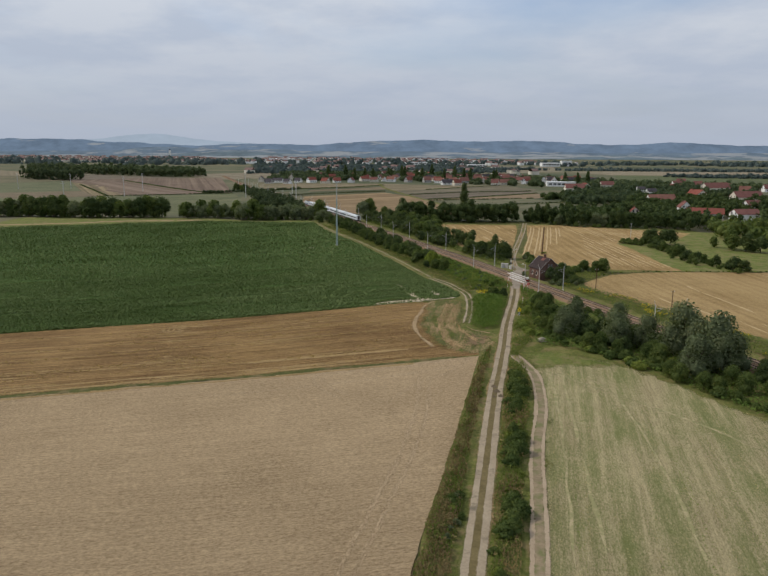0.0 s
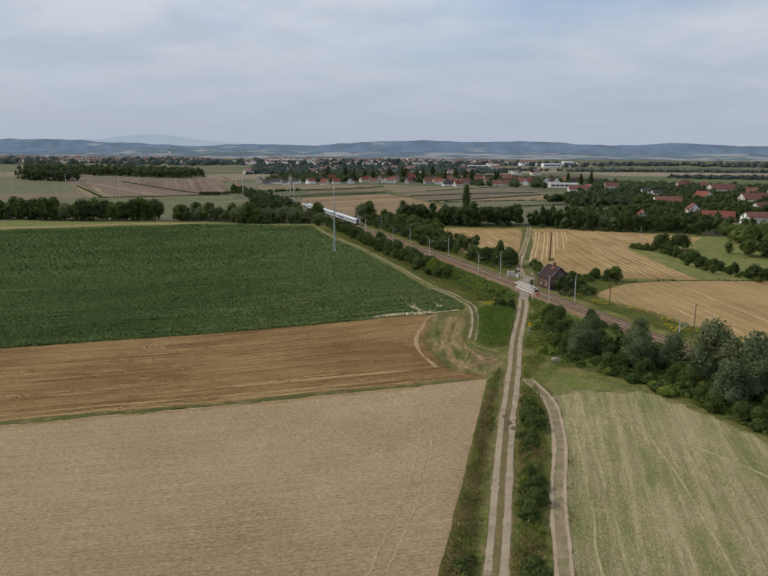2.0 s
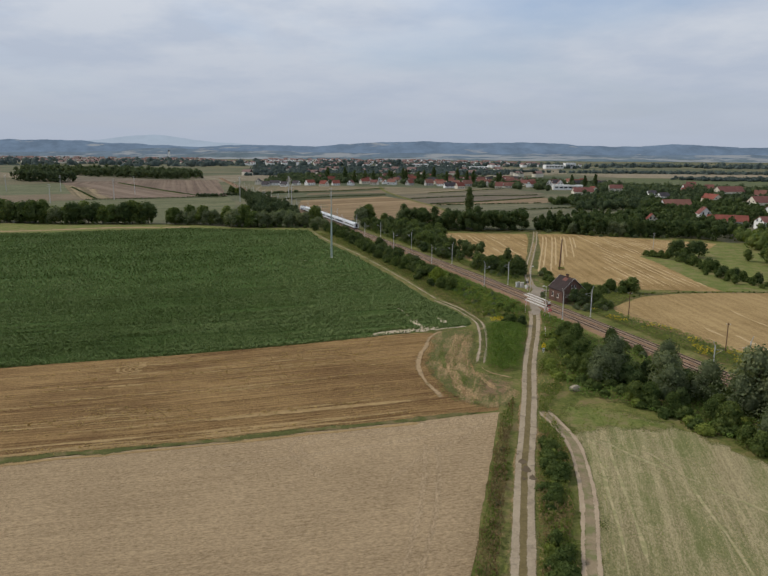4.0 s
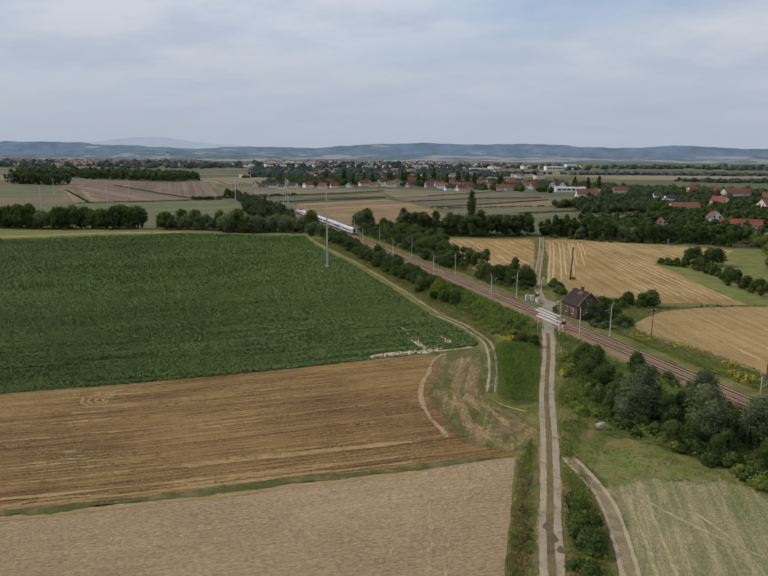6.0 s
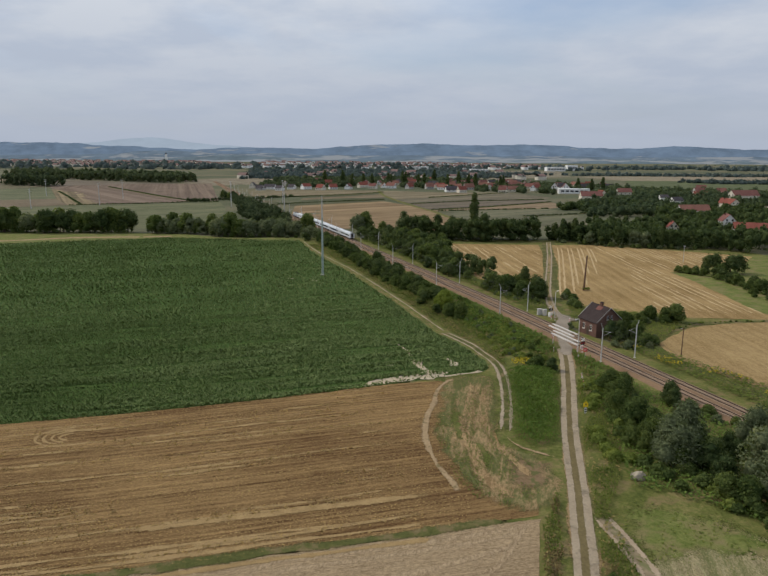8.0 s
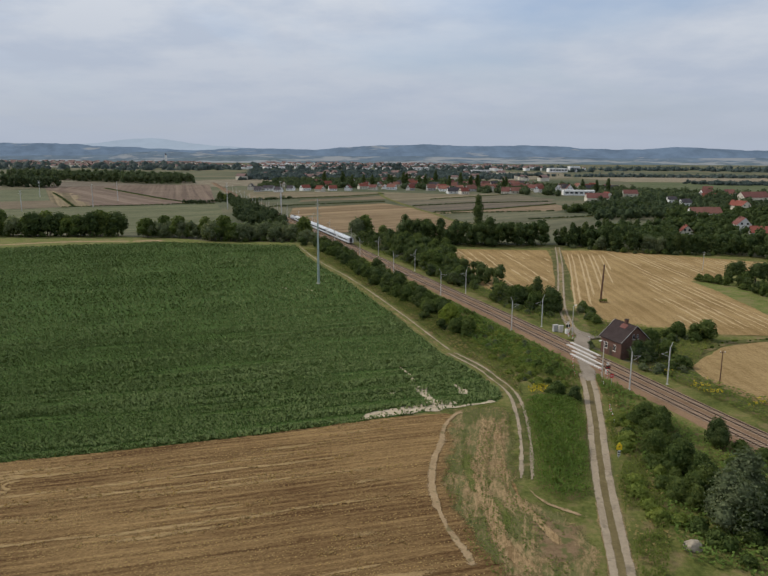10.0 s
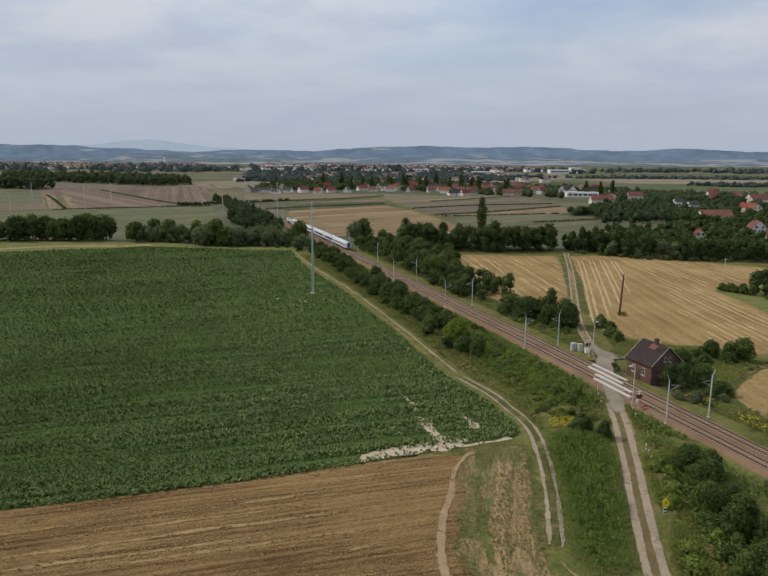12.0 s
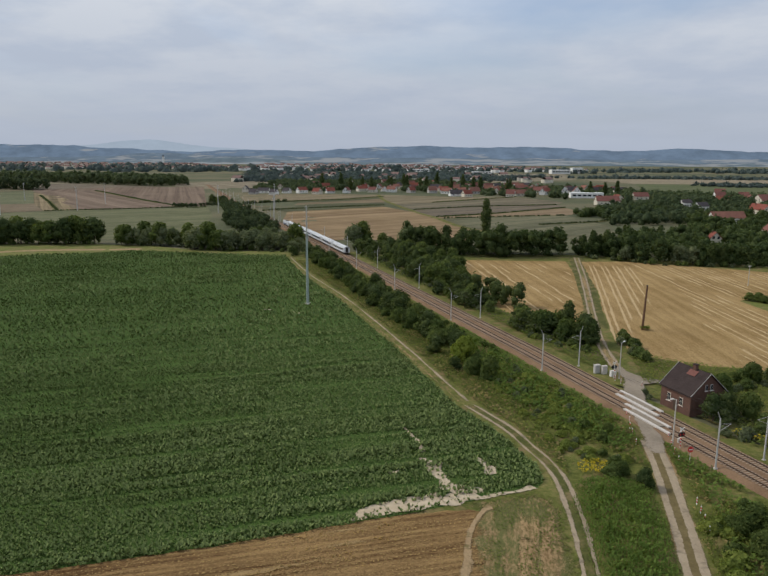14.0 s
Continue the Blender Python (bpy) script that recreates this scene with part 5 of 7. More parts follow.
# ---- the train ----
def coach(y, kind, label):
    """A coach whose near end stands at station y on the far track."""
    L, W, H = 25.9, 2.85, 4.0
    root = thing("coach", label, "train coach", on_track(y, FAR_S, L), "coaches of the train")
    prof = [(-W / 2, 0.95), (-W / 2, 1.7), (-W / 2, 2.75), (-W / 2 * 0.97, 3.2), (-W / 2 * 0.8, 3.62), (-W / 2 * 0.45, 3.9), (0, H)]
    prof += [(-a, b) for a, b in prof[-2::-1]]

    def skin(i0, i1, x0=0.25, x1=L - 0.25, grow=0.0):
        bm = bmesh.new()
        ends = [[bm.verts.new((x, a * (1 + grow), b)) for a, b in prof[i0:i1 + 1]] for x in (x0, x1)]
        for i in range(i1 - i0):
            bm.faces.new((ends[0][i], ends[1][i], ends[1][i + 1], ends[0][i + 1]))
        if i1 - i0 > 4:
            bm.faces.new(ends[0])
            bm.faces.new(ends[1][::-1])
        bmesh.ops.recalc_face_normals(bm, faces=bm.faces[:])
        return bm

    part("body", skin(0, len(prof) - 1), M_TRAIN, root)
    part("roof", skin(3, len(prof) - 4, grow=0.01), M_TRAINROOF, root, "pale grey curved roof")
    for sgn in (-1, 1):
        if kind == "diner":
            part("window_band", box(bmesh.new(), (L * 0.62, 0.04, 1.05), (L * 0.45, sgn * W / 2, 1.75)), M_BLUE, root, "long dark window band")
        elif kind == "band":
            part("window_band", box(bmesh.new(), (L * 0.86, 0.04, 0.95), (L * 0.5, sgn * W / 2, 1.85)), M_BLUE, root, "blue window band")
        n = 11
        bm = box(bmesh.new(), (1.25, 0.06, 0.9), (0, 0, 0))
        first = None
        for k in range(n):
            at = Matrix.Translation((3.0 + (L - 6.0) * k / (n - 1), sgn * (W / 2 + 0.005), 1.88))
            if first is None:
                first = part("window", bm, M_GLASS, root, "dark coach window")
                first.matrix_basis = at
            else:
                share("window", first.data, root, at)
        for x in (1.2, L - 1.2):
            part("door", box(bmesh.new(), (0.85, 0.05, 2.05), (x, sgn * W / 2, 0.95), 0, 0.01), M_TRAINROOF, root, "grey coach door")
    for x in (4.0, L - 4.0):
        bogie = part("bogie", box(bmesh.new(), (3.4, 2.3, 0.45), (x, 0, 0.25), 0, 0.05), M_UNDER, root)
        for dx in (-1.25, 1.25):
            for sgn in (-1, 1):
                part("wheel", disc(bmesh.new(), (x + dx, sgn * 0.75, 0.46), (0, 1, 0), 0.46, 0.13, 14), M_RAIL, bogie)
    part("underframe", box(bmesh.new(), (9.0, 2.2, 0.55), (L / 2, 0, 0.4), 0, 0.05), M_UNDER, root)
    for x in (0.1, L - 0.1):
        part("gangway", box(bmesh.new(), (0.3, 1.3, 2.3), (x, 0, 1.2), 0, 0.03), M_UNDER, root, "black rubber gangway")
    return root


TRAIN_Y = 472.0
kinds = ["plain", "diner", "band", "band", "band", "plain"]
texts = ["silver-grey passenger coach with square dark windows", "white dining coach with a long dark window band", "silver-grey coach with a blue window band",
         "silver-grey coach with a blue window band", "silver-grey coach with a blue window band", "silver-grey passenger coach behind the engine"]
for k in range(6):
    coach(TRAIN_Y + k * 26.4 * 0.9442, kinds[k], texts[k])


def engine(y):
    root = thing("locomotive", "pale grey electric locomotive with a dark blue band", "locomotive", on_track(y, FAR_S, 18.5))
    L, W = 18.5, 2.9
    bm = bmesh.new()
    side = [(0.3, 0.9), (0.0, 1.9), (0.9, 3.6), (L - 0.9, 3.6), (L, 1.9), (L - 0.3, 0.9)]
    a = [bm.verts.new((x, -W / 2, z)) for x, z in side]
    b = [bm.verts.new((x, W / 2, z)) for x, z in side]
    bm.faces.new(a)
    bm.faces.new(b[::-1])
    for i in range(6):
        bm.faces.new((a[i], b[i], b[(i + 1) % 6], a[(i + 1) % 6]))
    bmesh.ops.recalc_face_normals(bm, faces=bm.faces[:])
    bmesh.ops.bevel(bm, geom=bm.edges[:], offset=0.12, segments=2, affect="EDGES")
    part("body", bm, M_TRAIN, root)
    part("roof_equipment", box(bmesh.new(), (L * 0.6, 1.6, 0.35), (L / 2, 0, 3.55), 0, 0.05), M_UNDER, root)
    for sgn in (-1, 1):
        part("side_band", box(bmesh.new(), (L * 0.8, 0.04, 0.7), (L / 2, sgn * W / 2, 1.2)), M_BLUE, root, "dark blue side band")
    bm = bmesh.new()
    rod(bm, (5, 0, 3.9), (3.6, 0, 4.6), 0.04, sides=6)
    rod(bm, (3.6, 0, 4.6), (5, 0, 5.3), 0.04, sides=6)
    rod(bm, (5, -0.8, 5.3), (5, 0.8, 5.3), 0.04, sides=6)
    part("pantograph", bm, M_UNDER, root)
    for x in (4.0, L - 4.0):
        bogie = part("bogie", box(bmesh.new(), (4.2, 2.4, 0.5), (x, 0, 0.3), 0, 0.05), M_UNDER, root)
        for dx in (-1.4, 1.4):
            for sgn in (-1, 1):
                part("wheel", disc(bmesh.new(), (x + dx, sgn * 0.75, 0.6), (0, 1, 0), 0.6, 0.14, 14), M_RAIL, bogie)


engine(TRAIN_Y + 6 * 26.4 * 0.9442 + 0.3)

# ---- the level crossing ----
paving = sheet("crossing_paving", [(41.2, 243), (41.2, 247), (41.9, 251), (42.9, 258), (44.6, 268), (46.0, 274), (48.0, 279.5), (48.2, 284), (48.6, 290), (51.0, 290), (51.8, 285), (53.6, 281.4), (56.5, 280.2), (56.2, 277.6), (52.0, 276.2), (50.0, 271), (48.4, 263), (46.9, 253), (45.2, 247), (44.0, 243)], M_ASPHALT, 0.47,
      "grey paved roadway over the level crossing", "road", 0.6, ragged=0.3, soft=0.9)
for v in paving.data.vertices:
    v.co.z -= 0.34 * (1 - smooth(v.co.y, 247.5, 254.5) + smooth(v.co.y, 271, 284))


def slab(y, s, label="white concrete edge slab of the crossing"):
    """A row of pale concrete slabs along the rail."""
    root = thing("crossing_slab", label, "concrete slab", on_track(y - 6.2 * 0.9442, s, 12.4), "crossing slabs")
    first = None
    for k in range(4):
        m = pose(1.55 + 3.1 * k, 0, 0)
        if first is None:
            first = part("slab", box(bmesh.new(), (3.06, 0.62, 0.3), (0, 0, -0.22), 0, 0.03), M_CONCRETE, root)
            first.matrix_basis = m
        else:
            share("slab", first.data, root, m)


for yc, s0 in ((256.7, NEAR_S - 1.0), (258.9, NEAR_S + 1.0), (263.8, FAR_S - 1.0), (265.1, FAR_S + 1.0)):
    slab(yc, s0)


def track_panel(y, s):
    """Worn rubber and timber planking between the two rails."""
    root = thing("crossing_deck", "grey-brown planking between the rails of the crossing", "deck", on_track(y - 4.2 * 0.9442, s, 8.4), "crossing decks")
    first = None
    for k in range(7):
        m = pose(0.6 + 1.2 * k, 0, 0)
        if first is None:
            first = part("plank", box(bmesh.new(), (1.17, 1.28, 0.26), (0, 0, -0.24), 0, 0.02), M_ASPHALT, root)
            first.matrix_basis = m
        else:
            share("plank", first.data, root, m)


track_panel(257.8, NEAR_S)
track_panel(264.5, FAR_S)


def at(x, y, z=0.0, turn=0.0):
    return pose(x, y, ground_z(x, y) + z, rz=turn)


def guard_post(x, y, first=[None]):
    if first[0]:
        return copy_thing(first[0], at(x, y))
    root = thing("guard_post", "short white guard post with red bands", "post", at(x, y), "guard posts")
    part("post", rod(bmesh.new(), (0, 0, -0.3), (0, 0, 1.15), 0.085, 0.08, 8), M_WHITE, root)
    for z in (0.35, 0.75):
        part("band", rod(bmesh.new(), (0, 0, z), (0, 0, z + 0.18), 0.09, 0.088, 8), M_RED, root, "red reflective band")
    first[0] = root
    return root


for x, y in ((42.4, 259.3), (42.0, 256.4), (41.2, 253.6), (40.8, 251.2), (40.1, 247.0), (46.3, 249.2), (45.6, 246.0), (45.0, 243.2), (44.5, 240.2), (47.0, 277.4), (50.8, 275.6), (46.4, 279.4)):
    guard_post(x, y)
for x, y in ((42.1, 227.5), (41.7, 225.2), (41.3, 223.0), (40.7, 220.2)):
    guard_post(x, y)


def crossing_signal(x, y, turn):
    root = thing("crossing_signal", "level crossing light with black backboard on a striped post", "signal", at(x, y, 0, turn), "crossing signals")
    part("post", rod(bmesh.new(), (0, 0, -0.3), (0, 0, 3.6), 0.07, 0.07, 8), M_WHITE, root)
    for z in (0.4, 1.0, 1.6):
        part("band", rod(bmesh.new(), (0, 0, z), (0, 0, z + 0.3), 0.076, 0.076, 8), M_RED, root, "red band")
    board = bmesh.new()
    for dx in (-0.34, 0.34):
        disc(board, (dx, -0.1, 2.5), (0, 1, 0), 0.38, 0.05, 16)
    box(board, (0.68, 0.05, 0.76), (0, -0.1, 2.12))
    shield = part("backboard", board, M_BLACK, root, "black rounded backboard")
    for dx in (-0.32, 0.32):
        part("lamp", disc(bmesh.new(), (dx, -0.16, 2.5), (0, 1, 0), 0.14, 0.1, 12), M_RED, shield, "unlit red lamp")
    bm = bmesh.new()
    for a in (35, -35):
        m = Matrix.Translation((0, -0.12, 3.4)) @ Matrix.Rotation(radians(a), 4, "Y")
        bmesh.ops.create_cube(bm, size=1.0, matrix=m @ Matrix.Diagonal((1.15, 0.03, 0.16, 1)))
    part("cross_sign", bm, M_WHITE, root, "white crossed warning boards")
    part("cabinet", box(bmesh.new(), (0.5, 0.35, 0.8), (0.0, 0.35, 0.9), 0, 0.03), M_CONCRETE, root, "small grey box")


crossing_signal(46.7, 245.2, 20)
crossing_signal(46.6, 281.0, 200)


def lamp_post(x, y, turn):
    root = thing("street_lamp", "slender pale lamp post beside the crossing", "lamp", at(x, y, 0, turn), "lamp posts")
    part("post", rod(bmesh.new(), (0, 0, -0.3), (0, 0, 8.0), 0.13, 0.08, 8), M_CONCRETE, root)
    part("arm", rod(bmesh.new(), (0, 0, 7.9), (0.7, 0, 8.15), 0.05, 0.04, 6), M_POST, root)
    part("lamp_head", box(bmesh.new(), (0.75, 0.28, 0.16), (0.95, 0, 8.1), 0, 0.05), M_WHITE, root, "white lamp head")


lamp_post(46.0, 246.6, 200)
lamp_post(47.6, 280.6, 40)


def relay_cabinet(x, y, w, h, turn, mat, label):
    root = thing("relay_cabinet", label, "cabinet", at(x, y, 0, turn), "relay cabinets")
    part("body", box(bmesh.new(), (w, 0.7, h), (0, 0, -0.1), 0, 0.03), mat, root)
    part("lid", box(bmesh.new(), (w + 0.12, 0.84, 0.1), (0, 0, h - 0.1), 0, 0.02), M_CONCRETE, root)
    for k in (-0.25, 0.25):
        part("door", box(bmesh.new(), (w * 0.45, 0.04, h * 0.75), (w * k, -0.36, h * 0.1), 0, 0.01), mat, root)


relay_cabinet(43.9, 284.6, 1.3, 1.9, 20, M_POST, "tall grey relay cabinet beside the track")
relay_cabinet(45.3, 283.9, 1.2, 1.9, 20, M_CONCRETE, "pale concrete relay cabinet beside the track")
relay_cabinet(46.6, 282.4, 0.8, 1.3, 20, M_WHITE, "small white relay cabinet")


def round_sign(x, y, turn):
    root = thing("traffic_sign", "round red stop sign on a thin post", "traffic sign", at(x, y, 0, turn))
    part("post", rod(bmesh.new(), (0, 0, -0.3), (0, 0, 2.2), 0.04, 0.04, 8), M_POST, root)
    part("disc", disc(bmesh.new(), (0, -0.06, 2.5), (0, 1, 0), 0.5, 0.03, 8), M_RED, root, "red sign plate")
    part("bar", box(bmesh.new(), (0.62, 0.02, 0.16), (0, -0.09, 2.42)), M_WHITE, root, "white bar of lettering")


round_sign(45.9, 239.5, 8)


def distance_sign(x, y, turn):
    root = thing("crossing_warning_sign", "yellow warning board above a white marker post", "traffic sign", at(x, y, 0, turn))
    part("post", rod(bmesh.new(), (0, 0, -0.3), (0, 0, 1.4), 0.05, 0.05, 8), M_POST, root)
    part("marker", box(bmesh.new(), (0.5, 0.05, 1.0), (0, -0.06, 0.35), 0, 0.01), M_WHITE, root, "white marker board")
    for z in (0.5, 0.95):
        part("stripe", box(bmesh.new(), (0.46, 0.02, 0.2), (0, -0.1, z)), M_BLACK, root, "black stripe")
    bm = bmesh.new()
    v = [bm.verts.new(p) for p in ((-0.5, -0.06, 1.45), (0.5, -0.06, 1.45), (0.5, -0.06, 2.2), (0, -0.06, 2.75), (-0.5, -0.06, 2.2))]
    f = bm.faces.new(v)
    e = bmesh.ops.extrude_face_region(bm, geom=[f])
    bmesh.ops.translate(bm, verts=[q for q in e["geom"] if isinstance(q, bmesh.types.BMVert)], vec=(0, 0.04, 0))
    bmesh.ops.recalc_face_normals(bm, faces=bm.faces[:])
    plate = part("plate", bm, M_YELLOW, root, "yellow pointed board")
    part("symbol", box(bmesh.new(), (0.2, 0.02, 0.22), (0, -0.08, 1.9)), M_BLACK, plate, "dark symbol")


distance_sign(37.5, 206.8, 8)


# ---- the crossing keeper's house ----
def keeper_house():
    L, W, H, R = 7.6, 8.1, 4.05, 3.6
    turn = 111.0
    c = Vector((56.42, 264.47, 0))
    root = thing("brick_house", "small red brick crossing keeper's house with dark pitched roof", "house", pose(c.x, c.y, 1.6, rz=turn))
    prof = [(-W / 2, -1.5), (W / 2, -1.5), (W / 2, H), (0, H + R), (-W / 2, H)]
    bm = bmesh.new()
    ends = [[bm.verts.new((x, y, q)) for y, q in prof] for x in (-L / 2, L / 2)]
    for i in range(5):
        j = (i + 1) % 5
        bm.faces.new((ends[0][i], ends[0][j], ends[1][j], ends[1][i]))
    bm.faces.new(ends[0])
    bm.faces.new(ends[1][::-1])
    bmesh.ops.recalc_face_normals(bm, faces=bm.faces[:])
    part("wall", bm, M_BRICK, root, "dark red brick wall")
    over, th = 0.35, 0.2
    a = [(-W / 2 - over, H - over * R / (W / 2) + 0.14), (0, H + R + 0.14), (W / 2 + over, H - over * R / (W / 2) + 0.14)]
    bm = bmesh.new()
    ends = [[bm.verts.new((x, y, q)) for y, q in a] + [bm.verts.new((x, y, q - th)) for y, q in a[::-1]] for x in (-L / 2 - over, L / 2 + over)]
    for i in range(6):
        j = (i + 1) % 6
        bm.faces.new((ends[0][i], ends[0][j], ends[1][j], ends[1][i]))
    bm.faces.new(ends[0])
    bm.faces.new(ends[1][::-1])
    bmesh.ops.recalc_face_normals(bm, faces=bm.faces[:])
    roof = part("roof", bm, M_TILE, root, "dark brown tiled roof")
    slope = math.degrees(math.atan2(R, W / 2))
    for sx in (-1, 1):
        for sy in (-1, 1):
            n = math.hypot(W / 2 + over, R * (1 + over / (W / 2)))
            bm = bmesh.new()
            m = Matrix.Translation((sx * (L / 2 + over), sy * (W / 4 + over / 2), H + R / 2 - over * R / W + 0.17)) @ Matrix.Rotation(radians(-sy * slope), 4, "X")
            bmesh.ops.create_cube(bm, size=1.0, matrix=m @ Matrix.Diagonal((0.07, n, 0.1, 1)))
            part("verge_board", bm, M_GREYWALL, roof, "pale verge flashing")
    ch = part("chimney", box(bmesh.new(), (0.8, 0.65, 1.6), (-0.4, 0.2, H + R - 0.7), 0, 0.03), M_BRICK, roof, "red brick chimney")
    part("chimney_cap", box(bmesh.new(), (0.95, 0.8, 0.15), (-0.4, 0.2, H + R + 0.9), 0, 0.02), M_TILE, roof)
    bm = bmesh.new()
    m = Matrix.Translation((-0.5, 0.95, H + R * 0.80 + 0.16)) @ Matrix.Rotation(radians(-slope), 4, "X")
    bmesh.ops.create_cube(bm, size=1.0, matrix=m @ Matrix.Diagonal((2.1, 1.3, 0.05, 1)))
    part("roof_patch", bm, M_ROOF_RED, roof, "red mended patch round the chimney")

    def window(x, y, z, w, h, turn, mat=M_CREAM):
        m = pose(x, y, z, rz=turn)
        fr = part("window", box(bmesh.new(), (w + 0.1, 0.1, h + 0.1), (0, -0.03, -0.05), 0, 0.02), mat, root, "white framed window")
        fr.matrix_basis = m
        for k in (-0.25, 0.25):
            for q in (0.0, 0.5):
                p = part("pane", box(bmesh.new(), (w * 0.44, 0.05, h * 0.44), (w * k, -0.07, h * (q + 0.03))), M_GLASS, fr)
        part("sill", box(bmesh.new(), (w + 0.4, 0.25, 0.08), (0, -0.1, -0.2), 0, 0.01), M_CONCRETE, fr)

    # the side towards the railway is +y here, the gable towards the field is -x
    for x in (-1.5, 1.6):
        window(x, W / 2, 1.4, 0.8, 1.4, 180)
    for y in (-0.6, 0.6):
        window(-L / 2, y, H + 0.6, 0.5, 0.95, -90, M_GREYWALL)
    window(-L / 2, -2.2, 1.3, 1.0, 1.5, -90)
    part("door", box(bmesh.new(), (1.0, 0.08, 2.1), (-0.1, W / 2, -0.05), 0, 0.02), M_BARK, root, "dark wooden door")


keeper_house()


# ---- poles ----
def field_mast(x, y):
    root = thing("steel_mast", "tall tapered grey-green steel mast in the beet field", "mast", at(x, y))
    part("shaft", rod(bmesh.new(), (0, 0, -0.5), (0, 0, 24), 0.52, 0.3, 12), M_POST_GREEN, root)
    part("upper_shaft", rod(bmesh.new(), (0, 0, 23.9), (0, 0, 33), 0.27, 0.12, 10), M_POST, root)
    part("flange", disc(bmesh.new(), (0, 0, 24), (0, 0, 1), 0.42, 0.12, 12), M_POST, root)
    part("base_plate", disc(bmesh.new(), (0, 0, 0.15), (0, 0, 1), 1.0, 0.4, 12), M_CONCRETE, root, "pale concrete footing")
    for z in (29.5, 31.0, 32.5):
        part("arm", rod(bmesh.new(), (-0.9, 0.1, z), (0.9, -0.1, z), 0.05, 0.05, 6), M_POST, root)


field_mast(-30.8, 363.7)


def wood_pole(x, y):
    root = thing("wooden_pole", "thick brown wooden pole with weeds at its foot", "pole", at(x, y))
    part("pole", rod(bmesh.new(), (0, 0, -0.4), (0.5, 0, 12.5), 0.36, 0.24, 9), M_WOOD, root)
    part("cap", rod(bmesh.new(), (0.5, 0, 12.45), (0.5, 0, 12.7), 0.27, 0.2, 9), M_UNDER, root)


wood_pole(67.9, 325.6)
tufts("pole_weeds", scatter([(67.4, 324.6), (69.8, 324.4), (70.2, 326.6), (67.6, 326.8)], 0.3, np.random.default_rng(5)), 0.9, 0.3, 6, M_WEED, "green weeds round the wooden pole's foot", "weeds", 6)


def low_pole(x, y, h, mat, label):
    root = thing("line_pole", label, "pole", at(x, y), "line poles")
    part("pole", rod(bmesh.new(), (0, 0, -0.4), (0, 0, h), 0.14, 0.1, 8), mat, root)
    part("crossarm", box(bmesh.new(), (1.2, 0.1, 0.1), (0, 0, h - 0.5)), mat, root)
    for k in (-0.5, 0.0, 0.5):
        part("insulator", rod(bmesh.new(), (k, 0, h - 0.4), (k, 0, h - 0.15), 0.05, 0.04, 6), M_WHITE, root)


low_pole(69.6, 241.8, 7.5, M_WOOD, "brown wooden line pole at the field's edge")
low_pole(81.5, 205.5, 7.5, M_WOOD, "brown wooden line pole beside the golden field")
low_pole(132, 397, 8.0, M_POST, "thin grey line pole in the golden field")


def power_pole(x, y, h, turn):
    root = thing("power_pole", "tall grey power line pole in the open fields", "pole", at(x, y, 0, turn), "power line poles")
    part("pole", rod(bmesh.new(), (0, 0, -0.5), (0, 0, h), 0.45, 0.25, 8), M_POST, root)
    for k, w in ((0.98, 3.2), (0.87, 4.4)):
        part("crossarm", box(bmesh.new(), (w, 0.25, 0.25), (0, 0, h * k)), M_POST, root)
    for k in (-2.0, 2.0):
        part("insulator", rod(bmesh.new(), (k, 0, h * 0.87 - 1.2), (k, 0, h * 0.87), 0.1, 0.1, 6), M_UNDER, root)


for x, y, h in ((-333, 842, 24), (-352, 955, 24), (-470, 993, 22), (-540, 981, 22), (-173, 790, 26), (-97, 665, 21), (-126, 828, 24), (-373, 772, 20)):
    power_pole(x, y, h, 60)


def boulder(x, y):
    bm = bmesh.new()
    bmesh.ops.create_icosphere(bm, subdivisions=3, radius=1.0)
    for v in bm.verts:
        k = 1 + 0.25 * noise.noise(v.co * 1.3) + 0.12 * noise.noise(v.co * 3.5)
        v.co = Vector((v.co.x * 1.35 * k, v.co.y * 1.0 * k, max(-0.3, v.co.z * 0.95 * k)))
    ob = part("boulder", bm, M_ROCK)
    ob.matrix_basis = at(x, y, 0.15, 25)
    tagged(ob, "large pale boulder beside the thicket", "rock")


boulder(39.0, 180.6)

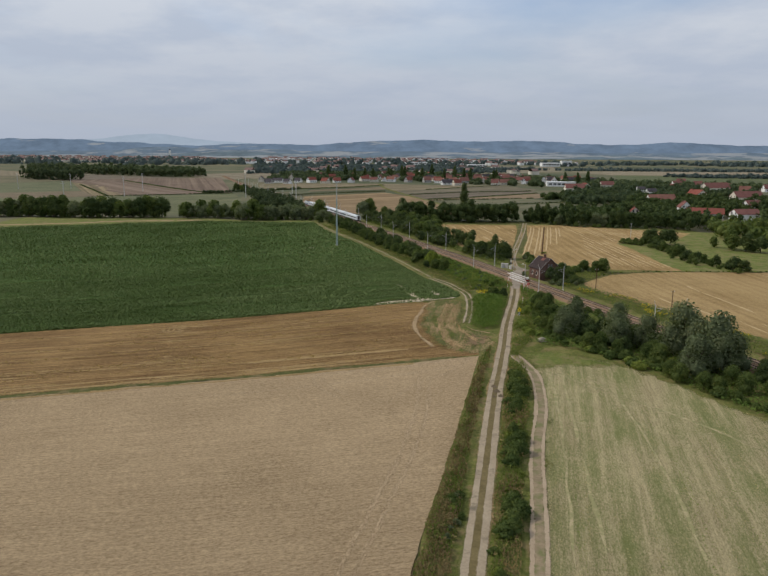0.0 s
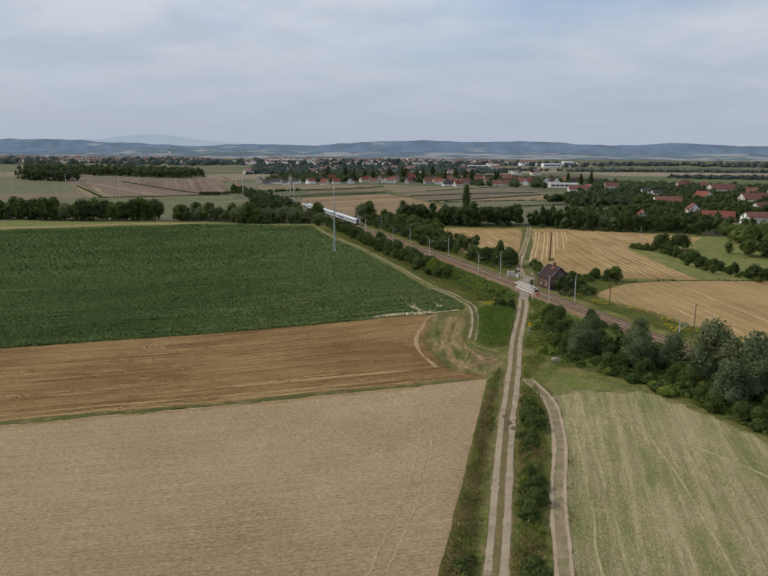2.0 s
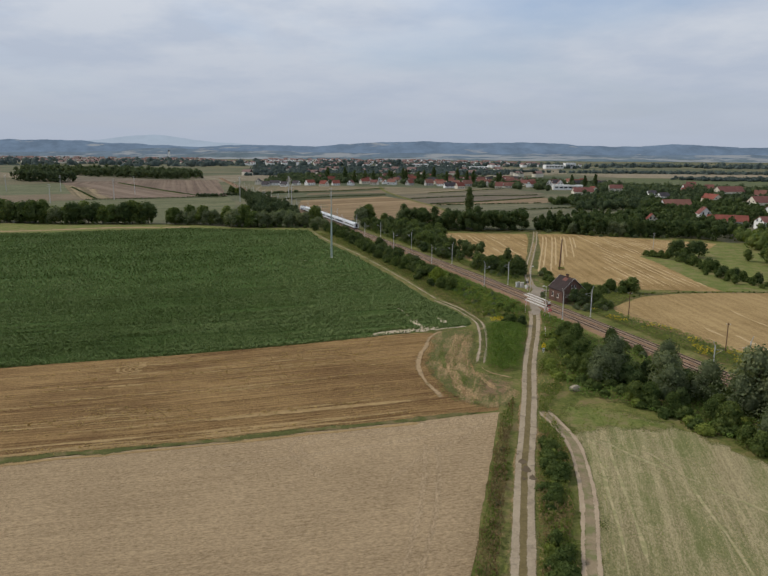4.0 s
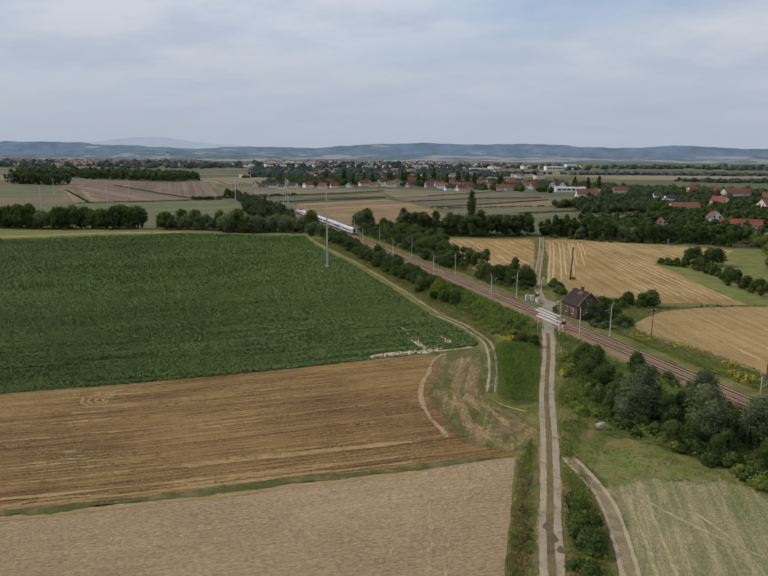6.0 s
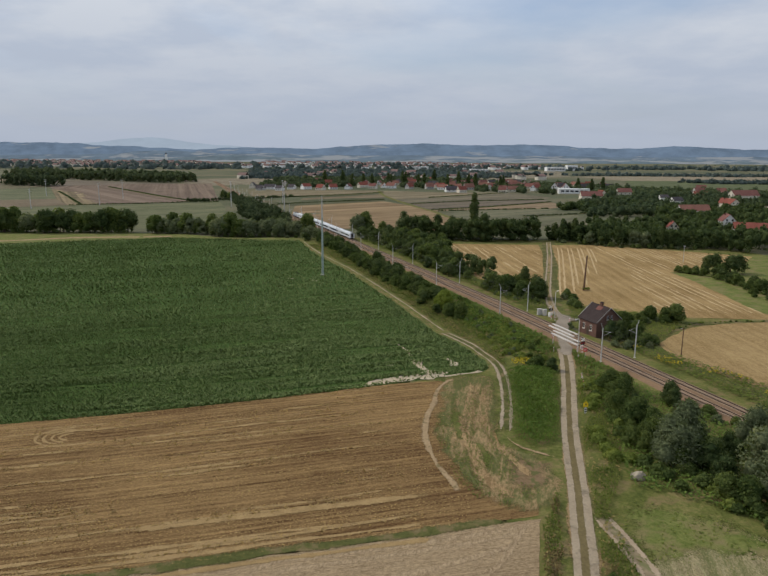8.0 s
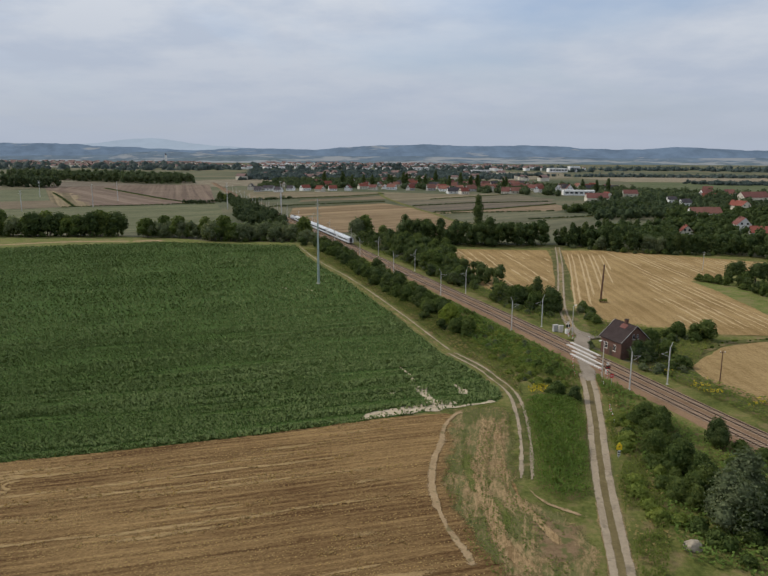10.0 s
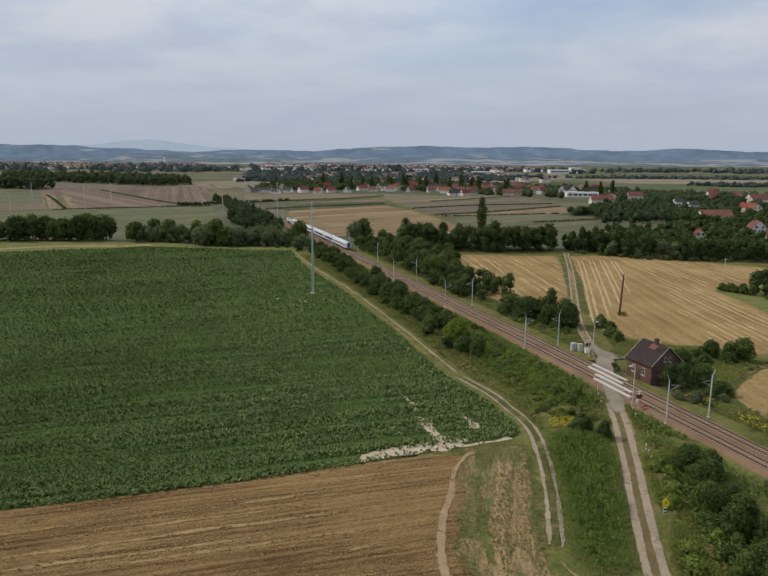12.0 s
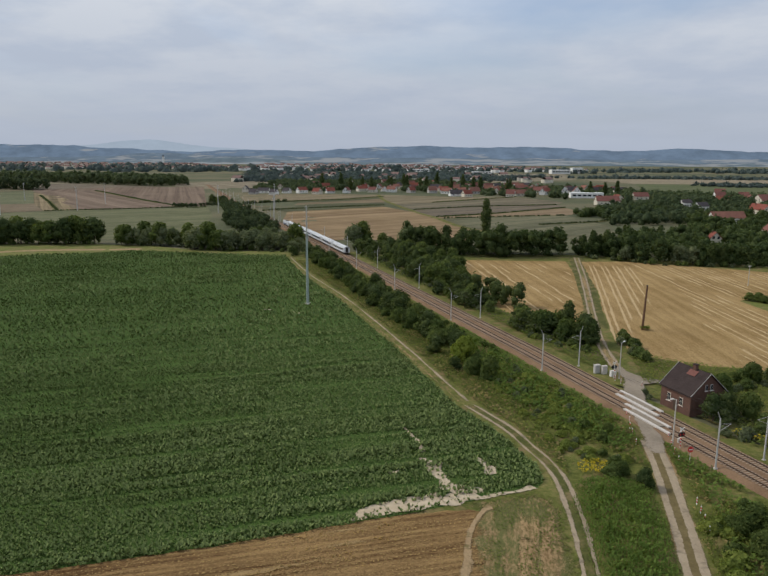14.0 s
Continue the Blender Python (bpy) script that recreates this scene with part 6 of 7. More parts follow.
# ---- trees and bushes ----
KINDS = {
    "tall": tree_kind("broadleaf_tree", "tall dense dark green broadleaf tree", "tree", 21, 11.5, 9.0, 22, 950, 0.45, M_LEAF, 0.1, 0.95, group="trees"),
    "tall_b": tree_kind("broadleaf_tree", "tall rounded deep green broadleaf tree", "tree", 22, 10.5, 8.0, 20, 900, 0.45, M_LEAF_DARK, 0.08, 0.95, group="trees"),
    "willow": tree_kind("willow_tree", "grey-green willow with a loose rounded crown", "tree", 23, 8.5, 8.0, 22, 1250, 0.34, M_LEAF_OLIVE, 0.05, 0.9, group="trees"),
    "mid": tree_kind("small_tree", "bushy dark green tree beside the railway", "tree", 24, 6.2, 6.0, 18, 950, 0.29, M_LEAF, 0.04, 0.9, group="trees"),
    "mid_b": tree_kind("small_tree", "bushy deep green tree with dense leaves", "tree", 25, 6.8, 5.4, 17, 900, 0.29, M_LEAF_DARK, 0.04, 0.95, group="trees"),
    "bush": tree_kind("bush", "dense rounded green bush", "bush", 26, 3.0, 3.6, 18, 720, 0.17, M_LEAF, 0.0, 0.8, group="bushes"),
    "bush_b": tree_kind("bush", "loose olive green bush", "bush", 27, 2.6, 3.4, 18, 700, 0.17, M_LEAF_OLIVE, 0.0, 0.8, group="bushes"),
    "near_tree": tree_kind("thicket_tree", "bushy dark green tree beside the farm track", "tree", 61, 6.4, 6.2, 30, 2100, 0.19, M_LEAF, 0.02, 0.9, group="trees"),
    "near_dark": tree_kind("thicket_tree", "dense deep green tree of the thicket", "tree", 62, 6.8, 5.6, 28, 2000, 0.19, M_LEAF_DARK, 0.02, 0.95, group="trees"),
    "near_willow": tree_kind("willow_tree", "grey-green willow with a tall loose crown", "tree", 63, 8.5, 6.6, 34, 3000, 0.17, M_LEAF_OLIVE, 0.02, 1.15, group="trees"),
    "bright": tree_kind("bush", "bright yellow-green rounded bush", "bush", 28, 4.6, 4.8, 16, 1600, 0.2, M_LEAF_BRIGHT, 0.0, 0.9, group="bushes"),
    "poplar": tree_kind("poplar", "slender dark poplar standing alone", "tree", 29, 19.0, 5.2, 9, 1300, 0.45, M_LEAF_DARK, 0.06, 1.3, True),
    "spruce": tree_kind("conifer", "narrow dark green conifer", "tree", 30, 10.0, 3.4, 8, 900, 0.34, M_LEAF_DARK, 0.03, 1.2, True, group="trees"),
}
USED = set()
LOW = {"scrub": [], "bramble": []}
TR = random.Random(77)


def plant(kind, x, y, size=1.0, wide=1.0):
    if abs(x - 37.3) < 2.4 and 201.5 < y < 208.5:  # the warning sign stands free
        return None
    if on_way(x, y, 2.4 if size * wide < 0.9 or "bush" not in kind else 3.0):
        return None
    m = Matrix.LocRotScale((x, y, ground_z(x, y) - 0.1), Euler((0, 0, TR.uniform(0, 6.28))), (size * wide, size * wide, size))
    if kind in LOW:
        LOW[kind].append(m)
        return None
    if kind in USED:
        return copy_thing(KINDS[kind], m)
    USED.add(kind)
    KINDS[kind].matrix_basis = m
    return KINDS[kind]


def belt(kinds, line, width, gap, low=0.8, high=1.2):
    """Trees along a line in plan, scattered over a width."""
    for (x0, y0), (x1, y1) in zip(line, line[1:]):
        n = max(1, round(math.hypot(x1 - x0, y1 - y0) / gap))
        dx, dy = (x1 - x0) / n, (y1 - y0) / n
        L = math.hypot(dx, dy)
        for k in range(n):
            u, w = k + TR.uniform(0.1, 0.9), TR.uniform(-0.5, 0.5) * width
            plant(TR.choice(kinds), x0 + dx * u - dy / L * w, y0 + dy * u + dx / L * w, TR.uniform(low, high), TR.uniform(0.9, 1.15))


def rl(y, s):
    p = along(y, s)
    return (p.x, p.y)


# left of the railway, a rising belt of bushes and low trees
belt(["mid", "mid_b", "mid_b", "bush"], [rl(306, -17.5), rl(350, -16.5), rl(400, -15)], 8, 1.9, 0.8, 1.15)
belt(["mid", "mid_b", "bush"], [rl(400, -15), rl(480, -14.5)], 8, 2.2, 0.8, 1.1)
belt(["bush", "bush_b", "mid"], [rl(286, -19), rl(304, -17)], 6, 2.2, 0.7, 1.1)
plant("bright", 15.6, 295.2, 1.35)
plant("mid_b", 13.0, 288.6, 0.62)
plant("bush", 16.4, 287.6, 1.0)
belt(["scrub", "scrub", "scrub", "bramble"], [rl(246, -19), rl(262, -14), rl(300, -14)], 11, 2.3, 0.45, 0.95)
belt(["scrub", "bramble"], [rl(300, -8.5), rl(360, -8.5)], 2, 4.0, 0.6, 0.9)
belt(["willow", "mid", "mid_b"], [rl(482, -18), rl(560, -22), rl(640, -22)], 14, 5.0, 0.8, 1.1)
RAILWOOD = [rl(596, -11), rl(596, -36), rl(690, -38), rl(770, -30), rl(815, -12)]
belt(["bush", "bush_b"], [(-40, 483), (-69.1, 497), (-115.2, 517)], 4, 5.0, 0.8, 1.2)
# right of the railway
SPINNEY = [(20.5, 349), (26.0, 349), (27.0, 366), (26.0, 397), (24.5, 445), (12, 478), (-10, 497), (-5, 455), (5, 410), (13, 376)]
for _x, _y, _k in scatter(SPINNEY, 4.3, np.random.default_rng(83)):
    plant(TR.choice(["mid", "mid_b", "tall_b", "mid", "tall"]), _x, _y, (0.72 if _y > 372 else 0.6) * (0.9 + 0.25 * _k), 1.05)
belt(["bush", "mid", "bush_b"], [rl(340, 9.5), rl(480, 9.5)], 3, 5.0, 0.6, 0.95)
belt(["mid", "mid_b", "bush"], [(33.5, 328), (38, 322), (42, 315), (46.5, 307.5), (49.0, 313)], 6, 1.25, 1.0, 1.4)
belt(["bush", "bush_b", "scrub"], [(33, 322), (38.5, 312), (43.5, 303), (46.5, 300)], 3.0, 1.8, 0.6, 0.9)
plant("spruce", 44.6, 314.5, 0.95)
belt(["bush", "bush_b"], [(57.8, 294), (57.4, 302), (60.0, 318)], 2.8, 1.6, 0.7, 1.2)
belt(["bush", "mid"], [(79.0, 448), (70.6, 400)], 3, 6.0, 0.8, 1.1)
# the garden of the crossing house
belt(["bush", "mid", "bush", "bush_b"], [(61.5, 271.1), (73.1, 279.7), (84, 279.7)], 10, 1.2, 0.8, 1.15)
belt(["bush", "bush_b"], [(56.0, 251.5), (62.9, 249.8), (69.2, 258.2)], 4, 2.6, 0.8, 1.2)
plant("near_dark", 57.3, 257.2, 0.82, 1.0)
plant("near_dark", 60.2, 258.4, 0.98, 1.05)
plant("near_dark", 58.6, 255.4, 0.6, 1.2)
plant("near_tree", 64.6, 258.8, 0.8)
belt(["bush_b"], [(49.2, 267.5), (50.6, 272)], 1.0, 2.2, 0.45, 0.6)
# thicket between the farm track and the railway
belt(["near_tree", "bush", "near_dark"], [(46.6, 228), (45.5, 216), (46.6, 204)], 5, 2.8, 0.6, 0.85)
belt(["scrub", "scrub", "bramble"], [(42.5, 224), (40.5, 206), (38.5, 190), (42, 180), (50, 172), (60, 156)], 5, 2.4, 0.8, 1.2)
belt(["near_tree", "near_dark", "near_willow", "bush"], [(50, 204), (46.6, 189), (55.6, 177), (64, 163), (72.5, 147), (85.3, 121)], 7, 2.8, 0.75, 1.1)
belt(["near_dark", "near_tree", "bush", "near_willow"], [(56.2, 193.7), (61.5, 182.6), (70, 166.9), (80.7, 143.2)], 8, 3.2, 0.7, 1.05)
belt(["bush", "bush_b"], [(54.2, 213.9), (62.1, 196.3), (70.7, 175.4), (83.7, 146.3)], 4, 4.0, 0.7, 1.0)
belt(["bush", "bush", "near_tree", "bramble"], [(44.5, 222), (44.0, 205), (42.6, 190), (50.5, 176), (58, 162), (66, 146), (78, 124)], 6, 2.3, 0.65, 1.0)
belt(["bush", "near_dark", "scrub"], [(51, 212), (54, 196), (59, 186), (66, 170), (76, 148)], 9, 2.4, 0.6, 0.9)
plant("near_willow", 68.9, 166.8, 1.45)
plant("near_willow", 73.6, 158.0, 1.4)
plant("near_willow", 71.0, 163.0, 1.15)
plant("near_willow", 46.5, 184.5, 0.8, 1.2)
plant("near_dark", 36.6, 232.6, 0.62, 1.1)
plant("near_tree", 34.6, 236.6, 0.5, 1.1)
# along the farm track
for x, y, k in ((26.9, 153.6, 0.8), (26.3, 149.5, 0.75), (25.3, 142, 0.6), (24.6, 137.5, 0.95), (23.4, 131.5, 0.9), (22.6, 124, 0.95), (21.4, 118.5, 0.95), (20.6, 113.5, 0.6), (17.4, 97, 0.95), (16.6, 92.5, 0.7), (14.4, 82, 0.8)):
    plant(TR.choice(["bush", "bush", "bramble"]), x, y, k * 0.85, 0.85)
belt(["bush", "bramble", "scrub", "bush"], [(28.0, 154), (26.4, 143), (24.6, 133)], 3.0, 1.0, 0.7, 1.0)
belt(["bush", "bramble", "bush"], [(22.4, 121), (20.6, 111)], 2.4, 0.9, 0.75, 1.0)
belt(["scrub", "scrub", "bramble"], [(24.4, 132), (22.6, 121)], 2.6, 1.1, 0.45, 0.7)
belt(["scrub"], [(20.8, 110), (19.6, 102)], 2.4, 1.4, 0.35, 0.55)
belt(["bramble", "bush"], [(19.0, 101), (17.2, 91)], 2.2, 0.9, 0.7, 0.95)
belt(["bramble", "bush_b"], [(10.9, 102), (9.2, 92)], 2.6, 1.0, 0.45, 0.75)
belt(["bramble", "scrub"], [(15.6, 92), (13.0, 78)], 1.2, 4.0, 0.5, 0.7)
belt(["bramble", "scrub"], [(9.4, 98), (11.3, 103)], 1.2, 1.6, 0.5, 0.7)
belt(["scrub", "bramble"], [(14.6, 126), (17.0, 137), (19.9, 149)], 0.8, 3.4, 0.3, 0.45)
for x, y, k in ((10.6, 101, 0.45), (16.4, 134, 0.4), (8.6, 91, 0.5), (19.6, 152, 0.4)):
    plant("bush_b", x, y, k)
belt(["bush", "bramble", "bush_b"], [(32.0, 235), (35.0, 243)], 1.8, 2.0, 0.7, 1.0)
belt(["bush", "scrub"], [rl(248, -17), rl(262, -13), rl(285, -12)], 9, 8.0, 0.5, 0.8)
# the hedge at the far end of the beet field
belt(["tall", "willow", "tall_b"], [(-330, 566), (-299.3, 563), (-246.2, 554.8), (-198.7, 555.2)], 12, 3.6, 1.25, 2.05)
plant("tall_b", -189.3, 557.6, 2.0, 1.1)
plant("tall", -196, 556, 1.8)
belt(["willow", "tall", "mid"], [(-170.8, 550.2), (-147, 543.3), (-123.1, 532.5)], 10, 3.2, 0.9, 1.6)
plant("tall", -169, 549, 1.35)
belt(["willow", "willow", "tall"], [(-119.2, 524.8), (-97.3, 514.8), (-75, 508.7), (-54, 506)], 14, 3.2, 1.0, 1.8)
# the wood beyond the golden fields
belt(["bush", "bush_b"], [(84, 473), (117, 447), (160, 441)], 3, 5, 0.8, 1.2)
for _x, _y, _k in ((91, 479, 1.0), (95, 476.5, 1.25), (98.5, 477, 1.05), (101, 474, 1.3), (104.5, 473, 0.95), (111, 466, 1.2), (114, 465, 1.0), (140, 447, 1.1), (144, 446, 0.95)):
    plant("spruce", _x, _y, _k)
plant("willow", 106, 460, 1.0)
plant("willow", 128, 452, 1.3)
plant("willow", 133, 450, 1.2)
plant("willow", -25.0, 510.4, 1.7)
plant("tall", -20.0, 512.4, 1.5)
plant("willow", 3.5, 500.4, 1.6)
plant("willow", 11.0, 494.4, 1.5)
plant("tall", 16.0, 492.4, 1.45)
plant("poplar", 54.0, 572.0, 1.1)
plant("tall_b", -217, 930, 1.45, 0.8)
plant("tall_b", -212, 922, 1.2, 0.9)
plant("tall", -206, 915, 1.0)
belt(["scrub", "bramble"], [(76, 267), (88, 277.4), (113, 281.6), (150, 283.4), (200, 286.8)], 0.8, 2.2, 0.22, 0.4)
# the hedge across the pasture
belt(["bush", "bush_b", "bush"], [(118.5, 369), (124.5, 364)], 4, 1.6, 0.9, 1.3)
belt(["mid", "mid_b", "bush"], [(125, 366), (131, 357), (131, 338), (128.5, 314), (132, 296), (138, 280)], 9, 2.0, 0.65, 1.0)
belt(["mid", "tall_b"], [(131, 372), (143, 366)], 7, 2.4, 0.8, 1.0)
belt(["tall", "mid", "tall_b"], [(163, 360), (174.5, 345.5), (188.8, 308.5)], 16, 4.5, 0.9, 1.15)
belt(["near_dark", "near_tree", "bush"], [(46.5, 222), (45, 206), (46, 193), (53, 182)], 5, 2.0, 0.65, 0.95)

HOUSES = [
          (-228, 1156, "dark"), (-205, 1100, "dark"), (-195, 1124, "dark"), (-173, 1082, "dark"), (-161, 1116, "dark"), (-139, 1111, "brown"), (-114, 1083, "brown"), (-99, 1112, "brown"),
          (-76, 1113, "red"), (-58, 1160, "brown"), (-40, 1130, "red"), (-24, 1162, "orange"), (28, 1292, "orange"), (59, 1168, "red"), (73, 1041, "dark"), (84, 1020, "brown"), (129, 1213, "orange"),
          (134, 1102, "brown"), (140, 1023, "red"), (158, 1051, "orange"), (203, 1112, "brown"), (279, 1201, "orange"), (428, 1014, "red"), (445, 1117, "red"), (447, 970, "red"), (-190, 1230, "red"),
          (-120, 1250, "brown"), (-60, 1290, "red"), (-10, 1260, "orange"), (20, 1380, "red"), (-90, 1400, "orange"), (-150, 1360, "red"), (90, 1330, "red"), (60, 1430, "brown"), (150, 1300, "red"),
          (-30, 1440, "red"), (180, 1180, "red"), (110, 1160, "brown"), (420, 860, "orange"), (470, 900, "red"), (410, 960, "red"), (365, 930, "brown"),]

# the nearer houses: place, length, width, eaves, rise, turn, walls, roof
FARMS = [(400, 1018, 14, 9, 4.0, 4.5, 10, "white", "red"), (402, 900, 34, 14, 5.0, 6.0, 15, "cream", "red"), (344, 700, 30, 13, 5.0, 5.5, 12, "cream", "red"), (249, 670, 26, 10, 4.0, 4.5, 8, "white", "orange"),
         (230, 567, 12, 9, 4.5, 4.5, 80, "white", "red"), (226, 520, 25, 9, 3.6, 3.6, -20, "grey", "brown"), (246, 501, 18, 10, 5.0, 3.2, 10, "white", "red"), (178, 530, 7, 6.5, 3.4, 3.4, 80, "cream", "brown"),
         (292, 853, 10, 8, 4.5, 3.0, 10, "white", "dark"), (289, 809, 12, 8, 4.0, 3.5, 20, "white", "dark"), (219, 878, 24, 12, 4.5, 5.0, 2, "cream", "red"), (242, 917, 16, 10, 4.5, 4.5, 95, "cream", "brown"),
         (291, 987, 18, 10, 4.0, 4.5, 5, "cream", "red"), (240, 1091, 16, 10, 5.0, 6.0, 80, "white", "red"), (228, 1107, 14, 9, 5.0, 5.5, 75, "white", "red"), (194, 1085, 12, 8, 4.5, 4.0, 60, "white", "brown"),
         (320, 760, 22, 11, 4.5, 4.5, 100, "cream", "brown"), (300, 600, 14, 9, 4.0, 4.0, 15, "white", "red")]


HR = random.Random(19)
CORE = [(-60, 1135), (60, 1090), (180, 1100), (330, 1130), (320, 1230), (200, 1340), (-60, 1310)]
while len(HOUSES) < 90:
    _x, _y = HR.uniform(-60, 330), HR.uniform(1090, 1340)
    if inside(CORE, _x, _y) and all(math.hypot(_x - h[0], _y - h[1]) > 21 for h in HOUSES):
        HOUSES.append((_x, _y, HR.choice(("red", "red", "orange", "brown", "dark"))))


def open_view(x, y):
    """Gardens: no tree close before or in a house, seen from the farm track."""
    for hx, hy, half, near in [(h[0], h[1], 6.5, 0.06) for h in HOUSES] + [(h[0], h[1], h[2] / 2 + 1.5, 0.1) for h in FARMS] + [(218, 1012, 8, 0.1), (233, 1012, 8, 0.1), (248, 1012, 8, 0.1)]:
        dx, dy = hx, hy - 80.0
        n = math.hypot(dx, dy)
        a = (x * dx + (y - 80.0) * dy) / n
        b = (x * dy - (y - 80.0) * dx) / n
        if n - near * n < a < n + 6 and abs(b) < half:
            return False
    return True


def patchwork(x, y):
    return noise.noise((x * 0.0035, y * 0.011, 5.0)) > -0.05


def woodland(name, poly, gap, low, high, mat, label, seed, leaf=0.75, count=90, keep=None):
    """A far wood: many uneven crowns in one mesh."""
    rng = np.random.default_rng(seed)
    pieces = []
    for x, y, k in scatter(poly, gap, rng, 0.7, 1.25, keep):
        h = rng.uniform(low, high) * (1.25 if rng.uniform() < 0.12 else 1.0)
        v, q = crown_arrays(rng, h, min(max(gap * 1.3, h * 0.75), gap * 2.2) * k, 5, count, leaf, 0.0, 1.0, cores=3, fine=False)
        pieces.append((v + np.array((x, y, ground_z(x, y))), q))
    v, q = join_arrays(pieces)
    return tagged(new(name, array_mesh(name, v, q, mat)), label, "woodland", "", "stuff")


woodland("hedgerow", [(-330, 560), (-299, 557), (-246, 549), (-186, 551), (-186, 563), (-246, 563), (-299, 571), (-330, 574)], 3.7, 5, 10, M_LEAF, "dense undergrowth of the far hedge", 55, 0.4, 120)
woodland("hedgerow", [(-173, 547), (-147, 538), (-123, 528), (-119, 518), (-97, 508), (-54, 500), (-52, 512), (-97, 524), (-122, 538), (-172, 558)], 3.7, 5, 10.5, M_LEAF_OLIVE, "dense willow growth of the far hedge", 56, 0.4, 120)
woodland("railway_growth", [rl(345, 13), rl(345, 25), rl(420, 23), rl(492, 25), rl(492, 11), rl(420, 11)], 4.2, 3.5, 7, M_LEAF_DARK, "dense undergrowth beside the far track", 57, 0.35, 130)
woodland("railway_growth", [rl(312, -12.5), rl(312, -19), rl(400, -18), rl(480, -17), rl(480, -11), rl(400, -11)], 3.4, 2.2, 4.2, M_LEAF, "dense undergrowth beside the near track", 58, 0.3, 120)
woodland("wood", [(0, 489), (14, 486), (26, 470), (50, 466), (84, 474), (84, 490), (50, 492), (28, 492), (2, 508)], 4.2, 8, 13, M_LEAF_DARK, "dense dark wood beyond the golden field", 49, 0.42, 230)
woodland("wood", [(84, 474), (117, 449), (160, 443), (180, 428), (188, 440), (165, 458), (122, 466), (88, 490)], 4.8, 5, 10, M_LEAF_DARK, "dark mixed trees before the gardens", 50, 0.45, 220)
woodland("railway_wood", RAILWOOD, 5.2, 5, 9.5, M_LEAF_MID, "uneven trees along the far railway", 51, 0.6, 120)
woodland("railway_wood", [rl(800, -9), rl(800, -26), rl(890, -22), rl(1010, -14), rl(1010, -8)], 5.2, 3, 6, M_LEAF_MID, "low trees and bushes along the far railway", 54, 0.6, 90)
woodland("railway_wood", [(-256, 908), (-204, 903), (-204, 912), (-256, 918)], 4.5, 2.5, 4.5, M_LEAF_MID, "low bushes at the corner of the brown field", 52, 0.6, 60)
woodland("railway_wood", [(-187, 905), (-130, 928), (-132, 936), (-188, 912)], 5, 2.0, 4.0, M_LEAF_MID, "low hedge on a field balk", 53, 0.6, 60)
for _k, (_line, _w) in enumerate(BALKS):
    _side = [(x, y + _w * 0.35) for x, y in _line] + [(x, y - _w * 0.35) for x, y in reversed(_line)]
    woodland("balk_growth", _side, 1.9, 0.45, 1.1, M_LEAF_MID, "dark weeds and low bushes on a field balk", 60 + _k, 0.45, 14)
woodland("village_wood", [(100, 492), (130, 468), (185, 446), (240, 455), (330, 540), (345, 640), (300, 700), (240, 690), (205, 640), (180, 560), (120, 525)], 6.6, 5.5, 10.5, M_LEAF_DARK, "dark trees round the village gardens", 31, count=64, keep=open_view)
woodland("village_wood", [(150, 640), (205, 645), (240, 700), (300, 720), (420, 820), (400, 900), (260, 880), (190, 800)], 8.5, 5, 10, M_LEAF_TOWN, "dark garden trees between red roofs", 32, count=64, keep=open_view)
woodland("garden_hedge", [(138, 715), (175, 700), (230, 740), (240, 790), (190, 780)], 8.5, 5, 8, M_LEAF_DARK, "dark hedge of garden trees", 44, keep=open_view)
woodland("pasture_trees", [(182, 440), (180, 400), (205, 330), (300, 330), (320, 480), (240, 450)], 9.0, 5, 9, M_LEAF, "broadleaf trees beyond the pasture", 33)
woodland("village_trees", [(-225, 1140), (-30, 1190), (100, 1060), (190, 990), (250, 900), (420, 880), (520, 980), (330, 1120), (200, 1330), (30, 1500), (-230, 1500)], 13.0, 5, 10, M_LEAF_TOWN, "dark garden trees among village houses", 34, 1.0, 50, keep=open_view)
woodland("left_wood", [(-700, 1265), (-640, 1240), (-580, 1222), (-570, 1260), (-680, 1310)], 8.5, 15, 20, M_LEAF_MID, "dark clump of forest on the rise", 35, 1.2, 60)
woodland("left_wood", [(-700, 1490), (-560, 1440), (-502, 1400), (-412, 1372), (-390, 1420), (-470, 1560), (-600, 1620), (-860, 1700), (-900, 1640)], 11.5, 14, 19, M_LEAF_MID, "long dark wood before the town", 36, 1.2, 60)
woodland("town_trees", [(-330, 1520), (120, 1520), (300, 1750), (160, 2200), (-460, 2250)], 24, 5, 10, M_LEAF_HAZED, "tree tops of the far village", 37, 1.7, 16)
woodland("far_trees", [(300, 1400), (900, 1330), (960, 1400), (330, 1480)], 13, 5, 9, M_LEAF_HAZED, "far row of field trees", 38, 1.3, 22, keep=patchwork)
woodland("far_trees", [(500, 960), (640, 880), (700, 930), (560, 1020)], 16, 6, 9, M_LEAF_HAZED, "far clump of field trees", 39, 1.2, 60)
woodland("far_woods", [(300, 1900), (1500, 1700), (1600, 1800), (320, 2050)], 18, 5, 9, M_LEAF_HAZED, "far belt of woods on the plain", 45, 1.7, 12, keep=patchwork)
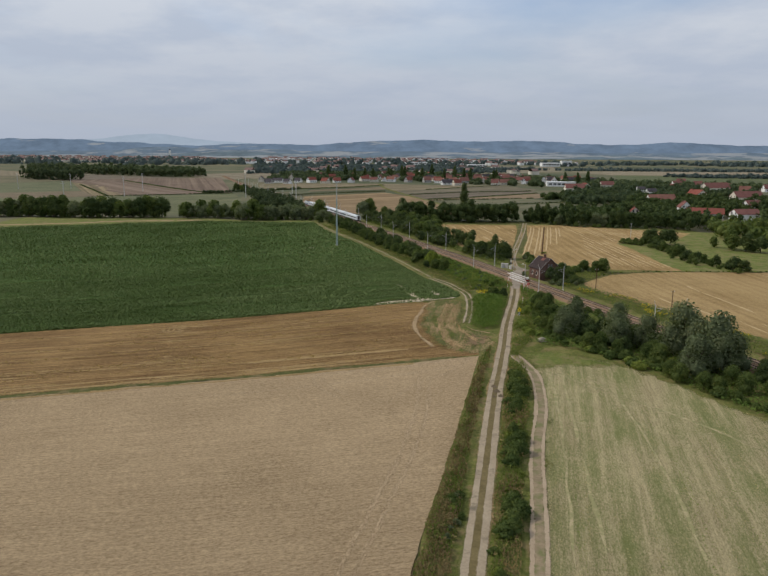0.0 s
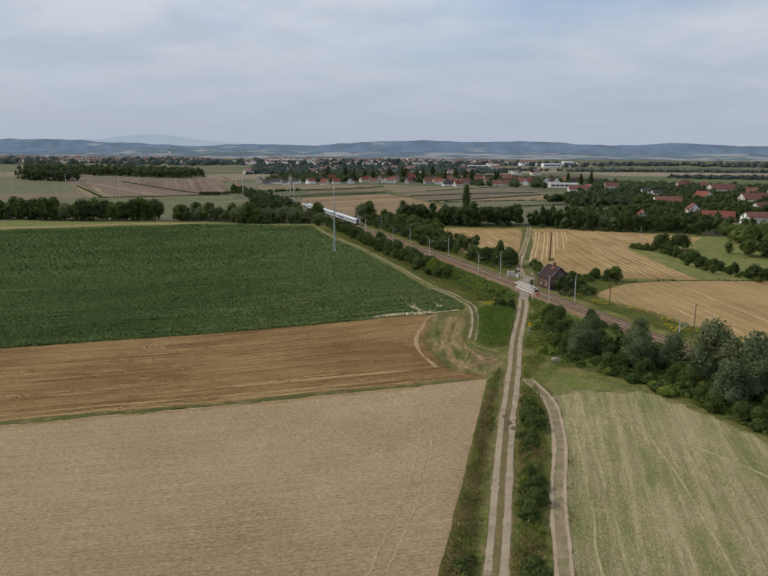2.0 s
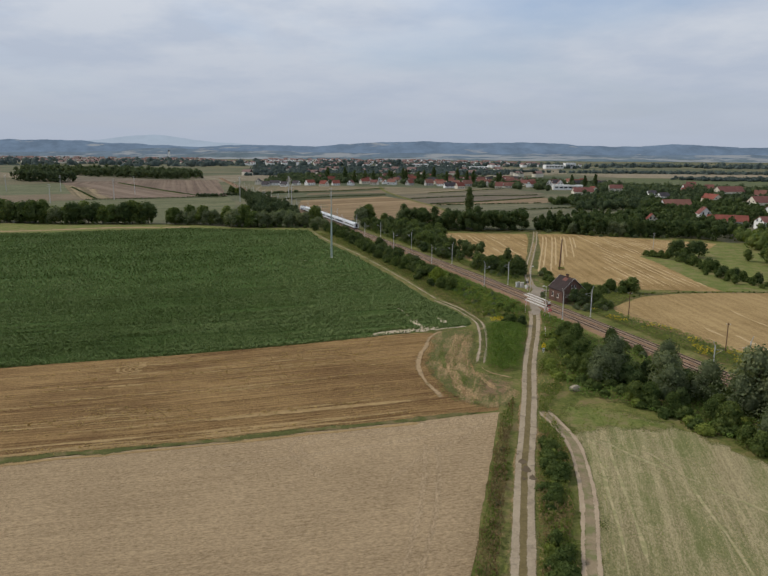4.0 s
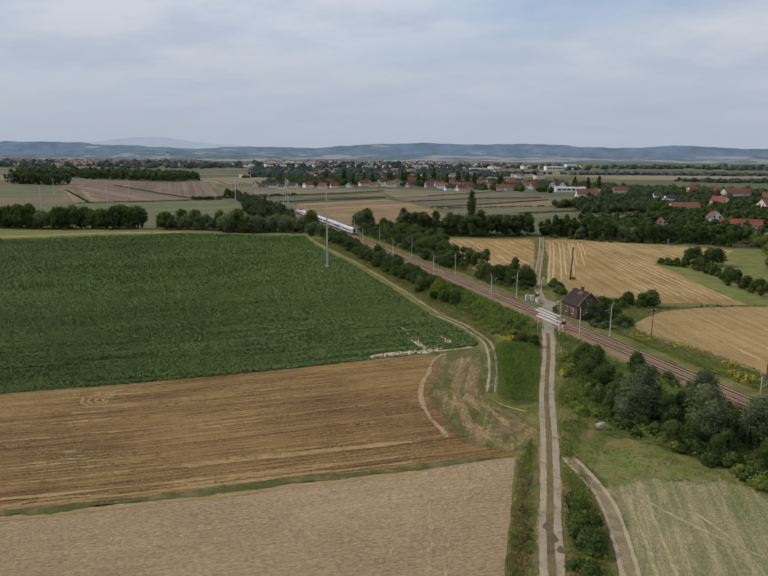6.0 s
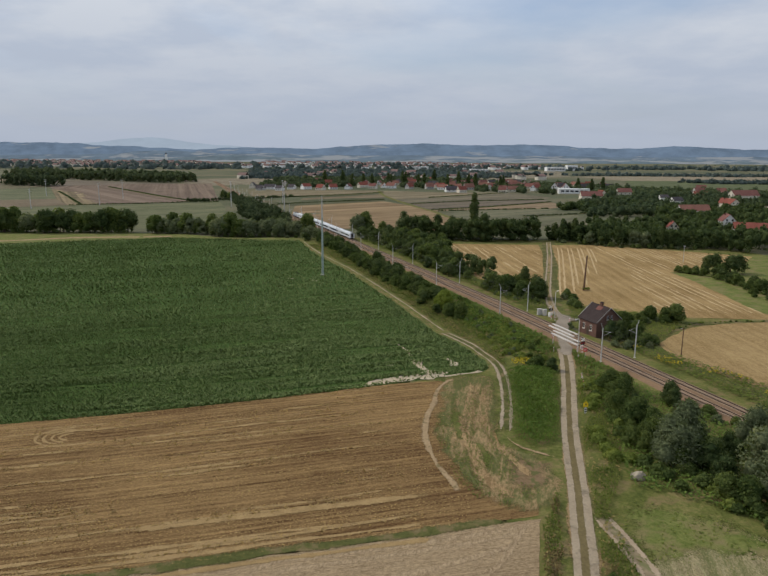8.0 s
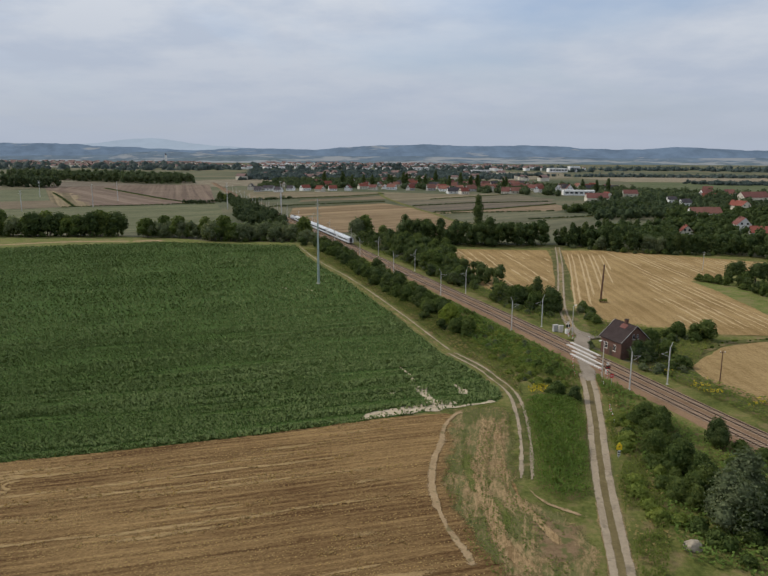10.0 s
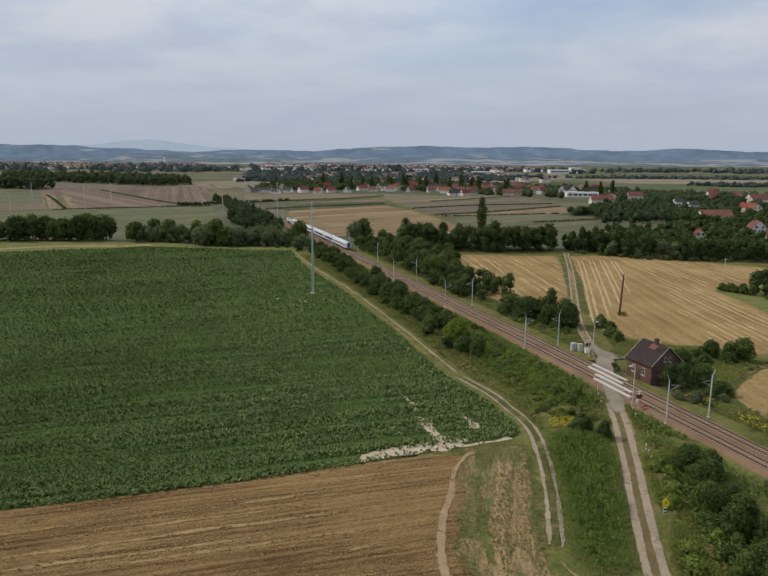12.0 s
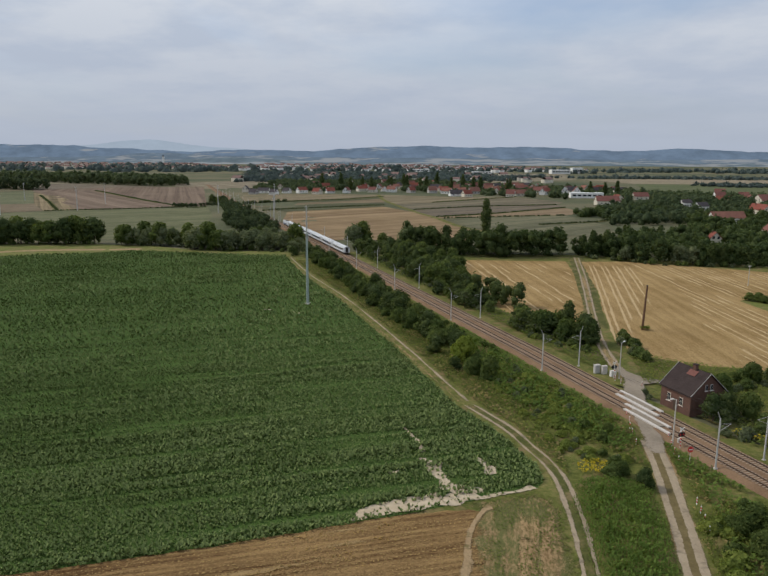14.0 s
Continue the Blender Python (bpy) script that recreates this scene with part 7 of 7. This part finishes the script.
woodland("far_woods", [(700, 2500), (2200, 2350), (2300, 2700), (700, 2800)], 36, 7, 11, M_LEAF_HAZED, "far belt of woods on the plain", 46, 2.6, 20, keep=patchwork)
woodland("town_green", [(-2300, 2450), (-850, 2250), (-300, 2350), (-400, 2800), (-1000, 3000), (-2400, 3000)], 44, 6, 10, M_LEAF_HAZED, "tree tops through the far town", 47, 2.2, 22, keep=patchwork)
woodland("town_green", [(-350, 2450), (600, 2350), (700, 2650), (-300, 3000)], 40, 6, 10, M_LEAF_HAZED, "tree tops beyond the far village", 48, 2.2, 22, keep=patchwork)
for _x, _y in ((-60, 1230), (-20, 1290), (-100, 1300), (10, 1240), (60, 1290), (110, 1190), (246, 1045), (150, 1120), (270, 1010), (-130, 1290), (-45, 1215), (-75, 1180), (30, 1195), (40, 1215), (75, 1170), (95, 1205), (118, 1165), (-15, 1235), (5, 1205), (160, 1160), (-95, 1240), (262, 1035)):
    plant("poplar", _x, _y, TR.uniform(0.85, 1.15))

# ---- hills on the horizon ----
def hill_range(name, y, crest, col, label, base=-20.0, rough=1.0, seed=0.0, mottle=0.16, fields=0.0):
    """A long ridge far off, blue haze painted into its glowing colour; crest is a list of (x, height)."""
    m = bpy.data.materials.new(name + "_haze_glow")
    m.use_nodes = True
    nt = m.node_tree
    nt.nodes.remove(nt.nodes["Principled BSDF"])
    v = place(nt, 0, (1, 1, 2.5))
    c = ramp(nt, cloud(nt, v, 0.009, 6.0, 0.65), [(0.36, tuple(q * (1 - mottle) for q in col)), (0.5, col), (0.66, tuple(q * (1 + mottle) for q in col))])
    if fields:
        # cleared fields and meadows between the woods, pale with the same painted haze
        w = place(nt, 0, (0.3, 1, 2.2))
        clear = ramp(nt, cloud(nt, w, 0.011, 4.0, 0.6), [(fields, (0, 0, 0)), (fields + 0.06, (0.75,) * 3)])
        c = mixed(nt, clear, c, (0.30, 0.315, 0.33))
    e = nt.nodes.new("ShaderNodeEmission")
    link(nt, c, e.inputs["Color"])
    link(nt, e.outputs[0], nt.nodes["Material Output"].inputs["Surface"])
    xs = np.linspace(crest[0][0], crest[-1][0], 400)
    hs = np.interp(xs, [p[0] for p in crest], [p[1] for p in crest])
    k = np.ones(9) / 9
    hs = hs + (4.0 if name == "hill_ridge" else 0.0)
    hs = np.convolve(np.pad(hs, 4, mode="edge"), k, "valid")
    verts, quads = [], []
    for i, (x, h) in enumerate(zip(xs, hs)):
        h += rough * (6 * noise.noise((x * 0.0045, seed, 0)) + 5 * noise.noise((x * 0.011, seed, 4)) + 2.0 * noise.noise((x * 0.035, seed, 6)) + 0.8 * noise.noise((x * 0.07, seed, 8)))
        for j, (dy, f) in enumerate(((-150, 0.0), (-100, 0.35), (-50, 0.7), (0, 1.0), (60, 0.7))):
            verts.append((x, y + dy, base + (h - base) * f))
        if i:
            for j in range(4):
                a = (i - 1) * 5 + j
                quads.append((a, a + 5, a + 6, a + 1))
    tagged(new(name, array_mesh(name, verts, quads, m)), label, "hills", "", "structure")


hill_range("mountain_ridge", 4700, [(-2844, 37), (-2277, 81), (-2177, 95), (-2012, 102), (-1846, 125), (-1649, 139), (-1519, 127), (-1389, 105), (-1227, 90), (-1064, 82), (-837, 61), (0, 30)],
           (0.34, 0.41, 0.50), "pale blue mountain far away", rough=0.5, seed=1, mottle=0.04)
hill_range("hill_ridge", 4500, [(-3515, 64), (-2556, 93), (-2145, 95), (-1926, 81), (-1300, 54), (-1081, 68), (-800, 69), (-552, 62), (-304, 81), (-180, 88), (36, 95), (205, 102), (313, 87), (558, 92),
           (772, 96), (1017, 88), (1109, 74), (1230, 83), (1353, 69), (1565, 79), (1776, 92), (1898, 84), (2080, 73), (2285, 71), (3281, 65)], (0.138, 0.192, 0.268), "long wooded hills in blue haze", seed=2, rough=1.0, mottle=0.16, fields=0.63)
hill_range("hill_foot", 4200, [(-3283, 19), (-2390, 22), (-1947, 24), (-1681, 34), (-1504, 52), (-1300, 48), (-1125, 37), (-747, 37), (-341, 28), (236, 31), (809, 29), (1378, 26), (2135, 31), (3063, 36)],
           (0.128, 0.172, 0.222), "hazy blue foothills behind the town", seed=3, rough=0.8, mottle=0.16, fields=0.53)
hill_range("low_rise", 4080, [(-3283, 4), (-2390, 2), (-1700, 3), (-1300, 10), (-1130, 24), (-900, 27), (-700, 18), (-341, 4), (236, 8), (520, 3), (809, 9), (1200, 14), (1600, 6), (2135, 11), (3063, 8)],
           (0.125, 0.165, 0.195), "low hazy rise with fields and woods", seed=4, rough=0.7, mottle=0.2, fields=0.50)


# ---- the village ----
def gable_roof(bm, L, W, z, rise, over=0.4, thick=0.18):
    """A pitched roof with thickness; the ridge runs along x."""
    a = [(-W / 2 - over, z - over * rise / (W / 2)), (0, z + rise), (W / 2 + over, z - over * rise / (W / 2))]
    ends = []
    for x in (-L / 2 - over, L / 2 + over):
        ends.append([bm.verts.new((x, y, q)) for y, q in a] + [bm.verts.new((x, y, q - thick)) for y, q in a[::-1]])
    for i in range(6):
        j = (i + 1) % 6
        bm.faces.new((ends[0][i], ends[0][j], ends[1][j], ends[1][i]))
    bm.faces.new(ends[0])
    bm.faces.new(ends[1][::-1])
    bmesh.ops.recalc_face_normals(bm, faces=bm.faces[:])
    return bm


def gable_walls(bm, L, W, z, rise):
    prof = [(-W / 2, -1.5), (W / 2, -1.5), (W / 2, z), (0, z + rise), (-W / 2, z)]
    ends = [[bm.verts.new((x, y, q)) for y, q in prof] for x in (-L / 2, L / 2)]
    for i in range(5):
        j = (i + 1) % 5
        bm.faces.new((ends[0][i], ends[0][j], ends[1][j], ends[1][i]))
    bm.faces.new(ends[0])
    bm.faces.new(ends[1][::-1])
    bmesh.ops.recalc_face_normals(bm, faces=bm.faces[:])
    return bm


WALLS = {"white": M_WHITE, "cream": M_CREAM, "grey": M_GREYWALL}
ROOFS = {"red": M_ROOF_RED, "orange": M_ROOF_ORANGE, "dark": M_ROOF_DARK, "brown": M_ROOF_BROWN}


def village_house(x, y, L, W, z, rise, turn, wall, roof):
    root = thing("house", "%s village house with a %s pitched roof" % (wall, "dark grey" if roof == "dark" else roof + " tiled"), "house", pose(x, y, ground_z(x, y), rz=turn), "village houses")
    part("wall", gable_walls(bmesh.new(), L, W, z, rise), WALLS[wall], root)
    top = part("roof", gable_roof(bmesh.new(), L, W, z + 0.12, rise), ROOFS[roof], root, roof + " tiled roof")
    part("chimney", box(bmesh.new(), (0.7, 0.6, 1.6), (L * 0.2, W * 0.12, z + rise * 0.72)), M_BRICK, top, "brick chimney")
    pane = None
    for sy in (-1, 1):
        for fx in (-0.3, 0.0, 0.3):
            m = pose(L * fx, sy * (W / 2 + 0.02), 1.0)
            if pane is None:
                pane = part("window", box(bmesh.new(), (1.2, 0.08, 1.4), (0, 0, 0)), M_GLASS, root, "dark window")
                pane.matrix_basis = m
            else:
                share("window", pane.data, root, m)
    for sx in (-1, 1):
        for fy in (-0.2, 0.2):
            share("window", pane.data, root, pose(sx * (L / 2 + 0.02), W * fy, z - 0.2, rz=90))
    return root


VR = random.Random(5)
for x, y, roof in HOUSES:
    big = VR.random() < 0.2
    village_house(x, y, VR.uniform(15, 22) if big else VR.uniform(10, 15), VR.uniform(7.5, 10), VR.uniform(2.8, 4.2), VR.uniform(3.6, 5.4), VR.choice((10, 25, 40, 75, 100, 150, 165)) + VR.uniform(-8, 8),
                  VR.choice(("white", "white", "cream", "cream", "grey")), roof)


for row in FARMS:
    village_house(*row)


def long_building(x, y, L, W, H, turn, label):
    root = thing("hall", label, "building", pose(x, y, ground_z(x, y), rz=turn))
    part("wall", box(bmesh.new(), (L, W, H + 1), (0, 0, -1), 0, 0.05), M_WHITE, root)
    part("roof", box(bmesh.new(), (L + 0.8, W + 0.8, 0.35), (0, 0, H), 0, 0.05), M_WHITE, root, "flat white roof")
    for k in range(6):
        part("window", box(bmesh.new(), (L / 9, 0.1, H * 0.35), (L * (k - 2.5) / 6.5, -W / 2, H * 0.35)), M_GLASS, root)


long_building(233, 1015, 40, 14, 6.0, -4, "long white flat-roofed hall among village gardens")
long_building(500, 2350, 60, 30, 12, 5, "large white factory hall far off")
long_building(560, 2380, 34, 24, 18, 5, "tall white factory building far off")
long_building(80, 2500, 90, 30, 8, 0, "long pale warehouse far off")
long_building(250, 2300, 60, 20, 6, 0, "low pale warehouse far off")
long_building(-480, 2900, 80, 30, 12, 0, "pale apartment block far off")


def church_tower(x, y):
    root = thing("tower", "tall white tower above the far town", "tower", pose(x, y, ground_z(x, y)))
    part("shaft", box(bmesh.new(), (9, 9, 42), (0, 0, -2), 0, 0.3), M_WHITE, root)
    bm = bmesh.new()
    bmesh.ops.create_cone(bm, cap_ends=True, segments=8, radius1=5.5, radius2=0.8, depth=9, matrix=Matrix.Translation((0, 0, 44.5)))
    part("roof", bm, M_ROOF_DARK, root)


church_tower(-1270, 3850)


def far_town(name, poly, gap, mat_w, mat_r, label, seed, low=5.0, high=9.0):
    """Houses too far and many to count, walls and roofs in two meshes."""
    rng = np.random.default_rng(seed)
    wv, wq, rv, rq = [], [], [], []
    for x, y, s in scatter(poly, gap, rng, 0.8, 1.6):
        a, h = rng.uniform(0, 3.14), rng.uniform(low, high)
        c, d = math.cos(a), math.sin(a)
        L, W = 7.0 * s, 5.0 * s
        z = ground_z(x, y)
        P = lambda u, v, q: (x + c * u - d * v, y + d * u + c * v, z + q)
        n = len(wv)
        wv += [P(u, v, q) for q in (-1, h) for u, v in ((-L, -W), (L, -W), (L, W), (-L, W))]
        wq += [(n, n + 1, n + 5, n + 4), (n + 1, n + 2, n + 6, n + 5), (n + 2, n + 3, n + 7, n + 6), (n + 3, n, n + 4, n + 7)]
        n = len(rv)
        r = W * 0.8
        rv += [P(-L, -W, h), P(L, -W, h), P(L, 0, h + r), P(-L, 0, h + r), P(L, W, h), P(-L, W, h)]
        rq += [(n, n + 1, n + 2, n + 3), (n + 3, n + 2, n + 4, n + 5), (n, n + 3, n + 5, n), (n + 1, n + 4, n + 2, n + 1)]
    rq = [q for i, q in enumerate(rq) if i % 4 < 2]
    tagged(new(name + "_walls", array_mesh(name, np.array(wv), np.array(wq), mat_w)), label + " walls", "town", "", "stuff")
    tagged(new(name + "_roofs", array_mesh(name, np.array(rv), np.array(rq), mat_r)), label + " roofs", "town", "", "stuff")


far_town("near_town", [(-330, 1500), (60, 1450), (330, 1350), (260, 1900), (-400, 2000)], 90, M_CREAM, M_ROOF_FAR, "scattered far village house", 41)
far_town("far_town", [(-2500, 2700), (-900, 2500), (-600, 2900), (-1100, 3700), (-2600, 3800)], 56, M_CREAM, M_ROOF_FAR, "distant town house", 42)
far_town("far_town", [(-560, 2500), (300, 2400), (700, 2700), (300, 3600), (-700, 3600)], 66, M_WHITE, M_ROOF_FAR, "distant pale town house", 43)

# ---- low growth ----
WR = np.random.default_rng(9)
BANK_LUSH = [tuple(along(y, q)[:2]) for y, q in ((232, -6.5), (300, -6.5), (330, -6.5), (330, -14), (300, -18), (268, -20), (243, -13))]
tufts("bank_nettles", scatter(BANK_LUSH, 0.62, WR, keep=lambda x, y: noise.noise((x * 0.14, y * 0.14, 31.0)) > -0.25), 0.95, 0.34, 6, M_NETTLE, "lush green weeds on the near bank", "weeds", 66)
NETTLES = rag([(26.0, 233.5), (32.9, 237.5), (38.2, 232.2), (36.0, 218), (33.2, 206.9), (30.6, 195.0), (25.9, 191.6), (22.2, 193.8), (21.6, 199.7), (24.0, 215.4)], 1.3)
tufts("nettle_bed", rounded(scatter(NETTLES, 0.33, WR), NETTLES, 2.0), 1.0, 0.22, 6, M_NETTLE, "tall lush green nettles beside the track", "weeds", 51)
for _x, _y, _k in scatter([(27, 231), (33, 234), (34.5, 226), (32, 209), (28.8, 197.5), (25.4, 194.5), (23.6, 200), (25.6, 215)], 2.2, WR):
    plant("scrub", _x, _y, 0.42 * _k, 1.0)
BANKBED = [rl(247, -19), rl(256, -11), rl(275, -8.5), rl(302, -8.5), rl(302, -17), rl(282, -20), rl(262, -22), rl(250, -24)]
for _x, _y, _k in scatter(BANKBED, 2.0, WR, keep=lambda x, y: noise.noise((x * 0.1, y * 0.1, 51.0)) > -0.4):
    plant("scrub" if WR.uniform() < 0.85 else "bush_b", _x, _y, 0.62 * _k, 1.0)
BLOOM = [(28.2, 240), (31, 241.5), (34.4, 240.4), (33.6, 236.6), (28.4, 236.8)]
tufts("goldenrod", scatter(BLOOM, 0.6, WR), 1.0, 0.32, 5, M_GOLDENROD, "yellow flowering goldenrod among weeds", "weeds", 52)
BANK = [tuple(along(y, s)[:2]) for y, s in ((232, -6.5), (300, -6.5), (400, -6.5), (480, -6.5))] + [tuple(along(y, s)[:2]) for y, s in ((480, -19), (400, -22), (340, -22), (300, -24), (268, -22), (243, -14))]
patchy = lambda x, y: noise.noise((x * 0.12, y * 0.12, 4.0)) > -0.25
tufts("bank_weeds", scatter(BANK, 0.6, WR), 0.6, 0.32, 5, M_WEED, "uneven green weeds on the railway bank", "weeds", 53)
tufts("dry_weeds", scatter(BANK, 1.0, WR, keep=lambda x, y: noise.noise((x * 0.1, y * 0.1, 14.0)) > 0.0), 0.6, 0.36, 5, M_WEED_DRY, "dry straw-coloured weeds on the bank", "weeds", 54)
VERGE_L = [(1.0, 60), (4.2, 83), (6.4, 96), (12.6, 125), (21.4, 166), (25.0, 176), (24.0, 168), (18.9, 143), (13.3, 112), (8.4, 83), (4.2, 60)]
VERGE_R = [(13.0, 83), (18.0, 112), (23.8, 143), (29.3, 171), (34.2, 198), (39.3, 220), (44.5, 238), (47, 226), (42, 200), (36, 180), (31.6, 170), (31, 160), (30.2, 150), (27.4, 135), (22.8, 114), (17.0, 83), (12.5, 60), (9.0, 60)]
tufts("verge_weeds", scatter(rag(VERGE_L, 0.8), 0.38, WR, keep=lambda x, y: noise.noise((x * 0.25, y * 0.16, 12.0)) > -0.05), 0.7, 0.18, 7, M_WEED, "rank green weeds along the farm track", "weeds", 55)
tufts("withered_weeds", scatter(rag(VERGE_L, 0.6), 0.38, WR, keep=lambda x, y: noise.noise((x * 0.25, y * 0.16, 12.0)) < 0.22), 0.8, 0.18, 7, M_WEED_BROWN, "withered brown dock and weeds along the track", "weeds", 80)
tufts("verge_dry_grass", scatter(VERGE_L, 0.9, WR, keep=lambda x, y: noise.noise((x * 0.2, y * 0.12, 8.0)) > -0.2), 0.55, 0.3, 6, M_WEED_DRY, "dry grass along the farm track", "weeds", 56)
tufts("verge_weeds", scatter(rag(VERGE_R, 0.8), 0.38, WR, keep=lambda x, y: noise.noise((x * 0.25, y * 0.16, 42.0)) > -0.12), 0.75, 0.18, 7, M_WEED, "rank green weeds beside the meadow", "weeds", 57)
tufts("withered_weeds", scatter(rag(VERGE_R, 0.6), 0.42, WR, keep=lambda x, y: y < 157 and noise.noise((x * 0.25, y * 0.16, 42.0)) < 0.12), 0.8, 0.18, 7, M_WEED_BROWN, "withered brown dock and weeds beside the meadow", "weeds", 81)
tufts("verge_dry_grass", scatter(VERGE_R, 1.1, WR, keep=lambda x, y: noise.noise((x * 0.2, y * 0.15, 3.0)) > -0.1), 0.55, 0.3, 6, M_WEED_DRY, "dry grass tufts among the weeds", "weeds", 58)
FARBANK = [tuple(along(y, s)[:2]) for y, s in ((150, 7), (235, 7), (252, 7), (240, 15), (215, 18), (180, 18), (150, 18))]
tufts("bank_goldenrod", scatter(FARBANK, 1.0, WR, keep=lambda x, y: noise.noise((x * 0.15, y * 0.15, 2.0)) > 0.18), 0.9, 0.4, 5, M_GOLDENROD, "yellow flowering weeds beside the railway", "weeds", 59)
tufts("bank_weeds", scatter(FARBANK, 0.8, WR), 0.7, 0.45, 5, M_WEED, "green weeds beside the far track", "weeds", 60)
FARBANK2 = [tuple(along(y, s)[:2]) for y, s in ((283, 6.5), (350, 6.5), (470, 6.5), (470, 12), (350, 14), (300, 20), (287, 12))]
tufts("bank_weeds", scatter(FARBANK2, 0.75, WR), 0.7, 0.4, 5, M_WEED, "green weeds along the far bank", "weeds", 61)
THICKET = [(45, 236), (58, 208), (74, 168), (96, 120), (80, 104), (68, 132), (56, 162), (46, 172), (37, 178), (40, 200)]
tufts("thicket_growth", scatter(THICKET, 0.75, WR, keep=lambda x, y: not (abs(x - 37.3) < 1.6 and 203 < y < 207.5)), 0.8, 0.36, 6, M_NETTLE, "dense green undergrowth between the bushes", "weeds", 62)

EDGE = [(26.4, 236), (21.6, 256), (15.4, 269), (10.6, 284), (1.1, 315.2), (-17.2, 372), (-36.2, 421.5), (-50, 462), (-38, 455)] + [tuple(along(y, -19)[:2]) for y in (440, 391, 339, 300, 262)]
tufts("edge_weeds", scatter(EDGE, 0.65, WR), 0.55, 0.36, 5, M_WEED, "tall mixed weeds between crop and bank", "weeds", 71)
tufts("edge_dry_weeds", scatter(EDGE, 0.95, WR, keep=lambda x, y: noise.noise((x * 0.15, y * 0.08, 17.0)) > -0.1), 0.55, 0.4, 5, M_WEED_DRY, "dry yellow weeds between crop and bank", "weeds", 72)
HEADLAND = [(29.5, 160), (31.5, 171), (38, 174), (48, 168), (55, 158), (49, 158), (40, 162), (33, 158)]
tufts("headland_grass", scatter(rag(HEADLAND, 2.5), 0.75, WR, keep=lambda x, y: noise.noise((x * 0.3, y * 0.3, 15.0)) > -0.05), 0.16, 0.2, 5, M_WEED, "short rough grass at the meadow's end", "grass", 67, lift=0.5)
YARD = [(52, 278), (56, 300), (63, 296), (71, 291), (82, 288), (86, 281), (74, 262), (70, 256), (62, 246), (59, 251), (64, 262), (60, 272)]
tufts("yard_weeds", scatter(YARD, 0.7, WR), 0.6, 0.38, 5, M_WEED, "overgrown yard behind the brick house", "weeds", 68)
CORNER = [(9, 229), (21, 232), (23, 226), (21.5, 209), (19, 197), (23, 187), (24, 178), (19, 171), (12, 175), (9, 189), (8, 200), (10, 210), (12, 222)]
tufts("corner_weeds", scatter(CORNER, 0.5, WR, keep=lambda x, y: noise.noise((x * 0.3, y * 0.12, 41.0)) > -0.08), 0.2, 0.16, 6, M_WEED, "low green weeds in the worn corner", "weeds", 69, lift=0.9)


def low_growth(name, spots, seed, height, width, mat, label):
    """Sprawling low scrub, too tangled to count: one mesh of many mounds of leaves."""
    rng = np.random.default_rng(seed)
    kinds = [crown_arrays(rng, height, width, 16, 520, 0.15, 0.0, 0.7) for _ in range(3)]
    pieces = []
    for i, m in enumerate(spots):
        v, q = kinds[i % 3]
        a = np.array(m)
        pieces.append((v @ a[:3, :3].T + a[:3, 3], q))
    v, q = join_arrays(pieces)
    tagged(new(name, array_mesh(name, v, q, mat)), label, "scrub", "", "stuff")


low_growth("scrub", LOW["scrub"], 64, 1.7, 3.4, M_SCRUB, "low sprawling light green scrub")
low_growth("brambles", LOW["bramble"], 65, 1.9, 3.2, M_LEAF, "low sprawling dark green brambles")

# ---- sleepers ----
SLEEPER = bpy.data.meshes.new("sleeper")
_bm = sleeper_bm()
_bm.to_mesh(SLEEPER)
_bm.free()
SLEEPER.materials.append(M_SLEEPER)
STEP = 0.62 * 0.9442
for root, s in ((near_track, NEAR_S), (far_track, FAR_S)):
    base = np.array([v.co for v in SLEEPER.vertices])
    polys = [tuple(p.vertices) for p in SLEEPER.polygons]
    rest_v, rest_f = [], []
    for k in range(int((700 - Y0) / STEP)):
        y = Y0 + k * STEP
        if abs(y - (262 + s * 1.7)) < 5.6:
            continue
        p = along(y, s, 0.36)
        if 150 <= y < 322:
            share("sleeper", SLEEPER, root, pose(p.x, p.y, p.z, rz=MAST_TURN))
        else:
            n = len(rest_v)
            for v in base:
                q = p + RN * v[0] + RD * v[1] + Vector((0, 0, v[2]))
                rest_v.append(tuple(q))
            rest_f += [tuple(i + n for i in f) for f in polys]
    ob = new("far_sleepers", mesh_of("far_sleepers", rest_v, rest_f, M_SLEEPER))
    ob.parent = root
    tagged(ob, "", "", "", "stuff")
